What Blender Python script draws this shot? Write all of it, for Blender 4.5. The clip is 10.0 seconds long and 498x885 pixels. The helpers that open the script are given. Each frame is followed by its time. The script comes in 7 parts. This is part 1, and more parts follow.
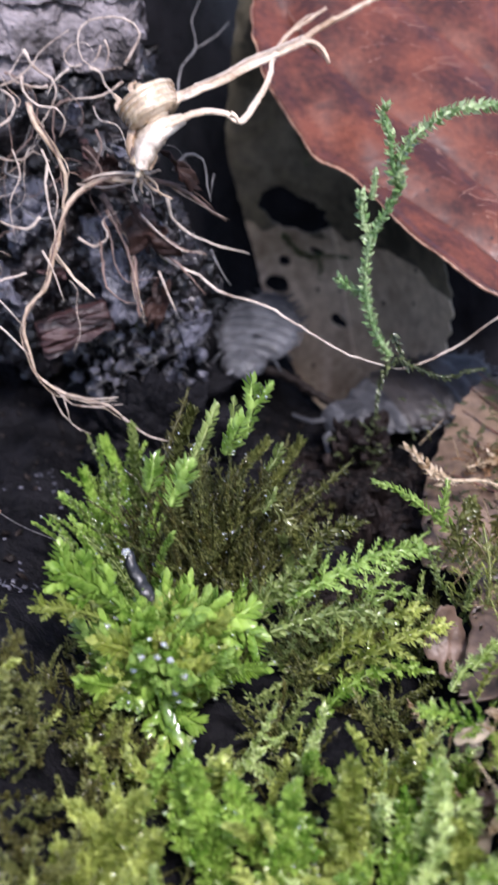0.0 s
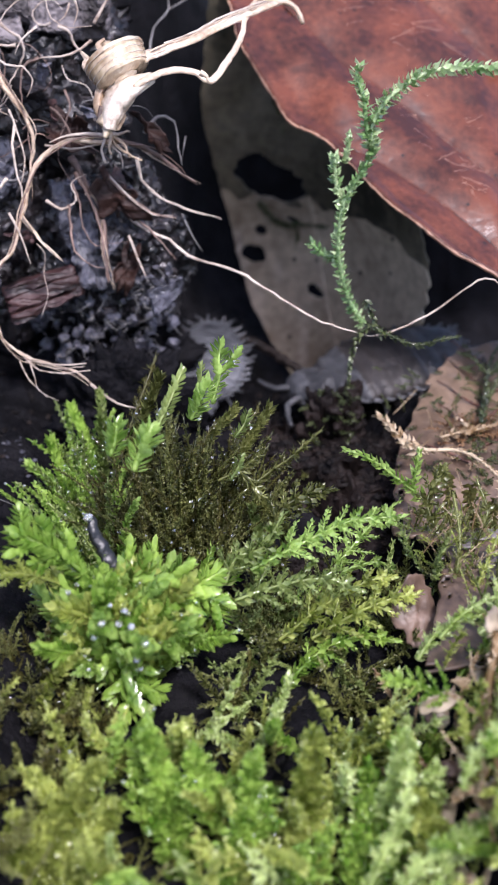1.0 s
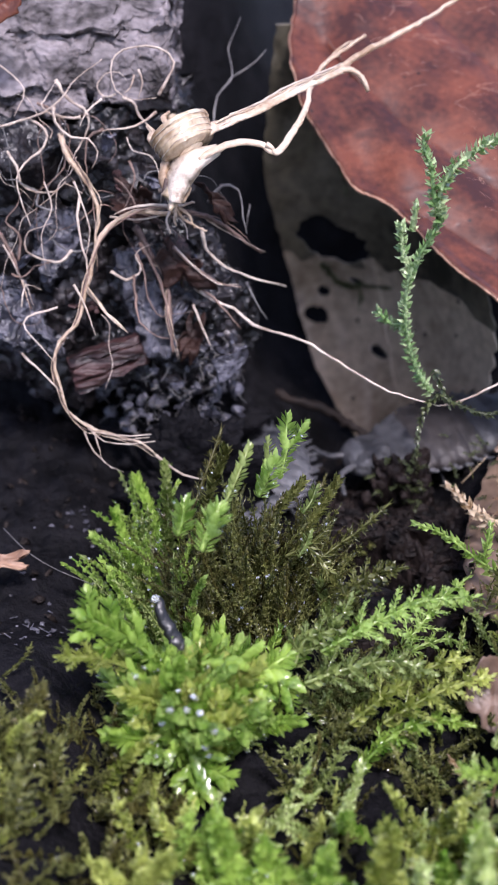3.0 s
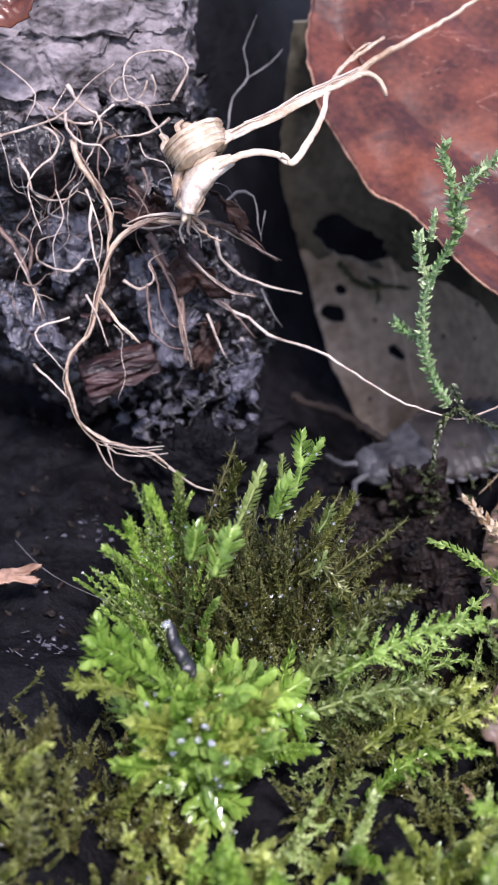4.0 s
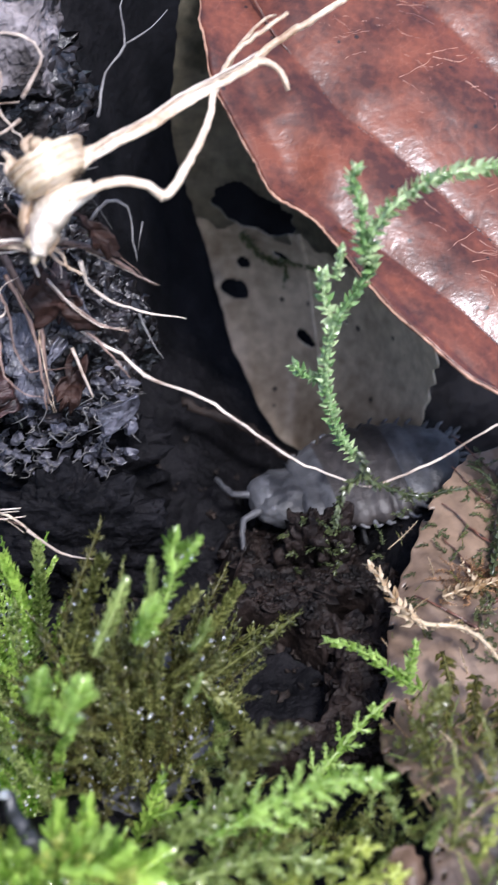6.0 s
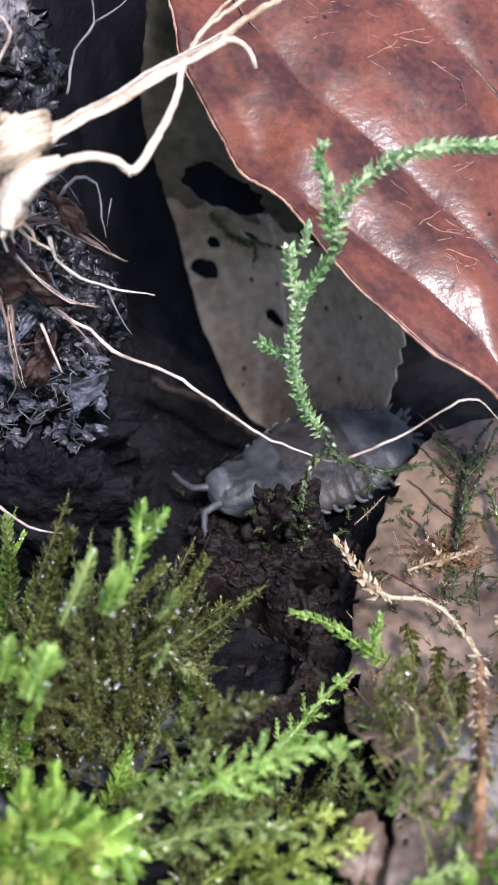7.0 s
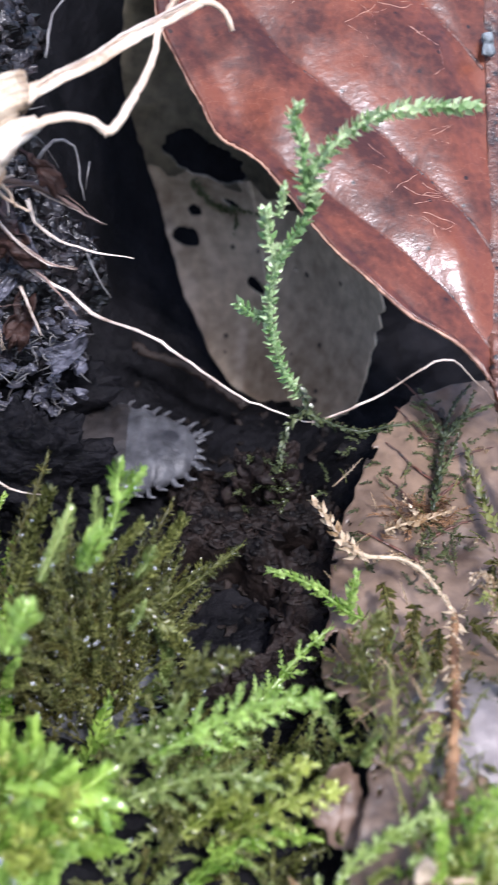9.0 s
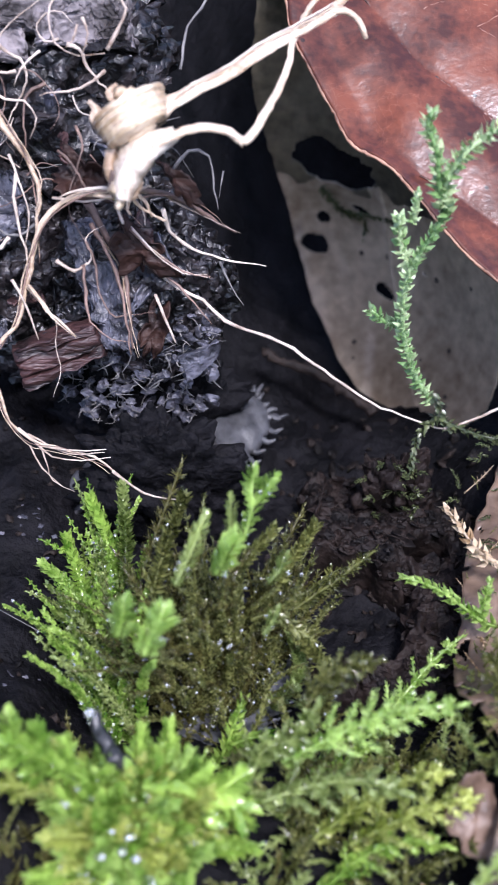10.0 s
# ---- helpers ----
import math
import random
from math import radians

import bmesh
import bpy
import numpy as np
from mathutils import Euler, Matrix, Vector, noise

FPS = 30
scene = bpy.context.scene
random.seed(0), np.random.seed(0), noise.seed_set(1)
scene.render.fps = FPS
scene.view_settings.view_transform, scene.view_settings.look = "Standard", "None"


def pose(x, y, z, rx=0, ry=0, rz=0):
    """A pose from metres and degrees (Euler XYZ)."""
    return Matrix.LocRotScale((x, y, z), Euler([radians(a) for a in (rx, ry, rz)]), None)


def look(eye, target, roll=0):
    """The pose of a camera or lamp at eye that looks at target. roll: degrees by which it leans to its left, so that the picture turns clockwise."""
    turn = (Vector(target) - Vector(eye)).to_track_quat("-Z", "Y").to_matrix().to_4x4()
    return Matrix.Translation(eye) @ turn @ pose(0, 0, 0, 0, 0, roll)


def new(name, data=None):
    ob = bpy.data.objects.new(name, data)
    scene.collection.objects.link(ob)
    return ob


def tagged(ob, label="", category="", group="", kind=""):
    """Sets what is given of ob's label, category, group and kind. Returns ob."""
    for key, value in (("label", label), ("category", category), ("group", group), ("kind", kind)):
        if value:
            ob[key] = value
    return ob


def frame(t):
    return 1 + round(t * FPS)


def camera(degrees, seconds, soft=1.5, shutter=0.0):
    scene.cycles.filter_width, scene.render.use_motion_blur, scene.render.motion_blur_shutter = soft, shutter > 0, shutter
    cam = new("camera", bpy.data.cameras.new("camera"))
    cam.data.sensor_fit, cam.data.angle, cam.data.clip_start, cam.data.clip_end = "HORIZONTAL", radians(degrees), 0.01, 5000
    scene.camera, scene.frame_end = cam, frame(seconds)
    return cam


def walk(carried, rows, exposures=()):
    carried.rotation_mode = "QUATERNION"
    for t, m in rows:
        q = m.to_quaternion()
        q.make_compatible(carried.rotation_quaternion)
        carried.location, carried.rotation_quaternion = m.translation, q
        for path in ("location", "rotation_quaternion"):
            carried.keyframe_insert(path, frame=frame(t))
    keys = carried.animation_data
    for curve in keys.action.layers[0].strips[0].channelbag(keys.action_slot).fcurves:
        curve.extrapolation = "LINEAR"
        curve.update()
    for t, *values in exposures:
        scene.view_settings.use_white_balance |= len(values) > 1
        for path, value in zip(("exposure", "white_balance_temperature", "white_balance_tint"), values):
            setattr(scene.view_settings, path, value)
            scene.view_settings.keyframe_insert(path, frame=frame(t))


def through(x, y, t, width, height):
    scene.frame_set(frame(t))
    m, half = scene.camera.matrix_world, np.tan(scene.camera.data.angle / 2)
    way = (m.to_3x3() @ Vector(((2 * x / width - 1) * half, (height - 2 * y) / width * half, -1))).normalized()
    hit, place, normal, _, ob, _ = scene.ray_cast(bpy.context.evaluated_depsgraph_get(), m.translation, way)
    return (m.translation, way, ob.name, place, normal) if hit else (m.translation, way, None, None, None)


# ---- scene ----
# A hollow in the forest floor: moss, a root ball, two fallen leaves and two springtails.
# Things are measured in millimetres and laid down in metres.
MM = 0.001
cam = camera(21.99, 10.0, soft=1.6, shutter=0.5)
walk(cam, [
    (0.0, look((-0.00085, -0.05413, 0.04663), (0.00213, -0.00613, 0.01075), 1.74)),
    (0.3, look((-0.00033, -0.05390, 0.04606), (0.00318, -0.00648, 0.00947), 2.36)),
    (0.5, look((0.00001, -0.05386, 0.04579), (0.00362, -0.00647, 0.00917), 2.52)),
    (1.0, look((0.00023, -0.05380, 0.04533), (0.00367, -0.00627, 0.00888), 2.43)),
    (1.3, look((-0.00044, -0.05425, 0.04496), (0.00190, -0.00696, 0.00810), 1.90)),
    (1.5, look((-0.00039, -0.05433, 0.04486), (0.00133, -0.00720, 0.00776), 1.47)),
    (2.0, look((-0.00033, -0.05356, 0.04509), (0.00130, -0.00587, 0.00872), 1.07)),
    (2.5, look((-0.00016, -0.05279, 0.04606), (0.00105, -0.00444, 0.01055), 0.67)),
    (3.0, look((-0.00033, -0.05206, 0.04621), (0.00058, -0.00343, 0.01108), 0.41)),
    (3.2, look((-0.00035, -0.05204, 0.04620), (0.00057, -0.00328, 0.01126), 0.41)),
    (4.3, look((-0.00005, -0.04948, 0.04798), (-0.00019, -0.00215, 0.01111), -0.10)),
    (4.5, look((0.00000, -0.04950, 0.04800), (-0.00000, -0.00222, 0.01106), -0.00)),
    (4.7, look((0.00110, -0.04740, 0.04780), (0.00190, -0.00163, 0.00901), 0.45)),
    (4.8, look((0.00044, -0.04583, 0.04775), (0.00101, -0.00113, 0.00773), 0.16)),
    (5.0, look((0.00088, -0.04357, 0.04841), (0.00175, -0.00004, 0.00713), 0.54)),
    (5.2, look((0.00199, -0.04091, 0.04880), (0.00425, 0.00178, 0.00670), 1.90)),
    (5.3, look((0.00288, -0.03907, 0.04878), (0.00536, 0.00301, 0.00608), 2.23)),
    (5.5, look((0.00226, -0.03651, 0.04859), (0.00468, 0.00459, 0.00495), 2.52)),
    (5.7, look((0.00209, -0.03583, 0.04887), (0.00447, 0.00525, 0.00521), 2.68)),
    (6.0, look((0.00258, -0.03525, 0.05009), (0.00566, 0.00634, 0.00695), 3.31)),
    (6.2, look((0.00260, -0.03527, 0.05012), (0.00624, 0.00646, 0.00716), 3.81)),
    (7.3, look((0.00294, -0.03628, 0.05010), (0.00721, 0.00457, 0.00637), 4.73)),
    (7.5, look((0.00293, -0.03628, 0.05011), (0.00734, 0.00438, 0.00621), 4.91)),
    (8.0, look((0.00341, -0.03707, 0.04979), (0.00933, 0.00342, 0.00591), 6.28)),
    (8.5, look((0.00339, -0.03708, 0.04981), (0.00915, 0.00373, 0.00621), 6.09)),
    (9.0, look((0.00345, -0.03715, 0.04988), (0.00807, 0.00342, 0.00592), 4.94)),
    (9.2, look((0.00271, -0.03719, 0.05006), (0.00586, 0.00340, 0.00599), 3.51)),
    (9.5, look((0.00280, -0.03730, 0.05011), (0.00359, 0.00336, 0.00600), 1.18)),
    (10.0, look((0.00283, -0.03731, 0.05014), (0.00195, 0.00352, 0.00618), -0.53)),
], [(0.0, -0.02, 6130, 20), (1.0, 0.03, 6130, 21), (2.0, -0.07, 6150, 22), (3.0, -0.07, 6150, 24), (4.5, 0.16, 6150, 24), (5.0, 0.26, 6150, 17), (6.0, 0.20, 6000, 15), (8.5, 0.20, 6000, 16), (10.0, 0.28, 5820, 20)])
cam.data.dof.use_dof = True
cam.data.dof.focus_distance = 0.0585
cam.data.dof.aperture_fstop = 115.0

# ---- world and light ----
SUN_EL, SUN_AZ = 64.0, 157.0  # degrees over the horizon; clockwise from +y
world = bpy.data.worlds.new("overcast_sky")
scene.world = world
world.use_nodes = True
wn = world.node_tree
sky = wn.nodes.new("ShaderNodeTexSky")
sky.sky_type, sky.sun_disc = "NISHITA", False
sky.sun_elevation, sky.sun_rotation = radians(SUN_EL), radians(SUN_AZ)
sky.air_density, sky.dust_density, sky.ozone_density = 1.0, 2.5, 1.0
wn.links.new(sky.outputs[0], wn.nodes["Background"].inputs[0])
wn.nodes["Background"].inputs[1].default_value = 0.26
sun = new("sun", bpy.data.lights.new("sun", "SUN"))
sun.data.energy, sun.data.angle, sun.data.color = 4.4, radians(10), (1.0, 0.985, 0.97)
a, e = radians(SUN_AZ), radians(SUN_EL)
sun.matrix_world = look((math.sin(a) * math.cos(e), math.cos(a) * math.cos(e), math.sin(e)), (0, 0, 0))


# ---- materials ----
def material(name, dark, light, scale=400.0, rough=(0.4, 0.7), bump=0.3, fine=3000.0, spec=0.5, through=0.0,
             island=0.0, coat=0.0, sub=0.0, stretch=(1, 1, 1), spots=None, net=None, film=0.25):
    """A surface of two colours mixed at two scales, with relief, and light shining through where it is thin."""
    m = bpy.data.materials.new(name)
    m.use_nodes = True
    nt = m.node_tree
    n, l = nt.nodes, nt.links
    p = n["Principled BSDF"]
    co = n.new("ShaderNodeTexCoord")
    mp = n.new("ShaderNodeMapping")
    mp.inputs["Scale"].default_value = stretch
    l.new(co.outputs["Object"], mp.inputs[0])
    big, small = n.new("ShaderNodeTexNoise"), n.new("ShaderNodeTexNoise")
    big.inputs["Scale"].default_value, small.inputs["Scale"].default_value = scale, fine
    big.inputs["Detail"].default_value, small.inputs["Detail"].default_value = 6, 3
    for t in (big, small):
        l.new(mp.outputs[0], t.inputs["Vector"])
    mix = n.new("ShaderNodeMix")
    mix.data_type = "RGBA"
    mix.inputs[6].default_value, mix.inputs[7].default_value = (*dark, 1), (*light, 1)
    add = n.new("ShaderNodeMath")
    add.operation = "MULTIPLY_ADD"
    add.inputs[1].default_value, add.inputs[2].default_value = 0.45, -0.22
    l.new(small.outputs[0], add.inputs[0])
    tot = n.new("ShaderNodeMath")
    l.new(big.outputs[0], tot.inputs[0])
    l.new(add.outputs[0], tot.inputs[1])
    ramp = n.new("ShaderNodeMapRange")
    ramp.inputs[1].default_value, ramp.inputs[2].default_value = 0.32, 0.68
    l.new(tot.outputs[0], ramp.inputs[0])
    fac = ramp.outputs[0]
    if island:
        geo = n.new("ShaderNodeNewGeometry")
        info = n.new("ShaderNodeObjectInfo")
        ma = n.new("ShaderNodeMath")
        ma.operation = "MULTIPLY_ADD"
        ma.inputs[1].default_value = island
        l.new(geo.outputs["Random Per Island"], ma.inputs[0])
        l.new(fac, ma.inputs[2])
        mb = n.new("ShaderNodeMath")
        mb.operation, mb.use_clamp = "MULTIPLY_ADD", True
        mb.inputs[1].default_value = 0.35
        l.new(info.outputs["Random"], mb.inputs[0])
        mc = n.new("ShaderNodeMath")
        mc.operation = "SUBTRACT"
        mc.inputs[1].default_value = island / 2 + 0.17
        l.new(ma.outputs[0], mc.inputs[0])
        l.new(mc.outputs[0], mb.inputs[2])
        fac = mb.outputs[0]
    l.new(fac, mix.inputs[0])
    colour = mix.outputs[2]
    if spots:
        vor = n.new("ShaderNodeTexVoronoi")
        vor.inputs["Scale"].default_value = spots[0]
        l.new(mp.outputs[0], vor.inputs["Vector"])
        lim = n.new("ShaderNodeMapRange")
        lim.inputs[1].default_value, lim.inputs[2].default_value = spots[1], spots[1] * 1.5
        l.new(vor.outputs["Distance"], lim.inputs[0])
        mx = n.new("ShaderNodeMix")
        mx.data_type = "RGBA"
        mx.inputs[6].default_value = (*spots[2], 1)
        l.new(lim.outputs[0], mx.inputs[0])
        l.new(colour, mx.inputs[7])
        colour = mx.outputs[2]
    if net:
        web = n.new("ShaderNodeTexVoronoi")
        web.feature = "DISTANCE_TO_EDGE"
        web.inputs["Scale"].default_value = net[0]
        warp = n.new("ShaderNodeVectorMath")
        warp.operation = "MULTIPLY_ADD"
        warp.inputs[1].default_value = (0.0035, 0.0035, 0.0035)
        l.new(big.outputs["Color"], warp.inputs[0])
        l.new(mp.outputs[0], warp.inputs[2])
        l.new(warp.outputs[0], web.inputs["Vector"])
        thin = n.new("ShaderNodeMapRange")
        thin.inputs[1].default_value, thin.inputs[2].default_value = 0.0, 0.026
        thin.inputs[3].default_value, thin.inputs[4].default_value = 0.24, 0.0
        l.new(web.outputs["Distance"], thin.inputs[0])
        some = n.new("ShaderNodeMath")
        some.operation = "MULTIPLY"
        l.new(thin.outputs[0], some.inputs[0])
        l.new(ramp.outputs[0], some.inputs[1])
        wx = n.new("ShaderNodeMix")
        wx.data_type = "RGBA"
        wx.inputs[7].default_value = (*net[1], 1)
        l.new(some.outputs[0], wx.inputs[0])
        l.new(colour, wx.inputs[6])
        colour = wx.outputs[2]
    l.new(colour, p.inputs["Base Color"])
    rr = n.new("ShaderNodeMapRange")
    rr.inputs[3].default_value, rr.inputs[4].default_value = rough
    l.new(small.outputs[0], rr.inputs[0])
    l.new(rr.outputs[0], p.inputs["Roughness"])
    p.inputs["Specular IOR Level"].default_value = spec
    p.inputs["Coat Weight"].default_value = coat
    p.inputs["Coat Roughness"].default_value = film
    if sub:
        p.inputs["Subsurface Weight"].default_value = sub
        p.inputs["Subsurface Radius"].default_value = (0.0006, 0.0005, 0.0005)
        p.inputs["Subsurface Scale"].default_value = 1.0
    if bump:
        b = n.new("ShaderNodeBump")
        b.inputs["Strength"].default_value, b.inputs["Distance"].default_value = bump, 0.0004
        l.new(tot.outputs[0], b.inputs["Height"])
        l.new(b.outputs[0], p.inputs["Normal"])
        l.new(b.outputs[0], p.inputs["Coat Normal"])
    if through:
        tr = n.new("ShaderNodeBsdfTranslucent")
        l.new(colour, tr.inputs[0])
        ms = n.new("ShaderNodeMixShader")
        ms.inputs[0].default_value = through
        l.new(p.outputs[0], ms.inputs[1])
        l.new(tr.outputs[0], ms.inputs[2])
        l.new(ms.outputs[0], n["Material Output"].inputs[0])
    return m


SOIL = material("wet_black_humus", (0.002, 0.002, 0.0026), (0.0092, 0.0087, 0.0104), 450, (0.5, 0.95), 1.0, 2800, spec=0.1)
CLUMP = material("root_ball_soil", (0.002, 0.0018, 0.002), (0.048, 0.040, 0.042), 420, (0.22, 0.55), 1.0, 2600, spec=0.4, island=0.6, coat=0.45, film=0.22)
GREYWOOD = material("weathered_grey_wood", (0.022, 0.018, 0.017), (0.30, 0.265, 0.27), 480, (0.45, 0.85), 1.0, 2400, spec=0.3, stretch=(0.75, 1, 1.1))
BARK = material("slate_grey_bark", (0.006, 0.006, 0.009), (0.135, 0.132, 0.160), 750, (0.25, 0.6), 1.0, 2400, coat=0.3, film=0.25)
REDWOOD = material("red_brown_wood", (0.006, 0.003, 0.003), (0.078, 0.036, 0.033), 500, (0.3, 0.65), 1.0, 2000, stretch=(0.3, 1, 1.6))
STRAW = material("straw_root_skin", (0.30, 0.195, 0.115), (0.70, 0.55, 0.41), 300, (0.3, 0.55), 0.6, 4000, sub=0.15)
PALEROOT = material("pale_root_skin", (0.20, 0.135, 0.095), (0.68, 0.57, 0.47), 420, (0.3, 0.55), 0.5, 3000, island=0.6)
BROWNROOT = material("brown_root_skin", (0.055, 0.032, 0.024), (0.25, 0.16, 0.125), 420, (0.4, 0.7), 0.5, 3000, island=0.4)
DARKROOT = material("dark_rootlet_skin", (0.06, 0.055, 0.055), (0.20, 0.19, 0.18), 500, (0.4, 0.7), 0.3, 3500)
BULB = material("pale_straw_sheath", (0.30, 0.195, 0.105), (0.72, 0.58, 0.40), 420, (0.14, 0.3), 0.3, 2500, coat=1.0, film=0.12, sub=0.2, stretch=(1.6, 1.6, 0.4))
SHEATH = material("white_papery_sheath", (0.26, 0.17, 0.10), (0.80, 0.70, 0.58), 700, (0.2, 0.4), 0.5, 3000, coat=0.6, film=0.2, sub=0.15)
LEAF = material("glossy_brown_leaf", (0.052, 0.015, 0.0088), (0.175, 0.050, 0.024), 300, (0.36, 0.6), 0.13, 2400, spec=0.15, coat=0.8, film=0.25, through=0.12, net=(1300, (0.30, 0.13, 0.08)), spots=(700, 0.06, (0.02, 0.009, 0.007)))
PALEVEIN = material("pale_leaf_veinlet", (0.17, 0.065, 0.038), (0.52, 0.29, 0.195), 500, (0.35, 0.6), 0.2, 2500, island=0.6)
VEIN = material("leaf_vein", (0.12, 0.05, 0.03), (0.50, 0.29, 0.19), 600, (0.35, 0.6), 0.3, 2500)
RIB = material("dark_leaf_rib", (0.018, 0.009, 0.007), (0.150, 0.058, 0.034), 620, (0.4, 0.65), 0.9, 2600, coat=0.2, spots=(1500, 0.16, (0.012, 0.008, 0.007)))
REDSTALK = material("pinkish_red_stalk", (0.10, 0.035, 0.022), (0.40, 0.185, 0.125), 700, (0.35, 0.6), 0.7, 2600, coat=0.3)
# bleached leaf with mould and the shade from above painted into the colour
SHADEMOULD = material("shaded_mouldy_leaf", (0.028, 0.026, 0.017), (0.20, 0.17, 0.115), 120, (0.4, 0.65), 0.3, 1500, through=0.15, spots=(520, 0.09, (0.03, 0.027, 0.02)))
PALE = material("bleached_leaf", (0.21, 0.155, 0.10), (0.61, 0.50, 0.36), 95, (0.34, 0.55), 0.25, 1500, through=0.15, coat=0.3, film=0.3, spots=(600, 0.085, (0.05, 0.04, 0.03)))
LOWER = material("tan_brown_leaf", (0.050, 0.029, 0.018), (0.265, 0.178, 0.118), 150, (0.36, 0.6), 0.45, 1300, through=0.12, coat=0.4, film=0.28, spots=(380, 0.1, (0.025, 0.016, 0.011)))
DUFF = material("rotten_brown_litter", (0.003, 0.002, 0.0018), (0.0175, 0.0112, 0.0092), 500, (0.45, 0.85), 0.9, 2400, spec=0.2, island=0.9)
MEMBRANE = material("papery_brown_skin", (0.008, 0.004, 0.0035), (0.055, 0.026, 0.019), 420, (0.4, 0.7), 0.9, 2200, spec=0.3, through=0.2, stretch=(0.5, 1, 1.5))
# paler leaf colour that stands for the sky reflected on the wet leaf
LEAFSHEEN = material("painted_leaf_sheen", (0.055, 0.044, 0.036), (0.25, 0.215, 0.20), 260, (0.3, 0.5), 0.6, 1200, coat=0.3, film=0.25)
TAN = material("orange_tan_leaf", (0.16, 0.085, 0.05), (0.48, 0.30, 0.20), 300, (0.4, 0.6), 0.4, 1500)
MOSS = material("wet_green_moss", (0.11, 0.165, 0.03), (0.52, 0.62, 0.22), 160, (0.12, 0.32), 0.35, 2600, spec=0.8, island=0.8, through=0.45, coat=1.0, film=0.06)
BRIGHT = material("bright_green_moss", (0.12, 0.27, 0.022), (0.56, 0.75, 0.17), 520, (0.12, 0.32), 0.35, 2600, spec=0.8, island=0.6, through=0.5, coat=1.0, film=0.06)
YELLOW = material("yellow_green_moss", (0.19, 0.25, 0.035), (0.74, 0.80, 0.24), 420, (0.12, 0.32), 0.35, 2600, spec=0.8, island=0.5, through=0.5, coat=1.0, film=0.06)
SCRAP = material("pinkish_tan_leaf", (0.07, 0.042, 0.028), (0.25, 0.165, 0.12), 260, (0.35, 0.6), 0.5, 1500, through=0.2)
LICHEN = material("grey_lichen", (0.03, 0.034, 0.036), (0.22, 0.245, 0.25), 1400, (0.7, 0.95), 0.6, 4000, spec=0.2)
OLIVE = material("olive_moss", (0.05, 0.058, 0.012), (0.37, 0.39, 0.125), 140, (0.12, 0.32), 0.35, 2600, spec=0.8, island=0.8, through=0.45, coat=0.9, film=0.06)
DARKMOSS = material("dark_green_moss", (0.025, 0.035, 0.012), (0.13, 0.155, 0.06), 200, (0.2, 0.45), 0.0, 1500, island=0.7, through=0.3, coat=0.5, film=0.1)
FROND = material("blue_green_moss_frond", (0.20, 0.34, 0.12), (0.70, 0.82, 0.47), 200, (0.15, 0.4), 0.3, 2500, island=1.0, through=0.25, coat=0.8, film=0.1)
DRYMOSS = material("dry_tan_moss", (0.26, 0.16, 0.07), (0.72, 0.58, 0.40), 300, (0.3, 0.6), 0.0, 1500, island=0.9, through=0.2, coat=0.3)
LIME = material("pale_lime_moss", (0.36, 0.50, 0.11), (0.84, 0.93, 0.46), 500, (0.12, 0.32), 0.35, 2600, spec=0.8, island=0.5, through=0.5, coat=1.0, film=0.06)
TIP = material("light_green_moss_tips", (0.21, 0.36, 0.055), (0.60, 0.79, 0.24), 1000, (0.12, 0.32), 0.35, 2600, spec=0.8, island=0.6, through=0.45, coat=1.0, film=0.06)
STAIN = material("dark_stained_rib", (0.014, 0.011, 0.008), (0.075, 0.054, 0.040), 500, (0.4, 0.7), 0.6, 2500)
RUSTY = material("rusty_moss_stem", (0.08, 0.036, 0.015), (0.36, 0.20, 0.095), 500, (0.35, 0.6), 0.3, 2500, island=0.7)
BROWNMOSS = material("brown_olive_moss", (0.034, 0.031, 0.008), (0.20, 0.19, 0.055), 140, (0.12, 0.32), 0.35, 2600, spec=0.8, island=0.8, through=0.4, coat=0.8, film=0.08)
GREYSKIN = material("grey_cuticle", (0.020, 0.021, 0.024), (0.125, 0.127, 0.138), 300, (0.4, 0.65), 0.6, 2000, sub=0.15, spots=(420, 0.12, (0.012, 0.012, 0.015)))
BLUESKIN = material("blue_grey_cuticle", (0.012, 0.012, 0.014), (0.075, 0.075, 0.080), 330, (0.4, 0.65), 0.6, 2000, sub=0.15, spots=(420, 0.15, (0.010, 0.010, 0.013)))
PALESKIN = material("pale_grey_cuticle", (0.026, 0.026, 0.029), (0.120, 0.120, 0.128), 330, (0.4, 0.65), 0.6, 2000, sub=0.15, spots=(420, 0.13, (0.02, 0.02, 0.024)))
DARKSKIN = material("dark_cuticle_mark", (0.03, 0.03, 0.035), (0.10, 0.10, 0.11), 500, (0.4, 0.6), 0.2, 3500)
BROWNSKIN = material("dark_brown_cuticle", (0.008, 0.007, 0.007), (0.046, 0.039, 0.037), 380, (0.4, 0.65), 0.6, 2000, sub=0.1)
BLACK = material("shiny_black_stalk", (0.004, 0.004, 0.005), (0.016, 0.016, 0.017), 400, (0.3, 0.55), 0.5, 2500, coat=0.25, film=0.2)
TWIG = material("dark_twig_bark", (0.003, 0.0025, 0.0025), (0.024, 0.017, 0.014), 400, (0.5, 0.85), 0.7, 2500, spec=0.2, island=0.7)

DEW = bpy.data.materials.new("dew_water")
DEW.use_nodes = True
dp = DEW.node_tree.nodes["Principled BSDF"]
dp.inputs["Transmission Weight"].default_value, dp.inputs["IOR"].default_value = 0.8, 1.33
dp.inputs["Base Color"].default_value = (0.93, 0.96, 0.96, 1)
dp.inputs["Roughness"].default_value = 0.06


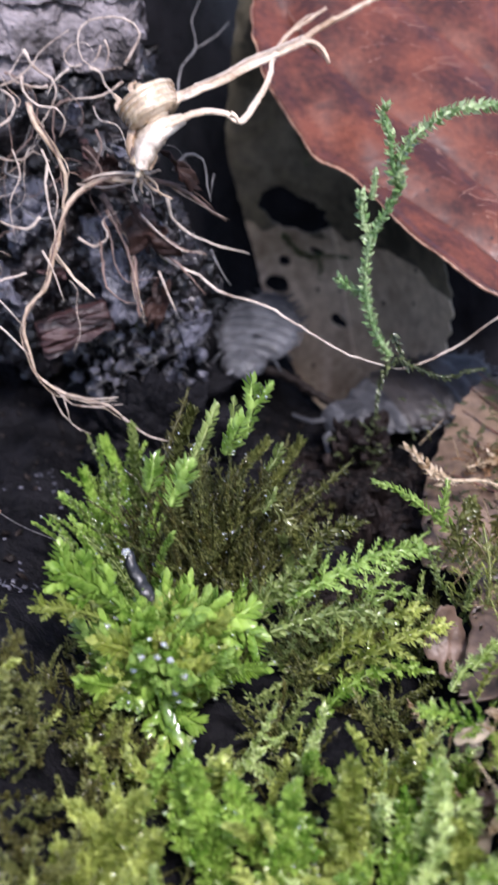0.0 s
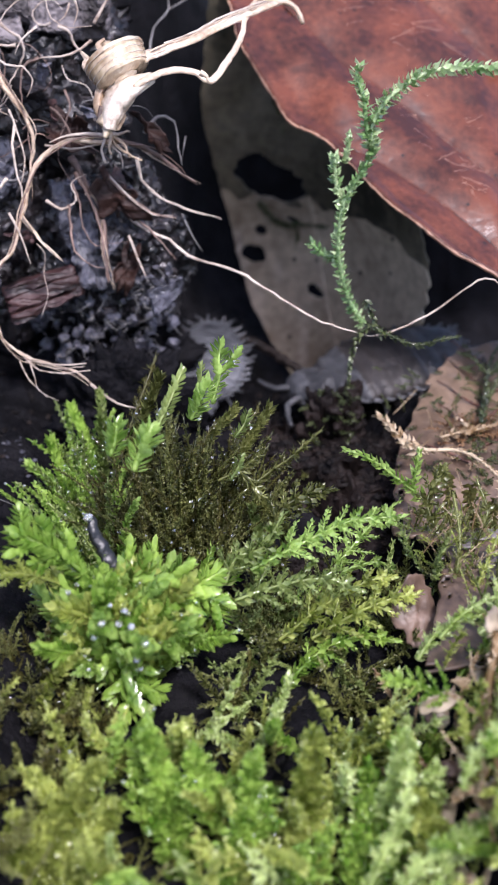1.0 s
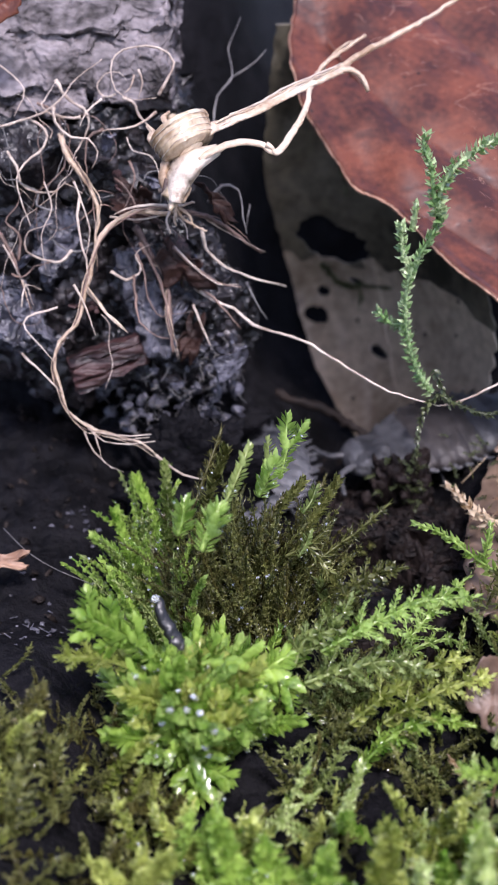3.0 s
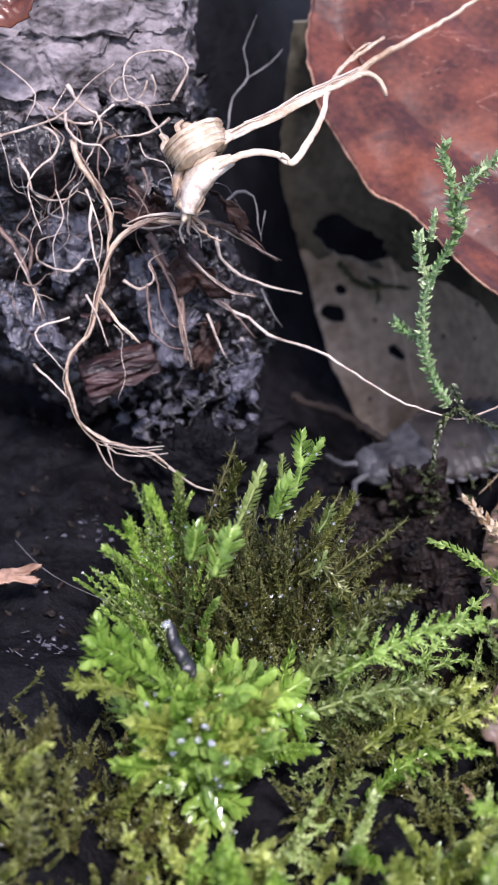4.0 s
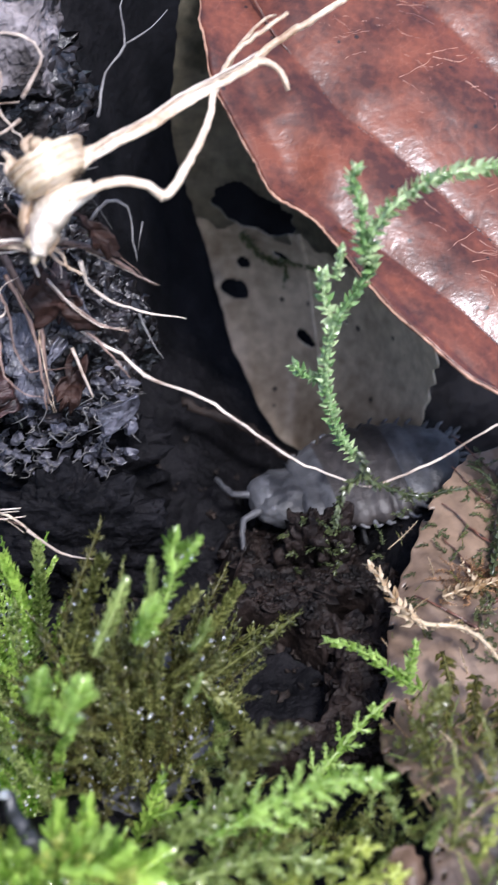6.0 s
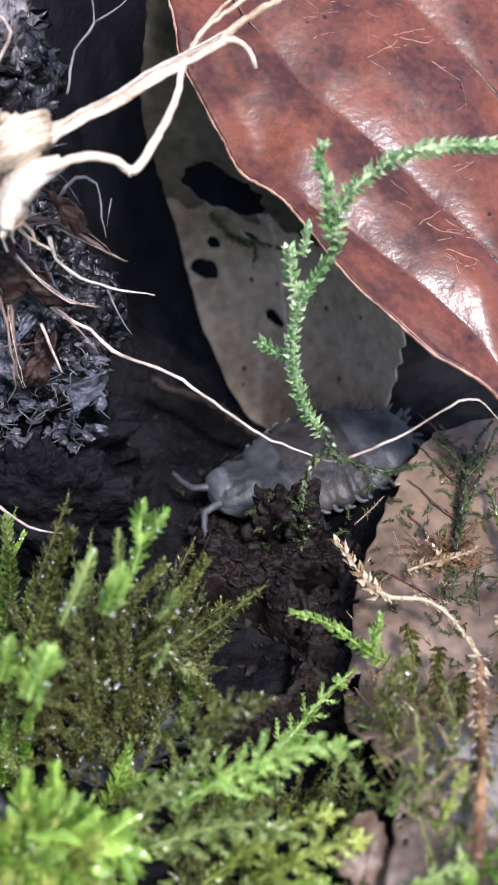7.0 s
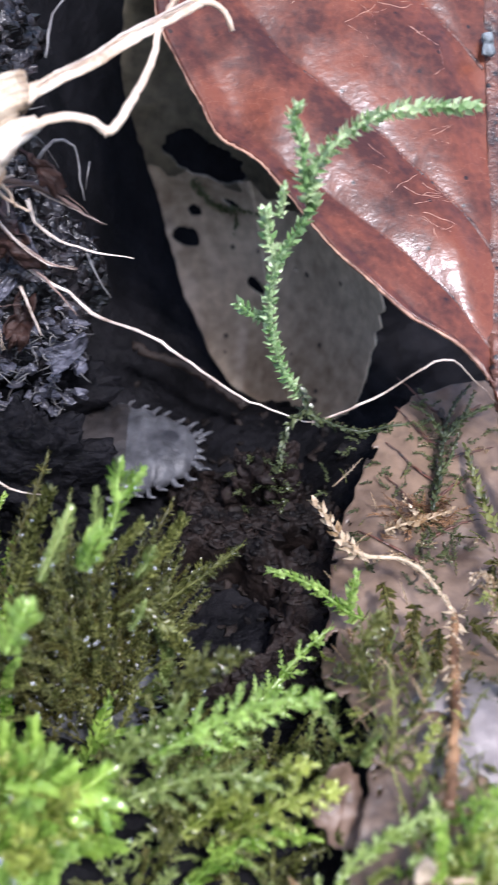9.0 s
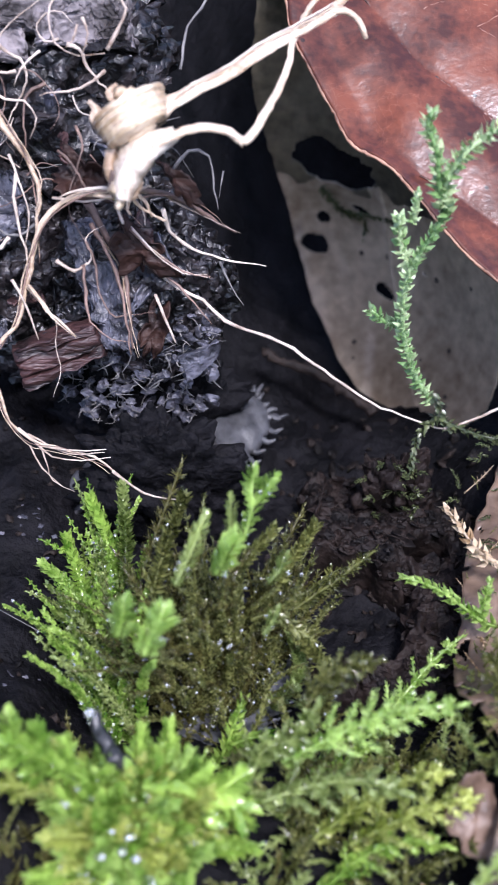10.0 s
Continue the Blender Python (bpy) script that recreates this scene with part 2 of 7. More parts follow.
# ---- mesh helpers (millimetres in, metres out) ----
def mesh_of(name, verts, faces, smooth=True):
    me = bpy.data.meshes.new(name)
    me.from_pydata([(v[0] * MM, v[1] * MM, v[2] * MM) for v in verts], [], faces)
    if smooth:
        me.polygons.foreach_set("use_smooth", [True] * len(me.polygons))
    me.update()
    return me


def part(name, vf, mat, parent=None, label="", smooth=True, kind=""):
    me = vf if isinstance(vf, bpy.types.Mesh) else mesh_of(name, vf[0], vf[1], smooth)
    if not me.materials:
        me.materials.append(mat)
    ob = new(name, me)
    ob.parent = parent
    return tagged(ob, label, kind=kind)


def thing(name, at, label, category, group="", kind=""):
    ob = new(name)
    ob.empty_display_size = 0.002
    ob.location = Vector(at) * MM
    return tagged(ob, label, category, group, kind)


def shifted(vf, at):
    """The same mesh, seen from the thing's own base."""
    return [(v[0] - at[0], v[1] - at[1], v[2] - at[2]) for v in vf[0]], vf[1]


def spline(points, step=0.35):
    """Catmull-Rom through the points, in steps of about that length."""
    p = [Vector(q) for q in points]
    p = [p[0] * 2 - p[1]] + p + [p[-1] * 2 - p[-2]]
    out = []
    for i in range(1, len(p) - 2):
        n = max(2, int((p[i + 1] - p[i]).length / step))
        for k in range(n):
            t = k / n
            out.append(0.5 * (2 * p[i] + (p[i + 1] - p[i - 1]) * t + (2 * p[i - 1] - 5 * p[i] + 4 * p[i + 1] - p[i + 2]) * t * t
                              + (3 * p[i] - p[i - 1] - 3 * p[i + 1] + p[i + 2]) * t ** 3))
    return out + [p[-2].copy()]


def spline2(points):
    return [(q.x, q.y) for q in spline([(x, y, 0) for x, y in points], 0.35)]


def along(line, v):
    i = min(max(v, 0), 1) * (len(line) - 1)
    k = min(int(i), len(line) - 2)
    return line[k].lerp(line[k + 1], i - k)


def welded(verts, faces):
    """The same mesh with equal points made one."""
    seen, index, out = {}, [], []
    for v in verts:
        key = (round(v[0], 3), round(v[1], 3), round(v[2], 3))
        if key not in seen:
            seen[key] = len(out)
            out.append(v)
        index.append(seen[key])
    return out, [tuple(index[i] for i in f) for f in faces]


def joined(*many):
    verts, faces = [], []
    for v, f in many:
        k = len(verts)
        verts += list(v)
        faces += [tuple(i + k for i in g) for g in f]
    return verts, faces


def frames(c):
    """A turning pair of normals along a line."""
    out, up = [], Vector((0.13, -0.3, 1)).normalized()
    for i in range(len(c)):
        t = (c[min(i + 1, len(c) - 1)] - c[max(i - 1, 0)]).normalized()
        s = t.cross(up)
        s = s.normalized() if s.length > 1e-4 else t.orthogonal().normalized()
        up = s.cross(t).normalized()
        out.append((t, s, up))
    return out


def tube(points, r0, r1=None, sides=6, step=0.35, wobble=0.12, flat=1.0, seed=0):
    """A tapering tube along a line, slightly crooked and knobbly."""
    r1 = r0 if r1 is None else r1
    c = spline(points, step)
    rnd = random.Random(seed * 7919 + len(c))
    for q in c[1:-1]:
        q += Vector((rnd.uniform(-1, 1), rnd.uniform(-1, 1), rnd.uniform(-1, 1))) * r0 * wobble * 2
    verts, faces, fr = [], [], frames(c)
    for i, q in enumerate(c):
        u = i / max(1, len(c) - 1)
        r = (r0 + (r1 - r0) * u) * (1 + wobble * rnd.uniform(-1, 1))
        t, s, b = fr[i]
        for k in range(sides):
            g = 2 * math.pi * k / sides
            verts.append(q + s * math.cos(g) * r + b * math.sin(g) * r * flat)
    for i in range(len(c) - 1):
        for k in range(sides):
            a, b = i * sides + k, i * sides + (k + 1) % sides
            faces.append((a, b, b + sides, a + sides))
    faces.append(tuple(reversed(range(sides))))
    faces.append(tuple(range(len(verts) - sides, len(verts))))
    return verts, faces


def leaflet(q, way, side, up, length, width, cup=0.25):
    """A pointed, folded moss leaf of four triangles."""
    m = q + way * length * 0.42
    return ([q, m + side * width * 0.5 + up * width * cup, m - up * width * cup * 0.3, m - side * width * 0.5 + up * width * cup,
             q + way * length + up * length * 0.12], [(0, 2, 1), (0, 3, 2), (1, 2, 4), (2, 3, 4)])


def shoot(points, length=0.6, width=0.3, gap=0.11, spread=0.9, seed=0, taper=0.5, flat=0.55, stem=0.09, grown=False):
    """A leafy moss shoot: a thin stem with overlapping pointed leaves all round, denser and smaller to its tip."""
    rnd = random.Random(seed)
    c = spline(points, gap)
    fr = frames(c)
    verts, faces = tube(points, stem, stem * 0.5, 4, gap, 0.0) if grown else ([], [])
    g = rnd.uniform(0, 6)
    for i, q in enumerate(c):
        u = i / max(1, len(c) - 1)
        t, s, b = fr[i]
        for rep in range(2):
            g += 2.4 + rnd.uniform(-0.3, 0.3)
            o = (s * math.cos(g) + b * math.sin(g) * flat)
            if o.length < 1e-3:
                continue
            o.normalize()
            w = (t * (1.0 - 0.35 * spread + 0.5 * u) + o * spread * rnd.uniform(0.7, 1.2) * (1 - 0.35 * u)).normalized()
            sd = w.cross(o).normalized()
            k = (1 - taper * u) * rnd.uniform(0.75, 1.15)
            v, f = leaflet(q, w, sd, sd.cross(w), length * k, width * k, rnd.uniform(0.1, 0.4))
            n = len(verts)
            if grown:
                foot = max(range(4), key=lambda e: (verts[4 * i + e] - q).dot(o)) + 4 * i
                verts += v[1:]
                faces += [tuple(foot if h == 0 else h + n - 1 for h in x) for x in f]
            else:
                verts += v
                faces += [(x + n, y + n, z + n) for x, y, z in f]
    if grown:
        return verts, faces
    v, f = tube(points, stem, stem * 0.5, 4, 0.6, 0.05)
    n = len(verts)
    return verts + v, faces + [tuple(i + n for i in h) for h in f]


def blunt_leaf(q, way, side, up, length, width):
    """A broad hollow leaf with a rounded tip."""
    row = [q]
    for a, w in ((0.3, 0.44), (0.68, 0.38)):
        m = q + way * length * a
        row += [m + side * width * w - up * width * 0.16, m + up * width * 0.08, m - side * width * w - up * width * 0.16]
    row.append(q + way * length - up * length * 0.08)
    return row, [(0, 2, 1), (0, 3, 2), (1, 2, 5, 4), (2, 3, 6, 5), (4, 5, 7), (5, 6, 7)]


def blunt_shoot(points, r=0.5, gap=0.13, seed=0):
    """A fat moss tip: broad leaves folded over one another like scales, closing to a rounded end."""
    rnd = random.Random(seed)
    c = spline(points, gap)
    fr = frames(c)
    verts, faces = tube(points, r * 0.3, r * 0.2, 5, gap, 0.0)
    g = rnd.uniform(0, 6)
    for i, q in enumerate(c):
        u = i / max(1, len(c) - 1)
        t, s, b = fr[i]
        end = smooth(0.75, 1.0, u)
        for rep in range(3):
            g += 2.1 + rnd.uniform(-0.3, 0.3)
            o = s * math.cos(g) + b * math.sin(g) * 0.8
            o.normalize()
            w = (t * (0.8 + 0.3 * end) + o * rnd.uniform(0.55, 1.35) * (1 - 0.5 * end)).normalized()
            sd = w.cross(o).normalized()
            k = r * (0.7 + 0.4 * smooth(0.0, 0.4, u) - 0.3 * end) * rnd.uniform(0.8, 1.15)
            foot = max(range(5), key=lambda e: (verts[5 * i + e] - q).dot(o)) + 5 * i
            v, f = blunt_leaf(verts[foot], w, sd, sd.cross(w), k * rnd.uniform(1.3, 1.8), k * rnd.uniform(0.85, 1.1))
            n = len(verts) - 1
            verts += v[1:]
            faces += [tuple(foot if x == 0 else x + n for x in h) for h in f]
    return verts, faces


def pinnate(points, reach=2.2, gap=0.75, length=0.55, width=0.32, seed=0, angle=50, start=0.15, lift=0.15, grown=False):
    """A feathery moss frond: a leafy stem with shorter leafy twigs to both sides."""
    rnd = random.Random(seed)
    c = spline(points, gap)
    fr = frames(c)
    many = [shoot(points, length * 1.1, width, 0.16, 0.7, seed, grown=grown)]
    for i, q in enumerate(c):
        u = i / max(1, len(c) - 1)
        if u < start or u > 0.97:
            continue
        t, s, b = fr[i]
        for sign in (-1, 1):
            k = reach * math.sin(math.pi * min(1, 0.25 + 0.75 * (1 - u)) * 0.5) * (1 - 0.6 * u) * rnd.uniform(0.6, 1.1)
            g = radians(angle + rnd.uniform(-10, 10))
            w = t * math.cos(g) + s * sign * math.sin(g)
            tip = q + w * k + b * k * rnd.uniform(-lift, lift * 1.5)
            mid = q + w * k * 0.5 + t * k * -0.04 + b * k * 0.05
            many.append(shoot([q, mid, tip], length * 0.8, width * 0.85, 0.15, 0.75, rnd.randrange(10 ** 6), 0.5, 0.5, 0.05, grown))
    return many


def lump(at, radii, rough=0.25, freq=0.5, seed=0, nu=28, nv=18, facet=0.0):
    """A rough lump: an ellipsoid pushed in and out by noise at three scales."""
    verts, faces = [], []
    off = Vector((seed * 13.7, seed * 5.1, seed * 9.3))
    for j in range(nv + 1):
        ph = math.pi * j / nv
        for i in range(nu):
            th = 2 * math.pi * i / nu
            d = Vector((math.cos(th) * math.sin(ph), math.sin(th) * math.sin(ph), math.cos(ph)))
            if facet:
                m = max(abs(d.x), abs(d.y), abs(d.z))
                d = d.lerp(d / m * 0.8, facet)
            p = Vector((d.x * radii[0], d.y * radii[1], d.z * radii[2]))
            s = 1 + rough * (noise.noise(p * freq + off) + 0.5 * noise.noise(p * freq * 2.7 + off) + 0.3 * noise.noise(p * freq * 7 + off))
            verts.append(Vector(at) + p * s)
    for j in range(nv):
        for i in range(nu):
            a, b = j * nu + i, j * nu + (i + 1) % nu
            faces.append((a, a + nu, b + nu, b))
    return verts, faces


def sheet(nu, nv, place, thick=0.12, keep=None):
    """A thin sheet with two faces: place(u, v) gives its points; keep(u, v) leaves holes."""
    pts = [[Vector(place(i / nu, j / nv)) for i in range(nu + 1)] for j in range(nv + 1)]
    verts, faces, alive = [], [], set()
    nor = []
    for j in range(nv + 1):
        for i in range(nu + 1):
            du = pts[j][min(i + 1, nu)] - pts[j][max(i - 1, 0)]
            dv = pts[min(j + 1, nv)][i] - pts[max(j - 1, 0)][i]
            n = du.cross(dv)
            nor.append(n.normalized() if n.length > 1e-9 else Vector((0, 0, 1)))
            verts.append(pts[j][i])
    m = len(verts)
    verts += [v - n * thick for v, n in zip(verts, nor)]
    for j in range(nv):
        for i in range(nu):
            if keep is None or keep((i + 0.5) / nu, (j + 0.5) / nv):
                alive.add((i, j))
    k = nu + 1
    for i, j in sorted(alive):
        a, b, c, d = j * k + i, j * k + i + 1, (j + 1) * k + i + 1, (j + 1) * k + i
        faces += [(a, b, c, d), (d + m, c + m, b + m, a + m)]
        for (x, y), (di, dj) in (((b, a), (0, -1)), ((c, b), (1, 0)), ((d, c), (0, 1)), ((a, d), (-1, 0))):
            if (i + di, j + dj) not in alive:
                faces.append((x, y, y + m, x + m))
    return verts, faces


def fbm(x, y, z=0.0, f=1.0):
    v = Vector((x * f, y * f, z * f))
    return noise.noise(v) + 0.5 * noise.noise(v * 2.1) + 0.25 * noise.noise(v * 4.3)


def smooth(a, b, x):
    t = min(1, max(0, (x - a) / (b - a)))
    return t * t * (3 - 2 * t)


# ---- ground ----
def ground_height(x, y):
    """The forest floor: a hollow in the middle, a mossy rise in front, a bank behind on one side."""
    h = -0.5 - 3.0 * smooth(9, 18, y) * smooth(2, 8, x)
    h += 4.0 * smooth(-6, -13, y)
    h += 3.0 * smooth(-4, -9, x)
    h += 3.5 * smooth(10, 14, x) * smooth(12, 4, y)
    h += 14 * smooth(12, 24, y) * smooth(3, -4, x)
    h += 14 * smooth(26, 40, y)
    far = smooth(30, 200, math.hypot(x, y))
    return (h + 0.55 * fbm(x, y, 0, 0.28) + 0.25 * fbm(x, y, 5, 1.1) + 0.22 * fbm(x, y, 9, 2.9)) * (1 - far) + far * (10 * fbm(x, y, 3, 0.004) - 2)


def build_ground():
    n = 260
    def axis(u):
        s = 2 * u - 1
        return 34 * s + 25000 * s ** 9 * abs(s) ** 14
    verts, faces = [], []
    for j in range(n + 1):
        for i in range(n + 1):
            x, y = axis(i / n), axis(j / n)
            verts.append((x, y, ground_height(x, y)))
    for j in range(n):
        for i in range(n):
            a = j * (n + 1) + i
            faces.append((a, a + 1, a + n + 2, a + n + 1))
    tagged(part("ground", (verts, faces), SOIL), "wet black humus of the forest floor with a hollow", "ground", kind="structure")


build_ground()


# ---- root ball ----
def build_root_ball():
    base = (-9, 14, 2)
    ball = thing("soil_clump", base, "dark crumbly root ball of humus, bark and grit", "soil")
    lobes = (((-10.6, 17.6, 16.5), (8.2, 6.4, 7.2), 3), ((-3.6, 11.0, 9.6), (4.3, 3.6, 5.2), 4), ((-10.5, 13.0, 9.5), (4.8, 4.2, 6.2), 6))
    rnd = random.Random(5)
    crumbs = []
    for c, r, seed in lobes:
        v, f = lump(c, r, 0.30, 0.3, seed, 150, 100)
        v = [p + Vector((noise.noise(p * 2.6), noise.noise(p * 2.6 + Vector((9, 0, 0))), noise.noise(p * 2.3))) * 0.4
             + Vector((noise.noise(p * 6.1), noise.noise(p * 6.1 + Vector((9, 0, 0))), noise.noise(p * 5.3))) * 0.22 for p in v]
        part("soil_body", shifted((v, f), base), CLUMP, ball)
        for k in range(420):
            q = rnd.choice(v)
            if q.y > c[1] - 1:
                continue
            s = rnd.choice((0.08, 0.12, 0.16, 0.22, 0.32)) * rnd.uniform(0.8, 1.3)
            crumbs.append(lump(q, (s * rnd.uniform(0.5, 2.0), s, s * rnd.uniform(0.4, 1.4)), 0.9, 1.2 / s, k, 6, 4))
    part("soil_crumb", shifted(joined(*crumbs), base), CLUMP, ball, kind="stuff", smooth=False)
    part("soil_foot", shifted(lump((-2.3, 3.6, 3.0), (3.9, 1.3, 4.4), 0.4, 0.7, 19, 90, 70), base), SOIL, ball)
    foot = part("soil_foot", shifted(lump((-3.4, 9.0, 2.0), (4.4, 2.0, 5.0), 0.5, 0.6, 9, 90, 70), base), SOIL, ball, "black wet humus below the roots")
    hairs = []
    grains = []
    for q in range(230):
        p = Vector((rnd.uniform(-7.5, 0.2), rnd.uniform(6.0, 8.2), rnd.uniform(4.5, 10.5)))
        z = rnd.uniform(0.08, 0.3)
        grains.append(lump(p + Vector((0, 0.2, 0)), (z * rnd.uniform(0.6, 1.8), z, z * rnd.uniform(0.5, 1.4)), 0.8, 1.2 / z, q, 7, 5))
        d = Vector((rnd.uniform(-1, 1), rnd.uniform(-0.9, 0.1), rnd.uniform(-0.8, 0.8))).normalized()
        e = Vector((rnd.uniform(-1, 1), rnd.uniform(-0.5, 0.3), rnd.uniform(-1, 0.5))).normalized()
        hairs.append(tube([p, p + d * 0.25, p + d * 0.4 + e * 0.25, p + d * 0.45 + e * 0.5], rnd.uniform(0.03, 0.06), 0.015, 4, 0.3, 0.05, seed=q))
    part("soil_grain", shifted(joined(*grains), base), BARK, ball, kind="stuff", smooth=False)
    part("root_hair", shifted(joined(*hairs), base), DARKROOT, ball, kind="stuff")
    return ball


build_root_ball()


def solo(name, vf, mat, label, category, group="", kind="", smooth=True):
    """A thing of one piece, with its origin in its middle."""
    c = sum((Vector(v) for v in vf[0]), Vector()) / len(vf[0])
    ob = part(name, shifted(vf, c), mat, smooth=smooth)
    ob.location = c * MM
    return tagged(ob, label, category, group, kind)


def block(corners, depth, rough=0.3, seed=0, n=14, freq=0.8):
    """A worn block: four corners of its face, pushed back by depth, with an uneven surface."""
    a, b, c, d = (Vector(q) for q in corners)
    back = (b - a).cross(d - a).normalized()
    if back.y < 0:
        back = -back
    verts, faces = [], []
    mid = (a + b + c + d) / 4
    def at(u, v, w):
        p = a.lerp(b, u).lerp(d.lerp(c, u), v) + back * depth * w
        e = sum(1 for q in (u, v, w) if q < 1e-6 or q > 1 - 1e-6)
        if e > 1:
            p = p.lerp(mid + back * depth * 0.5, 0.05 * (e - 1))
        q = Vector((seed * 3.1, seed, 0)) + p * freq
        return p + Vector((noise.noise(q), noise.noise(q + Vector((7, 3, 1))), noise.noise(q + Vector((1, 9, 4))))) * rough \
            + Vector((noise.noise(q * 3.1), noise.noise(q * 3.1 + Vector((7, 3, 1))), noise.noise(q * 3.3))) * rough * 0.3 \
            + Vector((noise.noise(q * 9.1), noise.noise(q * 9.1 + Vector((7, 3, 1))), noise.noise(q * 9.3))) * rough * 0.22
    for side in range(6):
        k = len(verts)
        for j in range(n + 1):
            for i in range(n + 1):
                u, v = i / n, j / n
                verts.append(at(*((u, v, 0), (1 - u, v, 1), (0, v, 1 - u), (1, v, u), (u, 0, 1 - v), (u, 1, v))[side]))
        for j in range(n):
            for i in range(n):
                q = k + j * (n + 1) + i
                faces.append((q + n + 1, q + n + 2, q + 1, q))
    return welded(verts, faces)


def scrap(corners, thick, rough, seed, ragged=0.3):
    """A torn bit of dead leaf: a curled round patch spanned between four corners."""
    a, b, c, d = (Vector(q) for q in corners)
    def place(u, v):
        g, r = 2 * math.pi * u, (0.02 + 0.98 * v) * (0.92 + ragged * noise.noise(Vector((math.cos(2 * math.pi * u) * 1.7, math.sin(2 * math.pi * u) * 1.7, seed))) + ragged * 0.5 * noise.noise(Vector((math.cos(2 * math.pi * u) * 5.3, math.sin(2 * math.pi * u) * 5.3, seed + 4))))
        x, y = 0.5 + 0.56 * r * math.cos(g), 0.5 + 0.56 * r * math.sin(g)
        p = a.lerp(b, x).lerp(d.lerp(c, x), y)
        n = (b - a).cross(d - a).normalized()
        return p + n * rough * (fbm(p.x, p.y, p.z + seed, 0.9) + 0.8 * v ** 3 * math.sin(2 * g + seed))
    return welded(*sheet(40, 14, place, thick))


CHUNK = [Vector(q) for q in ((-14.3, 16.9, 27.8), (-3.2, 16.9, 27.8), (-3.4, 12.0, 21.5), (-14.3, 11.7, 21.1))]
chunk = thing("wood_chunk", sum(CHUNK, Vector()) / 4, "weathered grey cracked wood chunk resting on the root ball", "wood")
for k, (u0, u1, v0, v1) in enumerate(((0.0, 1.0, 0.0, 0.5), (0.0, 0.62, 0.51, 0.86), (0.63, 1.0, 0.51, 0.97), (0.1, 0.6, 0.87, 1.06))):
    a, b, c, d = CHUNK
    at = lambda u, v: a.lerp(b, u).lerp(d.lerp(c, u), v) + Vector((0, 0.25 * k, 0))
    part("slab", shifted(block([at(u0, v0), at(u1, v0), at(u1, v1), at(u0, v1)], 5.5 - 0.5 * k, 0.6, 2 + k, 56, 0.7), chunk.location / MM), GREYWOOD, chunk)
for at, reach in (((-2.8, 7.9, 14.7), 1.3), ((-1.9, 7.7, 14.0), 1.0), ((-5.9, 9.3, 18.5), 1.1), ((-7.7, 5.3, 13.4), 1.2), ((-6.5, 10.9, 20.1), 0.9), ((-4.3, 9.3, 18.5), 0.9), ((-11.0, 7.5, 14.9), 1.2), ((-3.0, 7.2, 12.1), 1.0)):
    r = random.Random(int(at[0] * 10) + 900)
    d = Vector((r.uniform(-0.6, 0.6), -0.3, r.uniform(-1, 0.4))).normalized() * reach
    e = Vector((d.z, 0.1, -d.x)) * r.uniform(0.3, 0.5)
    c = Vector(at)
    solo("bark_flake", scrap([c - d - e, c - d * 0.7 + e, c + d + e * 0.6, c + d * 0.8 - e], 0.12, 0.3, int(c.x * 10)), r.choice((REDWOOD, REDWOOD, BARK)), "thin curled brown bark flake caught in the roots", "bark flake", "flakes in the root ball")
for corners, mat, label in (
    ([(-2.1, 7.2, 19.7), (-1.4, 7.6, 19.3), (0.5, 6.6, 17.3), (-1.3, 6.2, 18.3)], MEMBRANE, "dark-brown papery skin hanging under the bulb"),
    ([(-3.9, 7.3, 16.3), (-2.5, 7.3, 15.8), (-1.1, 6.3, 14.5), (-3.4, 6.0, 13.6)], MEMBRANE, "dark reddish-brown papery skin among the roots"),
    ([(-6.3, 8.4, 18.7), (-4.3, 8.4, 18.8), (-3.7, 7.2, 17.4), (-6.0, 7.2, 17.3)], MEMBRANE, "dark-brown skin of rotten bark behind the roots"),
    ([(-3.2, 5.3, 11.1), (-2.0, 6.5, 12.7), (-1.7, 6.0, 11.8), (-2.6, 4.8, 9.4)], MEMBRANE, "dark-brown curled bark skin below the roots"),
):
    solo("bark_flake", scrap(corners, 0.07, 0.5, int(corners[0][0] * 7), 0.75), mat, label, "bark flake", "flakes in the root ball")
CHIP = [Vector(q) for q in ((-8.9, 5.2, 10.3), (-5.2, 6.0, 11.3), (-4.6, 5.4, 9.9), (-8.3, 4.4, 8.5))]
chip = thing("wood_chip", sum(CHIP, Vector()) / 4, "red-brown cracked chip of rotten wood in the soil", "wood chip")
for k, (v0, v1) in enumerate(((0.0, 0.27), (0.31, 0.68), (0.72, 1.0))):
    a, b, c, d = CHIP
    face = [a.lerp(d, v0), b.lerp(c, v0), b.lerp(c, v1), a.lerp(d, v1)]
    part("splinter", shifted(block(face, 1.8 + 0.4 * k, 0.2, 4 + k, 14, 1.4), chip.location / MM), REDWOOD, chip)
solo("bark_strip", block([(-6.6, 9.1, 14.5), (-4.4, 9.2, 14.8), (-3.1, 5.7, 10.2), (-4.6, 5.7, 10.2)], 1.2, 0.4, 5, 40, 1.6),
     BARK, "slate-grey strip of bark stuck in the root ball", "bark")
solo("bark_lump", block([(-10.8, 10.3, 16.2), (-8.6, 10.5, 16.4), (-8.3, 8.8, 14.2), (-10.2, 8.2, 13.4)], 2.0, 0.5, 6, 40, 1.5),
     BARK, "dark slate-grey lump of charred bark in the soil", "bark")
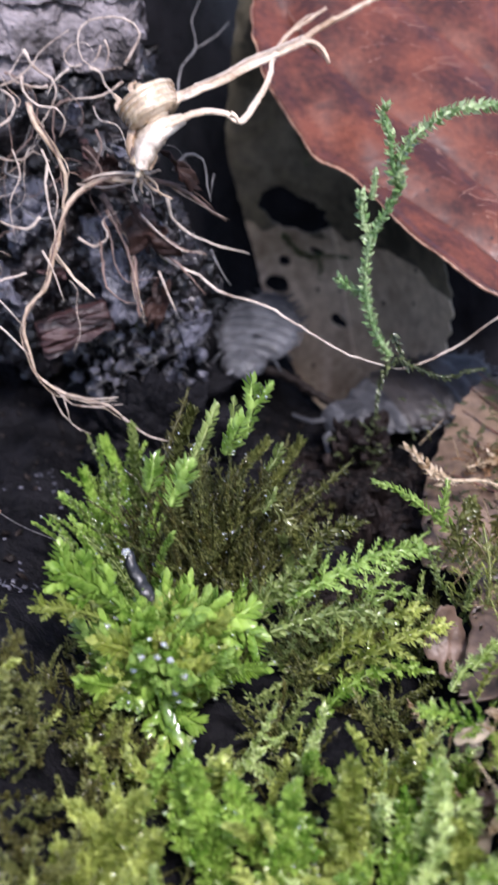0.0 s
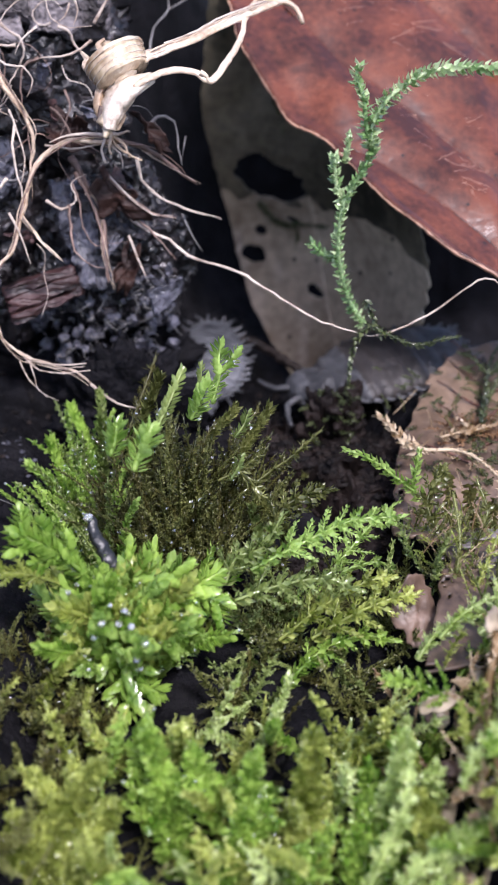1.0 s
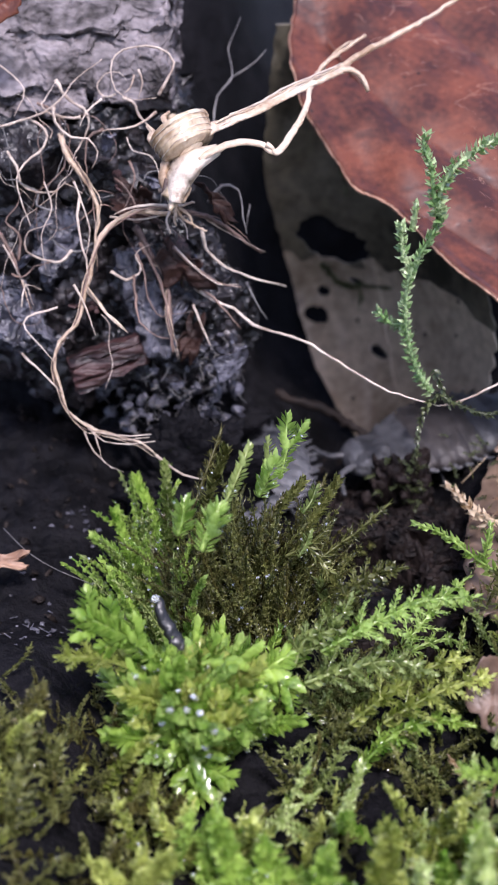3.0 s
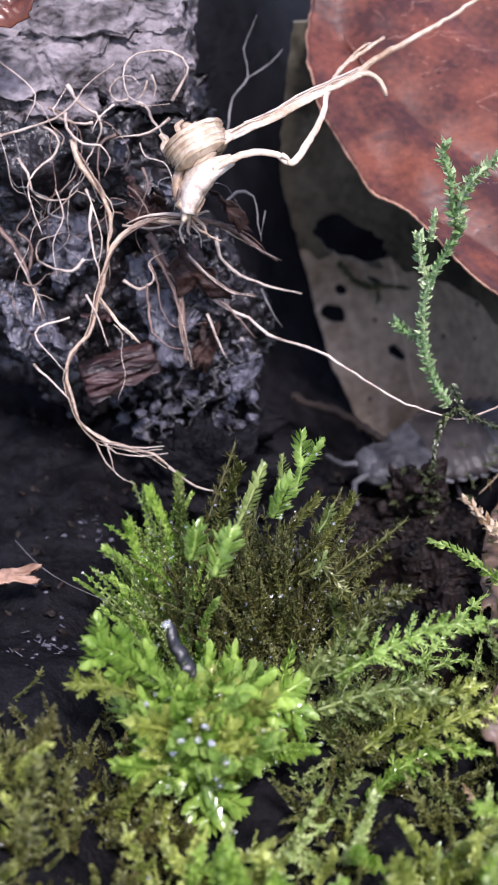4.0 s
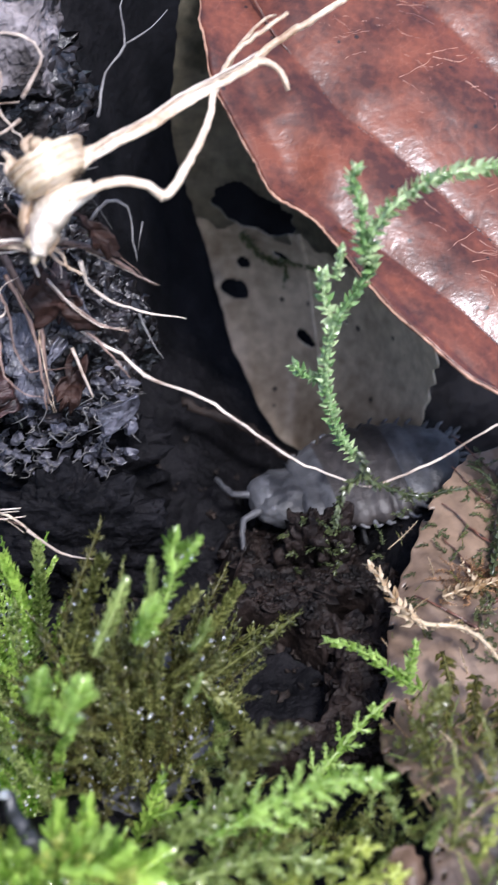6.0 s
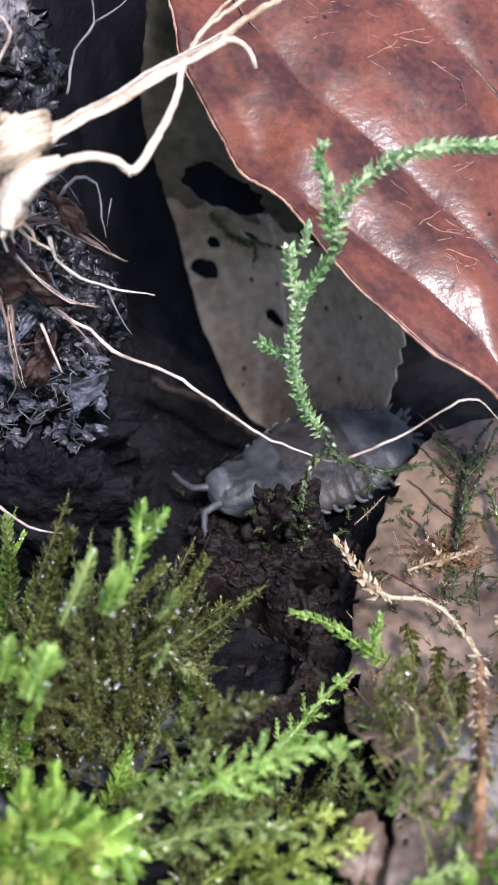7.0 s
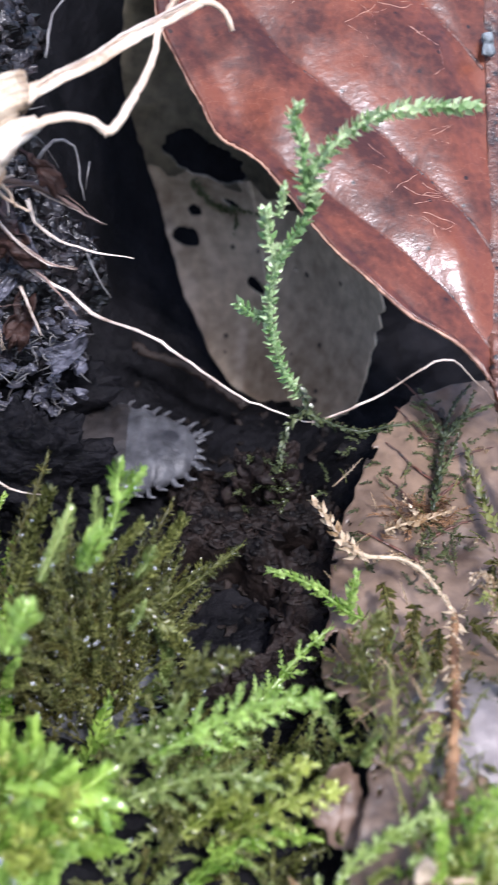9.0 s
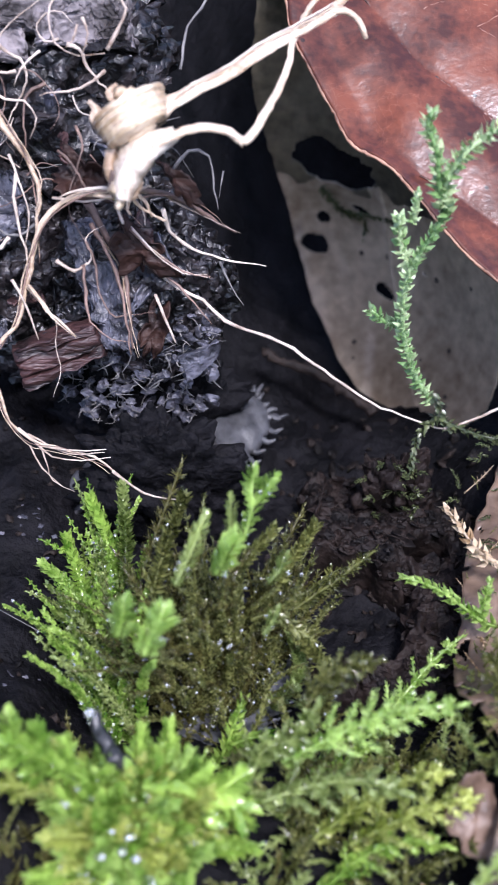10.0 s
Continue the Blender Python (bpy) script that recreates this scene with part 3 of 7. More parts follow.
solo("bark_flake", block([(-1.2, 4.5, 10.4), (0.6, 5.1, 11.2), (0.8, 5.2, 10.3), (-0.8, 4.3, 9.1)], 0.35, 0.2, 7, 16, 1.2),
     BARK, "thin slate-grey bark flake under the root ball", "bark flake")
solo("bark_slab", block([(-13.1, 7.6, 13.9), (-11.4, 7.6, 13.9), (-9.2, 5.1, 10.7), (-12.2, 5.4, 11.1)], 2.0, 0.5, 8, 40, 1.5),
     BARK, "dark ridged slab of bark in the root ball", "bark")


# ---- the uprooted plant ----
def build_plant():
    base = (-2.6, 8.4, 21.0)
    plant = thing("uprooted_seedling", base, "dry straw-coloured plant base with a bulb, stem and many roots", "plant")
    # ringed sheath of the stem base: a squat drum of wrapped rings, open above
    top, low = Vector((-2.73, 6.04, 22.67)), Vector((-2.1, 5.2, 21.9))
    ax = (low - top)
    s = ax.cross(Vector((0, -0.6, 0.8))).normalized()
    b = s.cross(ax).normalized()
    verts, faces, n, m = [], [], 40, 40
    for j in range(m + 6):
        u = min(1, max(0, j - 4) / m)
        ring = (u * 4.6) % 1
        r = 1.5 - 0.26 * u + 0.04 * ring ** 0.6 - 0.025 * (ring > 0.9)
        r *= (0.80, 0.86, 0.92, 0.97)[j] if j < 4 else 1 - 0.5 * smooth(0.9, 1.0, u)
        sink = (0.35, 0.2, 0.06, 0.0)[j] if j < 4 else 0.0
        for i in range(n):
            g = 2 * math.pi * i / n
            rr = r * (1 + 0.07 * math.sin(2 * g + 1) + 0.05 * noise.noise(Vector((math.cos(g) * 1.3, math.sin(g) * 1.3, u * 5))) + 0.01 * math.sin(17 * g))
            h = u + sink + 0.05 * math.sin(g + 1) + 0.035 * noise.noise(Vector((math.cos(g) * 2, math.sin(g) * 2, 3)))
            verts.append(top + ax * h + s * math.cos(g) * rr + b * math.sin(g) * rr)
    for j in range(m + 5):
        for i in range(n):
            p, q = j * n + i, j * n + (i + 1) % n
            faces.append((p, q, q + n, p + n))
    faces += [tuple(range(n)), tuple(reversed(range((m + 5) * n, (m + 6) * n)))]
    part("bulb", shifted((verts, faces), base), BULB, plant, "shiny pale ringed sheath")
    for u in (0.14, 0.36, 0.58, 0.8):
        hoop = []
        for i in range(31):
            g = 2 * math.pi * i / 30
            rr = (1.5 - 0.26 * u + 0.035) * (1 + 0.07 * math.sin(2 * g + 1) + 0.05 * noise.noise(Vector((math.cos(g) * 1.3, math.sin(g) * 1.3, u * 5))))
            hoop.append(top + ax * (u + 0.05 * math.sin(g + 1) + 0.05 * noise.noise(Vector((math.cos(g) * 2, math.sin(g) * 2, u * 9)))) + s * math.cos(g) * rr + b * math.sin(g) * rr)
        part("sheath_edge", shifted(tube(hoop, 0.026, 0.02, 5, 0.25, 0.3), base), SHEATH, plant, "thin pale rim of a sheath")
    def horn(points, radii, sides=14, flat=0.8, rough=0.06, seed=1):
        """A tube whose girth follows a list of radii, a little crumpled."""
        v, f = tube(points, 1.0, 1.0, sides, 0.12, 0.0, flat)
        pleat = random.Random(seed)
        fold = [1 + rough * 2.2 * pleat.uniform(-1, 1) for g in range(sides)]
        c, k = spline(points, 0.12), len(radii) - 1
        for i, q in enumerate(c):
            e = i / (len(c) - 1) * k
            a = min(int(e), k - 1)
            r = radii[a] + (radii[a + 1] - radii[a]) * (e - a)
            for g in range(sides):
                d = (v[i * sides + g] - q) * r
                v[i * sides + g] = q + d * (fold[g] + rough * 3 * noise.noise((q + d) * 1.6 + Vector((seed, 0, 0))))
        return v, f
    part("root_stub", shifted(horn([(-0.8, 5.1, 22.0), (-1.4, 4.9, 21.8), (-2.1, 4.6, 21.5), (-2.6, 4.3, 21.0), (-2.8, 3.9, 20.5), (-2.9, 3.5, 20.0)], [0.3, 0.5, 0.72, 0.72, 0.56, 0.34], 26, 0.6, 0.07), base), SHEATH, plant, "white papery pleated sheath")
    part("sheath_scale", shifted(horn([(-3.1, 5.3, 21.8), (-3.3, 4.9, 21.4), (-3.4, 4.6, 21.0), (-3.3, 4.3, 20.5), (-3.0, 4.0, 20.2)], [0.15, 0.24, 0.3, 0.26, 0.12], 12, 0.6, 0.2, 3), base), STRAW, plant, "crumpled brown papery scale")
    part("sheath_scale", shifted(horn([(-2.4, 6.0, 22.5), (-2.5, 6.1, 22.8), (-2.9, 6.2, 23.1), (-2.9, 6.5, 23.2)], [0.4, 0.42, 0.3, 0.1], 12, 0.3, 0.3, 5), base), BULB, plant, "white papery scale")
    part("sheath_scale", shifted(horn([(-3.1, 5.8, 22.4), (-3.2, 6.1, 22.8), (-3.4, 6.2, 23.1), (-3.1, 6.5, 23.3)], [0.2, 0.24, 0.18, 0.1], 10, 0.35, 0.3, 7), base), STRAW, plant)
    part("sheath_scale", shifted(horn([(-3.5, 5.5, 22.1), (-3.9, 5.8, 22.3), (-3.9, 6.0, 22.5), (-4.2, 6.1, 22.8)], [0.3, 0.24, 0.15, 0.06], 10, 0.35, 0.3, 9), base), STRAW, plant)
    for k, line in enumerate(([(-2.5, 4.3, 20.9), (-2.6, 4.0, 20.4), (-2.5, 3.7, 19.9)], [(-3.2, 4.2, 20.9), (-3.3, 3.9, 20.4), (-3.1, 3.6, 19.9)], [(-2.9, 4.0, 20.6), (-2.9, 3.6, 20.1), (-3.1, 3.3, 19.7)])):
        part("sheath_scale", shifted(horn(line, [0.16, 0.3, 0.2, 0.08], 12, 0.4, 0.35, 20 + k), base), (STRAW, BROWNROOT, BULB)[k], plant, "crumpled torn scale")
    for k, line in enumerate(([(-3.0, 6.2, 18.9), (-2.9, 5.9, 18.5), (-3.0, 5.6, 18.2), (-2.9, 5.4, 17.9)], [(-3.0, 6.1, 18.8), (-2.6, 6.0, 18.7), (-2.3, 6.1, 18.8), (-2.0, 6.1, 18.8)], [(-2.9, 6.2, 18.6), (-2.4, 5.9, 18.3), (-2.2, 5.8, 18.1), (-2.0, 5.5, 17.7)],
                              [(-3.8, 6.6, 19.2), (-3.4, 6.6, 19.2), (-3.1, 6.4, 18.9)], [(-3.0, 6.1, 18.5), (-2.5, 5.7, 18.1), (-1.7, 5.4, 17.7), (-1.4, 5.4, 17.6)], [(-3.2, 6.1, 18.5), (-3.4, 5.7, 18.0), (-3.2, 5.3, 17.5)])):
        part("rootlet", shifted(tube(line, 0.13 - 0.012 * k, 0.05, 6, 0.2, 0.2, seed=50 + k), base), (STRAW, PALEROOT)[k % 2], plant)
    part("stem", shifted(tube([(-1.4, 5.6, 22.7), (-0.6, 6.8, 22.6), (1.1, 8.1, 22.8), (2.7, 9.6, 23.1), (4.5, 11.1, 23.3), (5.7, 12.4, 23.4)], 0.36, 0.3, 10, 0.4, 0.06, 0.4), base), STRAW, plant)
    for k in range(6):
        g = random.Random(70 + k)
        off = Vector((0, -0.79, 0.61)) * 0.13 + Vector((-0.3, 0.55, 0.7)) * (-0.26 + 0.105 * k)
        grain = [Vector(p) + off * g.uniform(0.8, 1.1) for p in [(-0.9, 6.3, 22.63), (-0.2, 7.1, 22.64), (1.1, 8.1, 22.8), (2.7, 9.6, 23.1), (4.5, 11.1, 23.3), (5.5, 12.1, 23.37)][g.randrange(2):]]
        part("stem_fibre", shifted(tube(grain, 0.05, 0.035, 5, 0.4, 0.3, seed=k), base), (SHEATH, STRAW, PALEROOT)[k % 3], plant)
    part("stem_fibre", shifted(tube([(5.2, 12.1, 23.3), (7.4, 13.9, 24.0), (9.2, 15.4, 24.4), (12.0, 17.3, 25.4), (13.6, 19.1, 26.2)], 0.2, 0.06, 6), base), STRAW, plant)
    part("stem_fibre", shifted(tube([(4.2, 11.8, 22.9), (4.8, 13.1, 23.4), (5.7, 14.4, 23.8), (6.4, 15.3, 23.7)], 0.13, 0.06, 6), base), STRAW, plant)
    part("stem_hook", shifted(tube([(4.9, 11.9, 23.3), (5.9, 12.0, 23.4), (6.5, 11.8, 23.1), (6.8, 11.3, 22.5)], 0.16, 0.12, 6), base), STRAW, plant)
    part("runner", shifted(tube([(-1.8, 4.5, 21.7), (-1.0, 4.7, 22.1), (0.2, 4.8, 22.5), (1.3, 4.6, 22.4), (1.9, 4.5, 22.1), (2.7, 6.0, 22.4), (3.5, 8.4, 22.8), (3.9, 10.6, 23.2), (4.8, 12.6, 23.6), (6.8, 14.0, 24.5)], 0.22, 0.09, 8, 0.3, 0.07, 0.6), base), STRAW, plant)
    part("runner_spur", shifted(tube([(1.4, 4.0, 22.7), (1.7, 3.9, 22.5), (1.8, 3.8, 22.3)], 0.15, 0.05, 6), base), STRAW, plant)
    k = 0
    for mat, r0, r1, line in (
        (PALEROOT, 0.10, 0.05, [(-3.8, 9.7, 22.9), (-3.0, 10.7, 24.2), (-3.8, 11.2, 24.8), (-5.0, 11.2, 24.8), (-5.9, 11.0, 24.5), (-6.2, 10.5, 23.9), (-5.9, 9.9, 23.1), (-5.0, 9.6, 22.7), (-3.9, 9.6, 22.8)]),
        (PALEROOT, 0.08, 0.05, [(-4.8, 10.5, 23.9), (-4.6, 10.1, 23.4), (-4.8, 9.6, 22.8)]),
        (PALEROOT, 0.07, 0.04, [(-5.0, 10.3, 23.7), (-5.2, 9.9, 23.2), (-5.5, 9.7, 23.0)]),
        (PALEROOT, 0.10, 0.06, [(-13.3, 9.2, 20.8), (-12.2, 9.5, 21.2), (-10.9, 9.8, 21.5), (-9.2, 10.2, 22.1), (-7.9, 11.1, 23.3), (-6.7, 11.7, 24.0)]),
        (PALEROOT, 0.07, 0.04, [(-12.8, 11.9, 24.3), (-11.9, 11.6, 23.8), (-10.6, 10.8, 22.8), (-11.1, 9.9, 21.7)]),
        (PALEROOT, 0.11, 0.06, [(-9.1, 10.2, 22.1), (-9.0, 9.7, 21.5), (-8.2, 9.3, 20.9), (-7.4, 9.2, 20.8), (-6.9, 8.8, 20.3), (-7.2, 8.3, 19.6)]),
        (PALEROOT, 0.10, 0.07, [(-3.9, 9.3, 22.2), (-4.9, 8.9, 21.6), (-6.0, 8.8, 21.5), (-6.6, 8.7, 21.4)]),
        (STRAW, 0.2, 0.14, [(-8.8, 9.7, 20.9), (-8.3, 8.8, 19.9), (-7.4, 8.0, 18.8), (-6.9, 7.4, 18.0), (-7.0, 6.6, 16.9), (-7.2, 5.5, 15.6)]),
        (PALEROOT, 0.10, 0.06, [(-10.4, 10.1, 21.5), (-9.6, 9.8, 21.1), (-9.6, 9.3, 20.4), (-10.6, 8.7, 19.7), (-11.0, 8.2, 19.1), (-10.8, 7.6, 18.3), (-10.3, 6.8, 17.2)]),
        (PALEROOT, 0.09, 0.06, [(-11.5, 9.1, 20.2), (-11.0, 8.6, 19.6), (-10.8, 8.1, 18.9), (-10.1, 7.8, 18.6), (-9.1, 7.8, 18.6), (-8.6, 8.1, 18.9), (-7.7, 7.8, 18.5)]),
        (PALEROOT, 0.11, 0.08, [(-7.8, 7.4, 18.5), (-7.9, 6.5, 17.4), (-7.5, 5.5, 16.0), (-7.3, 4.7, 15.0)]),
        (STRAW, 0.17, 0.11, [(-2.6, 6.2, 18.4), (-3.1, 6.2, 18.2), (-4.5, 6.4, 18.2), (-5.8, 6.4, 17.8), (-6.7, 6.0, 17.0), (-7.1, 5.5, 16.1), (-7.4, 4.7, 14.9), (-8.0, 3.7, 13.3), (-8.9, 3.3, 12.5), (-9.1, 2.7, 11.4), (-8.5, 1.5, 9.6), (-7.6, 1.1, 8.9), (-6.6, 1.0, 8.5), (-4.9, 0.9, 8.0), (-4.0, 0.6, 7.3)]),
        (PALEROOT, 0.13, 0.07, [(-2.9, 6.2, 18.5), (-4.1, 6.3, 18.6), (-5.4, 6.2, 18.4), (-6.0, 6.0, 18.2)]),
        (BROWNROOT, 0.22, 0.12, [(-3.1, 7.0, 17.9), (-1.5, 7.5, 17.4), (-0.1, 7.6, 16.4), (1.4, 7.7, 15.2)]),
        (PALEROOT, 0.12, 0.07, [(-1.7, 7.1, 16.9), (-1.5, 7.2, 15.7), (-0.5, 7.3, 14.6), (1.1, 7.6, 13.7), (2.7, 8.1, 13.0)]),
        (PALEROOT, 0.12, 0.075, [(-2.6, 7.6, 13.9), (-2.0, 6.9, 13.5), (-1.2, 6.3, 13.2), (-0.1, 5.7, 13.0), (0.9, 5.0, 12.5), (1.8, 4.5, 12.4), (3.4, 3.9, 12.2), (4.8, 3.1, 11.7), (6.1, 2.3, 11.2), (7.3, 1.6, 10.8), (8.6, 1.1, 10.6), (9.6, 0.6, 10.5), (10.3, 0.3, 10.6)]),
        (PALEROOT, 0.08, 0.04, [(10.3, 0.2, 10.7), (11.5, 0.6, 10.8), (13.4, 0.9, 11.8), (15.7, 1.3, 13.4), (17.3, 1.5, 12.0), (19.0, 1.5, 10.1)]),
        (BROWNROOT, 0.12, 0.05, [(-2.9, 7.0, 14.3), (-1.5, 6.4, 13.6), (-0.5, 5.8, 12.8), (0.3, 5.2, 12.1)]),
        (PALEROOT, 0.11, 0.09, [(-2.2, 6.0, 13.1), (-1.8, 5.4, 12.2), (-1.3, 4.7, 11.4)]),
        (PALEROOT, 0.09, 0.06, [(-10.8, 3.2, 11.9), (-9.8, 2.6, 11.1), (-8.7, 1.9, 10.3)]),
        (BROWNROOT, 0.22, 0.14, [(-5.2, 8.5, 16.3), (-4.3, 7.5, 15.0), (-3.6, 6.8, 14.1), (-3.3, 5.7, 12.7), (-3.2, 4.5, 11.2)]),
        (BROWNROOT, 0.16, 0.10, [(-12.8, 8.1, 17.0), (-11.7, 7.3, 15.9), (-11.2, 6.5, 14.9), (-10.8, 5.8, 14.0), (-10.4, 5.2, 13.3)]),
        (PALEROOT, 0.07, 0.04, [(-7.7, 1.1, 8.5), (-7.2, 0.5, 7.7), (-6.3, -0.0, 7.0)]),
        (PALEROOT, 0.09, 0.06, [(-4.1, 0.6, 7.4), (-3.2, 0.2, 6.8), (-2.2, -0.1, 6.5), (-1.2, -0.2, 6.4)]), (PALEROOT, 0.07, 0.05, [(-8.2, 1.5, 9.2), (-7.1, 1.0, 8.6), (-5.7, 0.9, 8.4), (-4.3, 0.9, 8.5)]),
        (PALEROOT, 0.06, 0.04, [(-7.5, 1.1, 8.8), (-6.7, 0.7, 8.2), (-5.4, 0.6, 8.1), (-4.1, 0.7, 8.2)]), (PALEROOT, 0.05, 0.03, [(-7.2, 1.0, 8.7), (-6.9, 0.4, 7.9), (-6.7, 0.0, 7.4), (-5.7, -0.3, 7.0)]),
        (DARKROOT, 0.04, 0.03, [(-11.8, -1.8, 4.6), (-10.3, -3.7, 4.6), (-8.7, -5.0, 4.6), (-6.9, -6.1, 4.6)]), (BROWNROOT, 0.13, 0.08, [(-4.9, 7.3, 16.0), (-4.0, 6.3, 14.7), (-3.5, 5.2, 13.3), (-3.2, 3.8, 11.5)]),
        (PALEROOT, 0.08, 0.05, [(-6.3, 6.8, 17.7), (-5.0, 6.7, 17.6), (-3.4, 6.8, 17.8), (-2.5, 6.8, 17.7)]), (BROWNROOT, 0.15, 0.06, [(-3.2, 7.2, 15.8), (-2.0, 6.5, 14.9), (-0.9, 6.1, 14.4), (0.3, 5.9, 14.2)]),
        (PALEROOT, 0.06, 0.04, [(-9.6, 7.9, 19.1), (-9.2, 7.0, 18.1), (-9.7, 6.2, 17.0), (-9.5, 5.2, 15.6)]), (PALEROOT, 0.07, 0.04, [(-8.1, 7.9, 19.1), (-7.7, 7.2, 18.3), (-7.3, 6.4, 17.2), (-7.5, 5.5, 16.1)]),
        (PALEROOT, 0.07, 0.04, [(-7.8, 1.4, 8.9), (-6.0, 0.9, 8.2), (-4.4, 0.9, 8.3)]),
        (DARKROOT, 0.11, 0.06, [(-1.4, 9.3, 17.3), (-0.7, 9.8, 18.0), (0.2, 9.7, 17.8), (0.4, 8.8, 16.7), (0.6, 8.3, 16.0)]),
        (DARKROOT, 0.06, 0.03, [(0.8, 9.9, 16.9), (0.6, 9.2, 15.9)]),
        (PALEROOT, 0.07, 0.05, [(-3.1, 6.9, 17.8), (-2.5, 6.5, 17.4), (-2.4, 6.1, 16.8)]),
        (PALEROOT, 0.08, 0.05, [(-8.1, 4.7, 15.0), (-7.5, 4.0, 14.1), (-7.0, 3.1, 13.0)]),
        (STRAW, 0.16, 0.08, [(-7.4, 4.5, 14.8), (-6.5, 3.8, 13.9), (-5.4, 3.2, 13.1)]),
        (PALEROOT, 0.08, 0.05, [(-8.9, 4.0, 14.1), (-10.6, 3.5, 13.5), (-9.0, 2.3, 11.9)]),
        (DARKROOT, 0.08, 0.05, [(0.6, 8.1, 13.3), (1.1, 7.4, 12.4), (1.7, 6.9, 11.7)]),
        (PALEROOT, 0.06, 0.03, [(-10.7, 4.0, 14.1), (-10.5, 4.7, 15.0), (-9.7, 4.5, 14.8)]),
        (PALEROOT, 0.07, 0.03, [(-6.7, 10.5, 22.4), (-7.5, 10.0, 21.9), (-7.8, 9.6, 21.3)]),
        (DARKROOT, 0.10, 0.05, [(-1.2, 13.9, 19.5), (-0.9, 15.7, 20.6), (-0.1, 17.1, 21.2), (-0.3, 18.8, 22.1), (0.4, 20.7, 23.3)]),
        (DARKROOT, 0.08, 0.04, [(-0.1, 17.5, 21.0), (1.1, 18.0, 21.6), (1.8, 18.5, 22.2)]),
    ):
        part("root", shifted(tube(line, r0 * 0.84, r1 * 0.4, 7, 0.45, 0.2, seed=k), base), mat, plant)
        if mat is STRAW or r0 >= 0.14:
            for q in range(2):
                g = random.Random(k * 3 + q)
                side = [Vector(p) + Vector((g.uniform(-1, 1), g.uniform(-1, 0.2), g.uniform(-1, 1))) * r0 * 1.5 for p in line[g.randrange(0, 2):]]
                if len(side) > 2:
                    part("root_fibre", shifted(tube(side, 0.045, 0.012, 5, 0.35, 0.3, seed=k + q), base), g.choice((PALEROOT, BROWNROOT, STRAW)), plant)
        k += 1
    rnd = random.Random(11)
    o, up, near = Vector((-7.8, 8.0, 18.8)), Vector((0, 0.616, 0.788)), Vector((0, -0.788, 0.616))
    for q in range(34):
        p = o + Vector((rnd.uniform(-5, 4.5), 0, 0)) + up * rnd.uniform(-6.5, 5.5) + near * rnd.uniform(-1.2, 0.3)
        pts, g = [p], rnd.uniform(0, 6.28)
        for i in range(rnd.randrange(4, 7)):
            g += rnd.uniform(-1.1, 1.1)
            pts.append(pts[-1] + (Vector((math.cos(g), 0, 0)) + up * (math.sin(g) - 0.25) + near * rnd.uniform(-0.35, 0.3)) * rnd.uniform(0.5, 1.2))
        part("rootlet", shifted(tube(pts, rnd.choice((0.03, 0.04, 0.05, 0.07, 0.1)), 0.01, 5, 0.25, 0.22, seed=q), base), rnd.choice((PALEROOT, BROWNROOT, BROWNROOT, DARKROOT)), plant)


build_plant()


# ---- fallen leaves ----
RIB_TOP = Vector((21.2, 46.6, 30.8))


VEINS = [
    [(18.7, 3.5, 11.8), (17.8, 4.5, 12.4), (16.8, 5.8, 13.1), (15.1, 7.2, 13.9), (12.9, 8.9, 14.9), (11.1, 10.2, 15.7), (9.6, 10.9, 16.1)],
    [(19.0, 8.2, 13.9), (17.7, 9.8, 14.7), (16.2, 11.2, 15.5), (14.2, 13.0, 16.6), (12.1, 14.6, 17.5), (10.1, 16.0, 18.4), (8.0, 18.4, 19.7), (6.8, 19.8, 20.5), (5.4, 22.4, 21.8)],
    [(19.4, 17.2, 17.9), (18.2, 18.5, 18.6), (16.3, 20.3, 19.6), (14.2, 22.4, 20.8), (12.1, 24.8, 22.1), (9.4, 28.5, 24.0)],
    [(19.9, 26.2, 21.8), (18.1, 28.1, 22.9), (15.9, 30.4, 24.1), (13.1, 33.9, 26.0)],
]


def leaf_height(x, y):
    """The lie of the big brown leaf: it slopes up to the back and is creased along its side veins."""
    near = 99.0
    for line in VEINS:
        for (ax, ay, _), (bx, by, _) in zip(line, line[1:]):
            ux, uy = bx - ax, by - ay
            t = min(1.0, max(0.0, ((x - ax) * ux + (y - ay) * uy) / (ux * ux + uy * uy)))
            near = min(near, math.hypot(x - ax - ux * t, y - ay - uy * t))
    swell = 0.6 * (1 - math.exp(-near / 1.4)) * smooth(19.2, 17.0, x)
    return (y + 27.8 - 0.254 * x) / 2.243 - 0.35 + swell + 0.32 * fbm(x, y, 2, 0.14) + 0.02 * fbm(x, y, 6, 0.9)


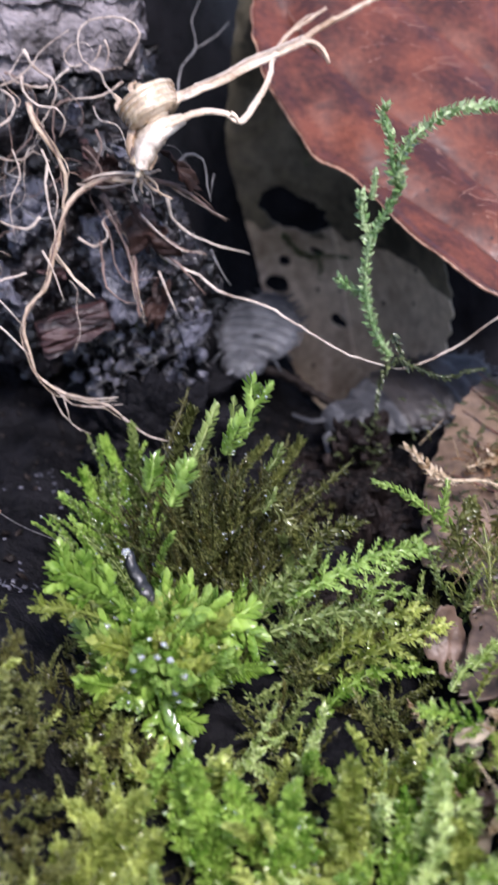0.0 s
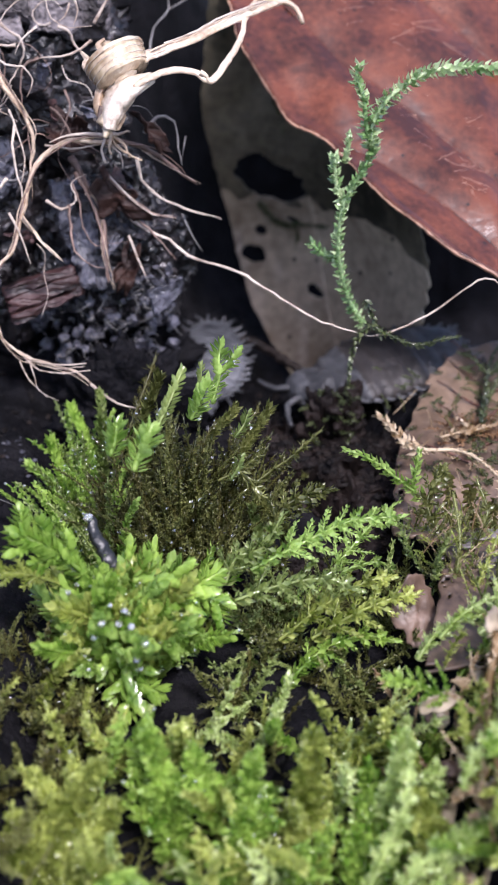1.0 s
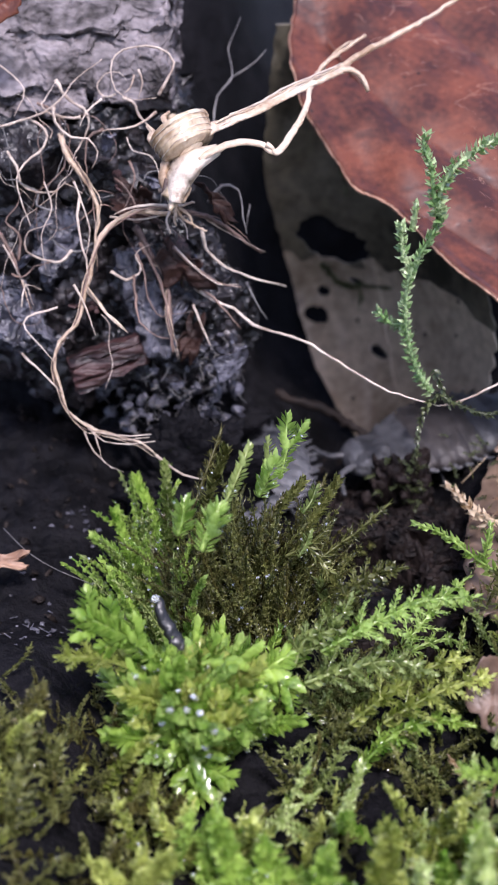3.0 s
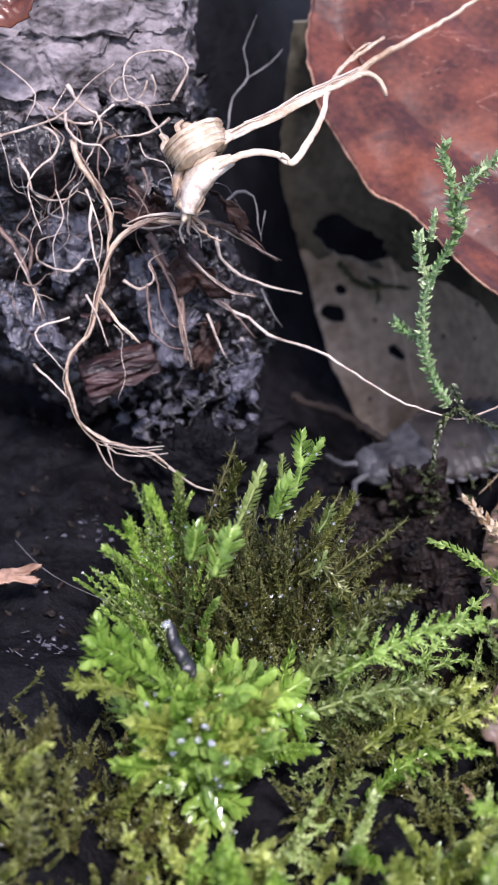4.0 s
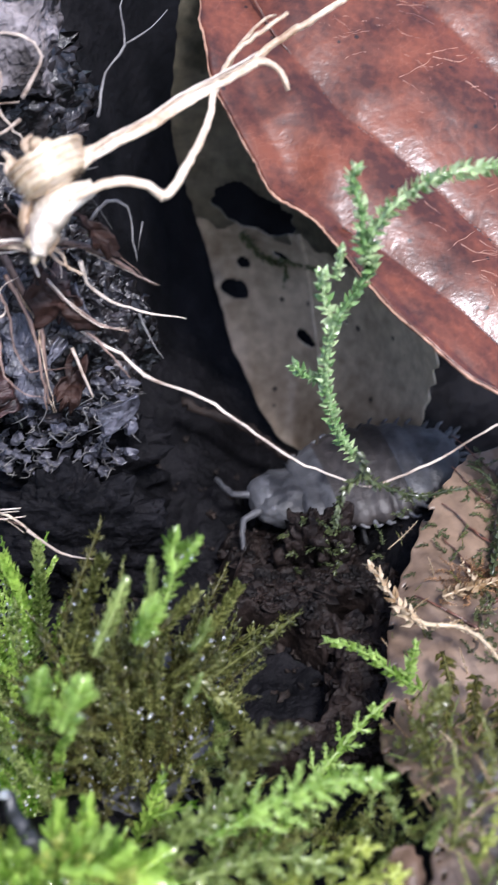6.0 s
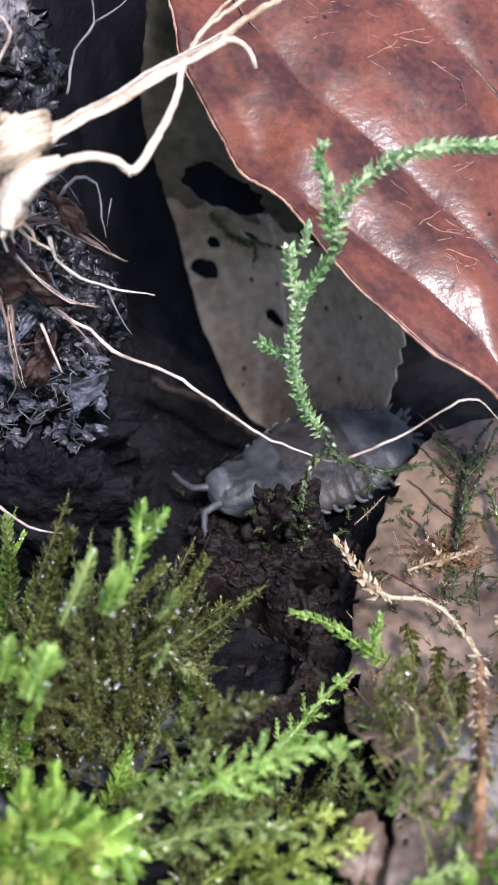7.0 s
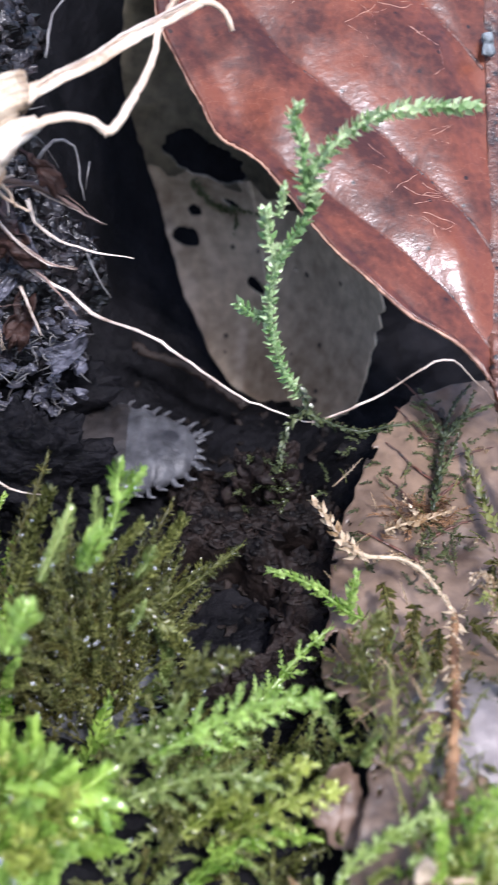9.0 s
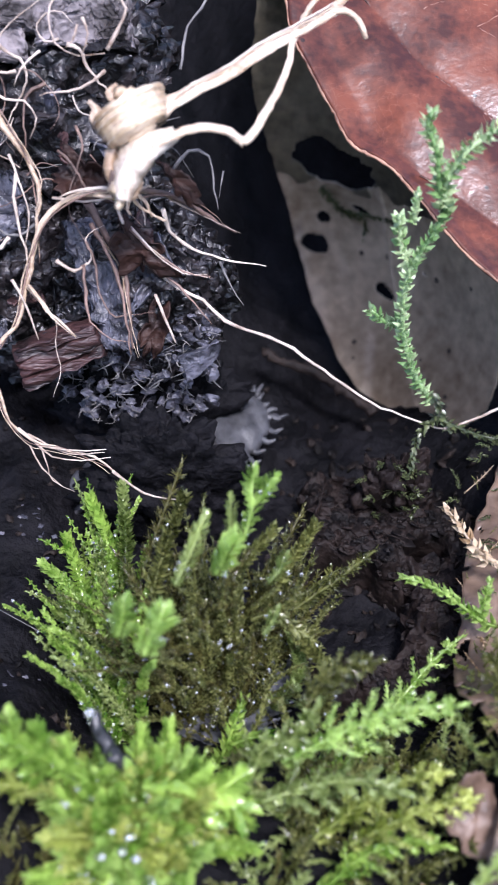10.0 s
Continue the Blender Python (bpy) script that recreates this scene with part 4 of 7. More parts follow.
def build_brown_leaf():
    base = (18.7, 2.0, 10.8)
    leaf = thing("fallen_leaf", base, "large glossy red-brown fallen leaf with raised veins", "leaf")
    edge = [(18.7, 0.9, 10.7), (17.6, 3.0, 11.7), (15.2, 4.1, 12.5), (13.7, 5.1, 13.1), (11.5, 7.0, 14.2), (9.6, 9.3, 15.5), (8.3, 10.9, 16.3), (6.7, 12.1, 17.0), (5.8, 13.6, 17.8), (4.3, 16.2, 19.1), (3.6, 18.3, 20.2), (3.4, 23.0, 22.3), (5.5, 32.0, 26.0), (10.9, 40.2, 29.1), (16.5, 44.6, 30.4), (21.2, 46.6, 30.8)]
    rim = spline(edge, 0.5)
    rib_top = RIB_TOP
    nu, nv = 80, 220
    def rib(t):
        p = Vector(base).lerp(rib_top, t)
        return Vector((p.x + 0.35 * math.sin(t * 5), p.y, 0))
    def place(u, v):
        i = v * (len(rim) - 1)
        k = min(int(i), len(rim) - 2)
        e = rim[k].lerp(rim[k + 1], i - k)
        wav = 0.12 * noise.noise(Vector((v * 60, 0, 3))) + 0.2 * noise.noise(Vector((v * 17, 0, 3)))
        p = rib(v).lerp(Vector((e.x + wav, e.y - wav, 0)), u)
        curl = 0.55 * smooth(0.9, 1.0, u) * (0.5 + noise.noise(Vector((v * 9, 1, 1))))
        return p.x, p.y, leaf_height(p.x, p.y) + curl * 0.6 - 0.7 * smooth(0.74, 0.92, u) * smooth(0.22, 0.3, v) * smooth(0.55, 0.45, v)
    part("blade", shifted(sheet(nu, nv, place, 0.14), base), LEAF, leaf)
    def place2(u, v):
        p = rib(v)
        w = 13 * math.sin(math.pi * min(1, v * 0.9 + 0.02)) ** 0.8 * u * (0.75 + 0.25 * smooth(0.25, 0.32, v))
        torn = smooth(0.145, 0.185, v) - smooth(0.275, 0.305, v)
        w *= 1 - 0.95 * torn
        x, y = p.x + w, p.y + w * 0.35
        return x, y, leaf_height(x, y) - 0.02 * w * w + 0.45 * w * smooth(0.24, 0.12, v) + 0.15 * noise.noise(Vector((x, y, 1)) * 0.4)
    part("blade", shifted(sheet(24, 110, place2, 0.14), base), LEAF, leaf)
    line = [(rib(t).x, rib(t).y, leaf_height(rib(t).x, rib(t).y) + 0.13) for t in [i / 40 for i in range(41)]]
    part("midrib", shifted(tube(line, 0.46, 0.4, 12, 0.4, 0.02, 0.18), base), RIB, leaf, "dark speckled midrib")
    stalk = part("petiole", shifted(tube([line[2], line[0], (19.2, 1.6, 9.4), (19.6, 1.3, 8.1), (19.7, 0.9, 7.3)], 0.5, 0.24, 12, 0.2, 0.08, 0.6), base), RIB, leaf, "dark withered leaf stalk")
    part("petiole_skin", shifted(tube([(19.6, 1.3, 8.0), (19.75, 0.8, 7.0), (19.9, 0.1, 6.2), (20.2, -0.9, 5.4), (20.2, -2.3, 4.6)], 0.24, 0.17, 9, 0.2, 0.14, 0.7), base), REDSTALK, stalk, "pinkish red thin end of the stalk")
    part("leaf_rim", shifted(tube([place(1.0, v) for v in [i / 160 for i in range(4, 120)]], 0.1, 0.08, 5, 0.4, 0.15), base), VEIN, leaf, "pale curled leaf edge")
    rnd = random.Random(3)
    for line in VEINS:
        pts = [(q.x, q.y, leaf_height(q.x, q.y) + 0.12) for q in spline(line, 0.5)]
        part("vein", shifted(tube(pts, 0.13, 0.05, 6, 0.5, 0.05, 0.5), base), RIB, leaf)
    made = 0
    while made < 165:
        x, y = rnd.uniform(6, 18.4), rnd.uniform(5, 34)
        g, pv = radians(rnd.uniform(-30, 40)), []
        for w in range(rnd.randrange(5, 13)):
            pv.append((x, y, leaf_height(x, y) + 0.143))
            g += rnd.uniform(-0.45, 0.45)
            x, y = x + 0.3 * math.cos(g), y + 0.3 * math.sin(g)
        foot = (pv[0][1] - 2.0) / 44.6
        if max(p[0] for p in pv) < 18.7 + 2.5 * foot and min(math.hypot(p[0] - e.x, p[1] - e.y) for p in pv for e in rim) > 0.5 and all(p[0] > along(rim, 0.02 + 0.6 * foot).x + 1 for p in pv):
            part("veinlet", shifted(tube(pv, rnd.uniform(0.014, 0.026), 0.01, 5, 0.3, 0.15, 0.7), base), PALEVEIN, leaf)
            made += 1


build_brown_leaf()


def pale_depth(x, z):
    return 23.6 - 0.09 * max(x - 4, 0) ** 2 - 0.10 * max(5 - z, 0) ** 2


def build_pale_leaf():
    base = (11.6, 12.9, -2.5)
    leaf = thing("decaying_leaf", base, "bleached grey-white decaying leaf with dark holes, leaning in the hollow", "leaf")
    # outline: its two edges from the tip in the hollow upward
    left = spline([(11.6, 0, -2.7), (8.2, 0, -2.8), (6.0, 0, -0.8), (4.9, 0, 1.3), (3.6, 0, 5.8), (2.6, 0, 9.5), (1.9, 0, 12.7), (2.1, 0, 17.5), (2.5, 0, 22)], 0.4)
    right = spline([(11.8, 0, -2.6), (14.2, 0, -0.3), (15.1, 0, 2.7), (15.3, 0, 6.5), (15.0, 0, 8.5), (14.4, 0, 10.5), (13.5, 0, 14), (13, 0, 18), (12.5, 0, 22)], 0.4)
    def place(u, v):
        a, b = along(left, v), along(right, v)
        x, z = a.x + (b.x - a.x) * u, a.z + (b.z - a.z) * u
        x += 0.12 * noise.noise(Vector((v * 40, u * 2, 1)))
        return x, pale_depth(x, z) + 0.35 * fbm(x, z, 4, 0.25) + 0.25 * math.exp(-((x - 9.3 - 0.15 * z) / 0.5) ** 2), z
    def hole(x, z):
        w = 0.13 * noise.noise(Vector((x * 1.6, z * 1.6, 0)))
        for cx, cz, rx, rz in ((6.6, 7.9, 2.05, 1.35), (5.6, 8.6, 1.5, 1.2), (5.55, 2.75, 0.85, 0.5), (6.0, 4.25, 0.4, 0.35), (9.5, 1.6, 0.55, 0.33), (8.0, 5.6, 0.5, 0.2), (11.5, 4.0, 0.14, 0.12)):
            if ((x - cx) / rx) ** 2 + ((z - cz) / rz) ** 2 < 1 + 3 * w:
                return True
        return False
    def keep(u, v):
        p = place(u, v)
        return not hole(p[0], p[2]) and p[2] < leaf_height(p[0], p[1]) - 0.6
    # the upper part, coloured darker for mould and the brown leaf's shade
    def shaded_mould(u, v):
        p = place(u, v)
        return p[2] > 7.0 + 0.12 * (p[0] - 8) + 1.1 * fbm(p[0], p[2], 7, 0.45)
    part("blade", shifted(sheet(190, 290, place, 0.12, lambda u, v: keep(u, v) and not shaded_mould(u, v)), base), PALE, leaf)
    part("blade", shifted(sheet(190, 290, place, 0.12, lambda u, v: keep(u, v) and shaded_mould(u, v)), base), SHADEMOULD, leaf, "mouldy upper part of the blade, with shade painted into its colour")
    mid = [Vector(place(0.52 - 0.1 * v, v)) + Vector((0, -0.06, 0)) for v in [i / 30 for i in range(1, 15)]]
    part("midrib", shifted(tube(mid, 0.12, 0.16, 6, 0.5, 0.1, 0.6), base), PALE, leaf)


build_pale_leaf()


def lower_height(x, y):
    return 4.6 + 0.07 * (y + 4) - 0.02 * (x - 15) ** 2 + 0.35 * fbm(x, y, 8, 0.22) + 0.05 * fbm(x, y, 3, 0.9) + 4.2 * smooth(-6, -13, y)


def build_lower_leaf():
    base = (14, -3, 4)
    leaf = thing("grey_leaf", base, "matted grey-brown dead leaf lying on the humus, with dark veins", "leaf")
    left = spline([(10.2, -19, 0), (11.6, -13.5, 0), (10.4, -9.7, 0), (11.1, -5.6, 0), (11.8, -1.5, 0), (13.2, 1.8, 0), (14.2, 4.2, 0), (16.4, 7.2, 0)], 0.4)
    right = spline([(22, -19, 0), (24, -13, 0), (25, -8, 0), (25.5, -4, 0), (25.5, 0, 0), (25, 3, 0), (24, 6, 0), (20.5, 8.8, 0)], 0.4)
    def place(u, v):
        a, b = along(left, v), along(right, v)
        x, y = a.x + (b.x - a.x) * u, a.y + (b.y - a.y) * u
        x += 0.15 * noise.noise(Vector((v * 40, u * 2, 1)))
        return x, y, lower_height(x, y)
    def keep(u, v):
        x, y, z = place(u, v)
        return not (u < 0.04 and fbm(x, y, 2, 1.1) > 0.2)
    part("blade", shifted(sheet(110, 200, place, 0.12, keep), base), LOWER, leaf)
    rib = [(x, y, lower_height(x, y) + 0.14) for x, y in spline2([(17.9, 6.2), (17.5, 4.4), (16.6, 0.9), (15.6, -2.4), (15.0, -4.1)])]
    part("midrib", shifted(tube(rib, 0.24, 0.06, 8, 0.4, 0.3, 0.3), base), STAIN, leaf, "dark stained midrib")
    r = random.Random(12)
    for k in range(9):
        x, y, z = rib[min(1 + 3 * k, len(rib) - 2)]
        g, line = radians(r.uniform(30, 60) if k % 2 else r.uniform(120, 150)), []
        for q in range(9):
            line.append((x, y, lower_height(x, y) + 0.13))
            g += r.uniform(-0.12, 0.12)
            x, y = x + 0.4 * math.cos(g), y + 0.4 * math.sin(g)
        part("vein", shifted(tube(line, 0.09, 0.03, 6, 0.4, 0.2, 0.5), base), RIB, leaf)
    # added thin patch, its pale colour painting the wet leaf's sky reflection
    def wet(u, v):
        x, y = 12.6 + 5.6 * u + 0.12 * (v - 0.5), -16.5 + 7.2 * v
        return x, y, lower_height(x, y) + 0.16 + 0.06 * fbm(x, y, 5, 0.8)
    part("blade_flap", shifted(sheet(60, 70, wet, 0.08, lambda u, v: (u - 0.5) ** 2 * 4 + (v - 0.5) ** 2 * 4 < 0.6 + 0.9 * noise.noise(Vector((u * 5, v * 5, 1)))), base), LEAFSHEEN, leaf, "pale patch laid on the leaf for the sky's sheen on its wet surface")


build_lower_leaf()


# ---- moss ----
def moss_frond(line, label, reach, gap, length, width, seed, angle, start, lift, mat):
    """A frond of its own: a leafy stem with leafy side twigs."""
    stem, *twigs = pinnate(line, reach, gap, length, width, seed, angle, start, lift, grown=True)
    t = thing("moss_frond", line[0], label, "moss")
    part("stem", shifted(stem, line[0]), mat, t)
    for vf in twigs:
        part("side_twig", shifted(vf, line[0]), mat, t)
    return t


def moss_thing(name, base, label, vf, mat, group=""):
    t = thing(name, base, label, "moss", group)
    part("shoot", shifted(vf, base), mat, t)
    return t


def build_frond():
    b = Vector((10.0, 2.5, 10.0))
    t = thing("moss_frond", b, "tall blue-green moss frond with a forked tip, rooted in the hollow", "moss")
    for line, ln, w, s in (
        ([(10.1, 3.0, 9.5), (9.3, 3.3, 10.8), (8.7, 3.7, 12.5), (8.5, 4.0, 14.4), (8.7, 4.3, 16.0), (9.5, 4.7, 17.4), (10.0, 5.0, 18.4)], 0.6, 0.3, 1),
        ([(10.1, 5.0, 18.3), (9.6, 5.2, 19.6), (9.4, 5.5, 21.0), (9.0, 5.8, 21.8), (9.1, 6.0, 22.4)], 0.64, 0.34, 2),
        ([(9.9, 5.0, 18.6), (9.9, 5.3, 19.6), (10.5, 5.6, 20.8), (11.5, 5.9, 21.5), (12.6, 6.1, 22.1), (14.0, 6.4, 22.2), (15.4, 6.7, 22.1), (16.5, 7.0, 21.9)], 0.7, 0.36, 3),
        ([(8.7, 4.6, 12.8), (8.1, 4.6, 12.7), (7.6, 4.6, 13.1), (7.2, 4.6, 13.5)], 0.6, 0.35, 4),
        ([(8.8, 5.0, 15.5), (8.4, 5.0, 16.4), (8.2, 5.0, 17.4), (8.1, 5.0, 18.2)], 0.6, 0.32, 5),
        ([(8.7, 5.2, 17.7), (8.8, 5.2, 18.7), (8.8, 5.2, 19.2)], 0.4, 0.2, 6),
    ):
        part("branch", shifted(shoot(line, ln * 0.9, w * 1.15, 0.115, 1.35, s, 0.15, 0.9, 0.17), b), FROND, t)


build_frond()


def build_sprigs():
    def sprig(name, label, mat, lines, ln=0.8, w=0.42, feather=0.0):
        b = lines[0][0]
        t = thing(name, b, label, "moss")
        for k, line in enumerate(lines):
            if feather:
                stem, *twigs = pinnate(line, feather, 0.7, ln * 0.7, w * 0.75, k + len(name), grown=True)
                part("stem", shifted(stem, b), mat, t)
                for vf in twigs:
                    part("side_twig", shifted(vf, b), mat, t)
            else:
                part("branch", shifted(shoot(line, ln, w, 0.14, 0.9, k + len(name), 0.4, 0.7), b), mat, t)
    sprig("moss_sprig", "small dark green moss sprig beside the frond's foot", DARKMOSS, [
        [(10.0, 0.5, 11.2), (9.4, 0.5, 10.2), (9.2, 0.5, 9.1), (9.2, 0.5, 7.4)], [(10.0, 0.2, 11.3), (11.0, 0.2, 10.7), (12.5, 0.2, 10.1), (13.7, 0.2, 10.5), (14.5, 0.2, 10.6)], [(9.6, 0.3, 12.7), (10.2, 0.3, 11.4), (10.5, 0.3, 10.6)]], 0.42, 0.26)
    sprig("moss_sprig", "light green forked moss sprig over the hollow", TIP, [
        [(12.4, -6.3, 5.5), (11.6, -6.2, 6.0), (10.4, -5.7, 6.8), (9.4, -5.5, 7.4), (8.4, -5.5, 7.8)], [(11.7, -6.0, 5.7), (11.8, -6.0, 6.8), (11.9, -5.8, 7.9)],
        [(13.6, -6.9, 3.1), (13.1, -6.0, 3.9), (12.6, -5.4, 4.3)]], 0.62, 0.36)
    sprig("dry_moss_strand", "dry tan moss strand bent over the grey leaf", DRYMOSS, [
        [(12.4, -3.4, 6.2), (11.7, -2.2, 6.1), (11.2, -1.0, 6.1), (10.8, -0.2, 6.0)]], 0.65, 0.38)
    strand = bpy.data.objects["dry_moss_strand"]
    part("stem", shifted(shoot([(11.9, -2.8, 6.2), (12.8, -3.7, 6.4), (14.0, -3.9, 6.6), (14.9, -4.7, 6.8), (15.5, -6.0, 7.0), (15.9, -7.3, 7.2)], 0.36, 0.22, 0.16, 0.55, 77, 0.1, 0.8, 0.13), strand.location / MM), DRYMOSS, strand)
    low = [(15.9, -7.3, 7.2), (15.3, -9.8, 7.9), (14.9, -12.2, 8.6), (14.3, -14.5, 9.3), (13.6, -17.2, 10.0)]
    part("stem", shifted(tube(low, 0.15, 0.22, 8, 0.25, 0.3), strand.location / MM), RUSTY, strand, "rusty brown bare lower stem")
    part("branch", shifted(shoot(low, 0.55, 0.17, 0.22, 1.25, 5, 0.15, 0.8, 0.1), strand.location / MM), DRYMOSS, strand)
    sprig("moss_sprig", "tiny pale moss sprig on the grey leaf", OLIVE, [[(19.0, -1.9, 5.8), (18.7, -0.6, 5.8), (18.5, 1.1, 5.8), (18.4, 3.2, 5.8)]], 0.6, 0.35)
    sprig("moss_sprig", "dark moss film on the bleached leaf", DARKMOSS, [[(5.8, 23.3, 6.4), (7.1, 22.7, 5.1), (8.7, 21.6, 5.6), (10.0, 20.3, 6.1)], [(6.5, 23.1, 13.6), (7.0, 22.8, 12.4), (7.2, 22.7, 10.5)], [(7.9, 22.2, 5.4), (8.4, 21.9, 4.9), (8.3, 21.9, 3.9)]], 0.5, 0.3)
    sprig("moss_sprig", "rusty brown moss bits on the grey leaf", DRYMOSS, [[(13.9, -1.7, 5.7), (14.9, -1.3, 5.7), (16.0, -1.0, 5.7), (17.1, -0.5, 5.7)], [(15.2, -1.5, 5.7), (15.5, -0.9, 5.7), (15.3, -0.4, 5.7)]], 0.5, 0.3)
    sprig("moss_sprig", "dark green moss trailing over the grey leaf", BROWNMOSS, [[(14.7, -6.0, 6.0), (14.3, -7.2, 6.0), (14.3, -9.1, 6.0), (13.9, -10.6, 6.0)], [(13.4, -4.8, 6.0), (13.5, -6.6, 6.0), (13.1, -8.0, 6.0), (13.4, -9.3, 6.0)], [(15.5, -7.2, 6.0), (15.0, -9.1, 6.0), (15.0, -11.2, 6.0), (14.6, -12.7, 6.0)], [(19.3, -4.0, 6.0), (18.4, -5.2, 6.0), (18.6, -6.4, 6.0)], [(19.6, -3.7, 6.0), (18.4, -3.8, 6.0), (18.1, -5.2, 6.0)], [(16.8, -6.9, 6.0), (17.6, -7.5, 6.0), (18.3, -8.9, 6.0)]], 0.6, 0.36)
    sprig("moss_sprig", "dark moss tuft on the grey leaf's rim", DARKMOSS, [[(16.2, -0.7, 5.9), (16.9, 1.7, 5.9), (17.3, 3.5, 5.9), (18.1, 5.7, 5.9), (19.2, 7.3, 5.9)], [(17.4, 3.8, 5.9), (16.9, 5.3, 5.9), (16.2, 5.9, 5.9)], [(17.9, 4.6, 5.9), (19.2, 5.5, 5.9), (20.4, 6.1, 5.9)], [(17.5, 3.8, 5.9), (18.5, 5.0, 5.9), (19.4, 6.9, 5.9)], [(16.8, 1.4, 5.8), (17.5, 2.5, 5.8), (18.1, 3.9, 5.8)]], 0.36, 0.22)
    sprig("moss_frond", "feathery yellow-green moss frond arching over the hollow", TIP, [
        [(7.4, -10.2, 4.2), (8.4, -9.2, 4.7), (9.6, -8.0, 5.3), (11.0, -6.9, 5.8)]], 0.68, 0.38, 1.4)
    sprig("moss_frond", "feathery yellow-green moss frond arching over the hollow", TIP, [
        [(4.7, -11.8, 3.5), (6.3, -11.0, 3.9), (7.9, -10.3, 4.3), (9.6, -9.8, 4.5), (10.9, -10.0, 3.9)]], 0.66, 0.36, 1.1)
    sprig("moss_frond", "feathery olive moss frond with a pointed tip", OLIVE, [
        [(2.3, -2.5, -1.5), (3.9, -1.3, -0.2), (5.8, -0.3, 1.0), (7.7, 0.5, 2.0)]], 0.7, 0.4, 1.4)
    sprig("moss_frond", "feathery olive moss frond with a pointed tip", OLIVE, [
        [(5.9, -5.3, 0.4), (4.9, -4.7, 0.8), (3.9, -3.7, 1.6), (3.2, -3.0, 2.2)]], 0.7, 0.4, 1.2)
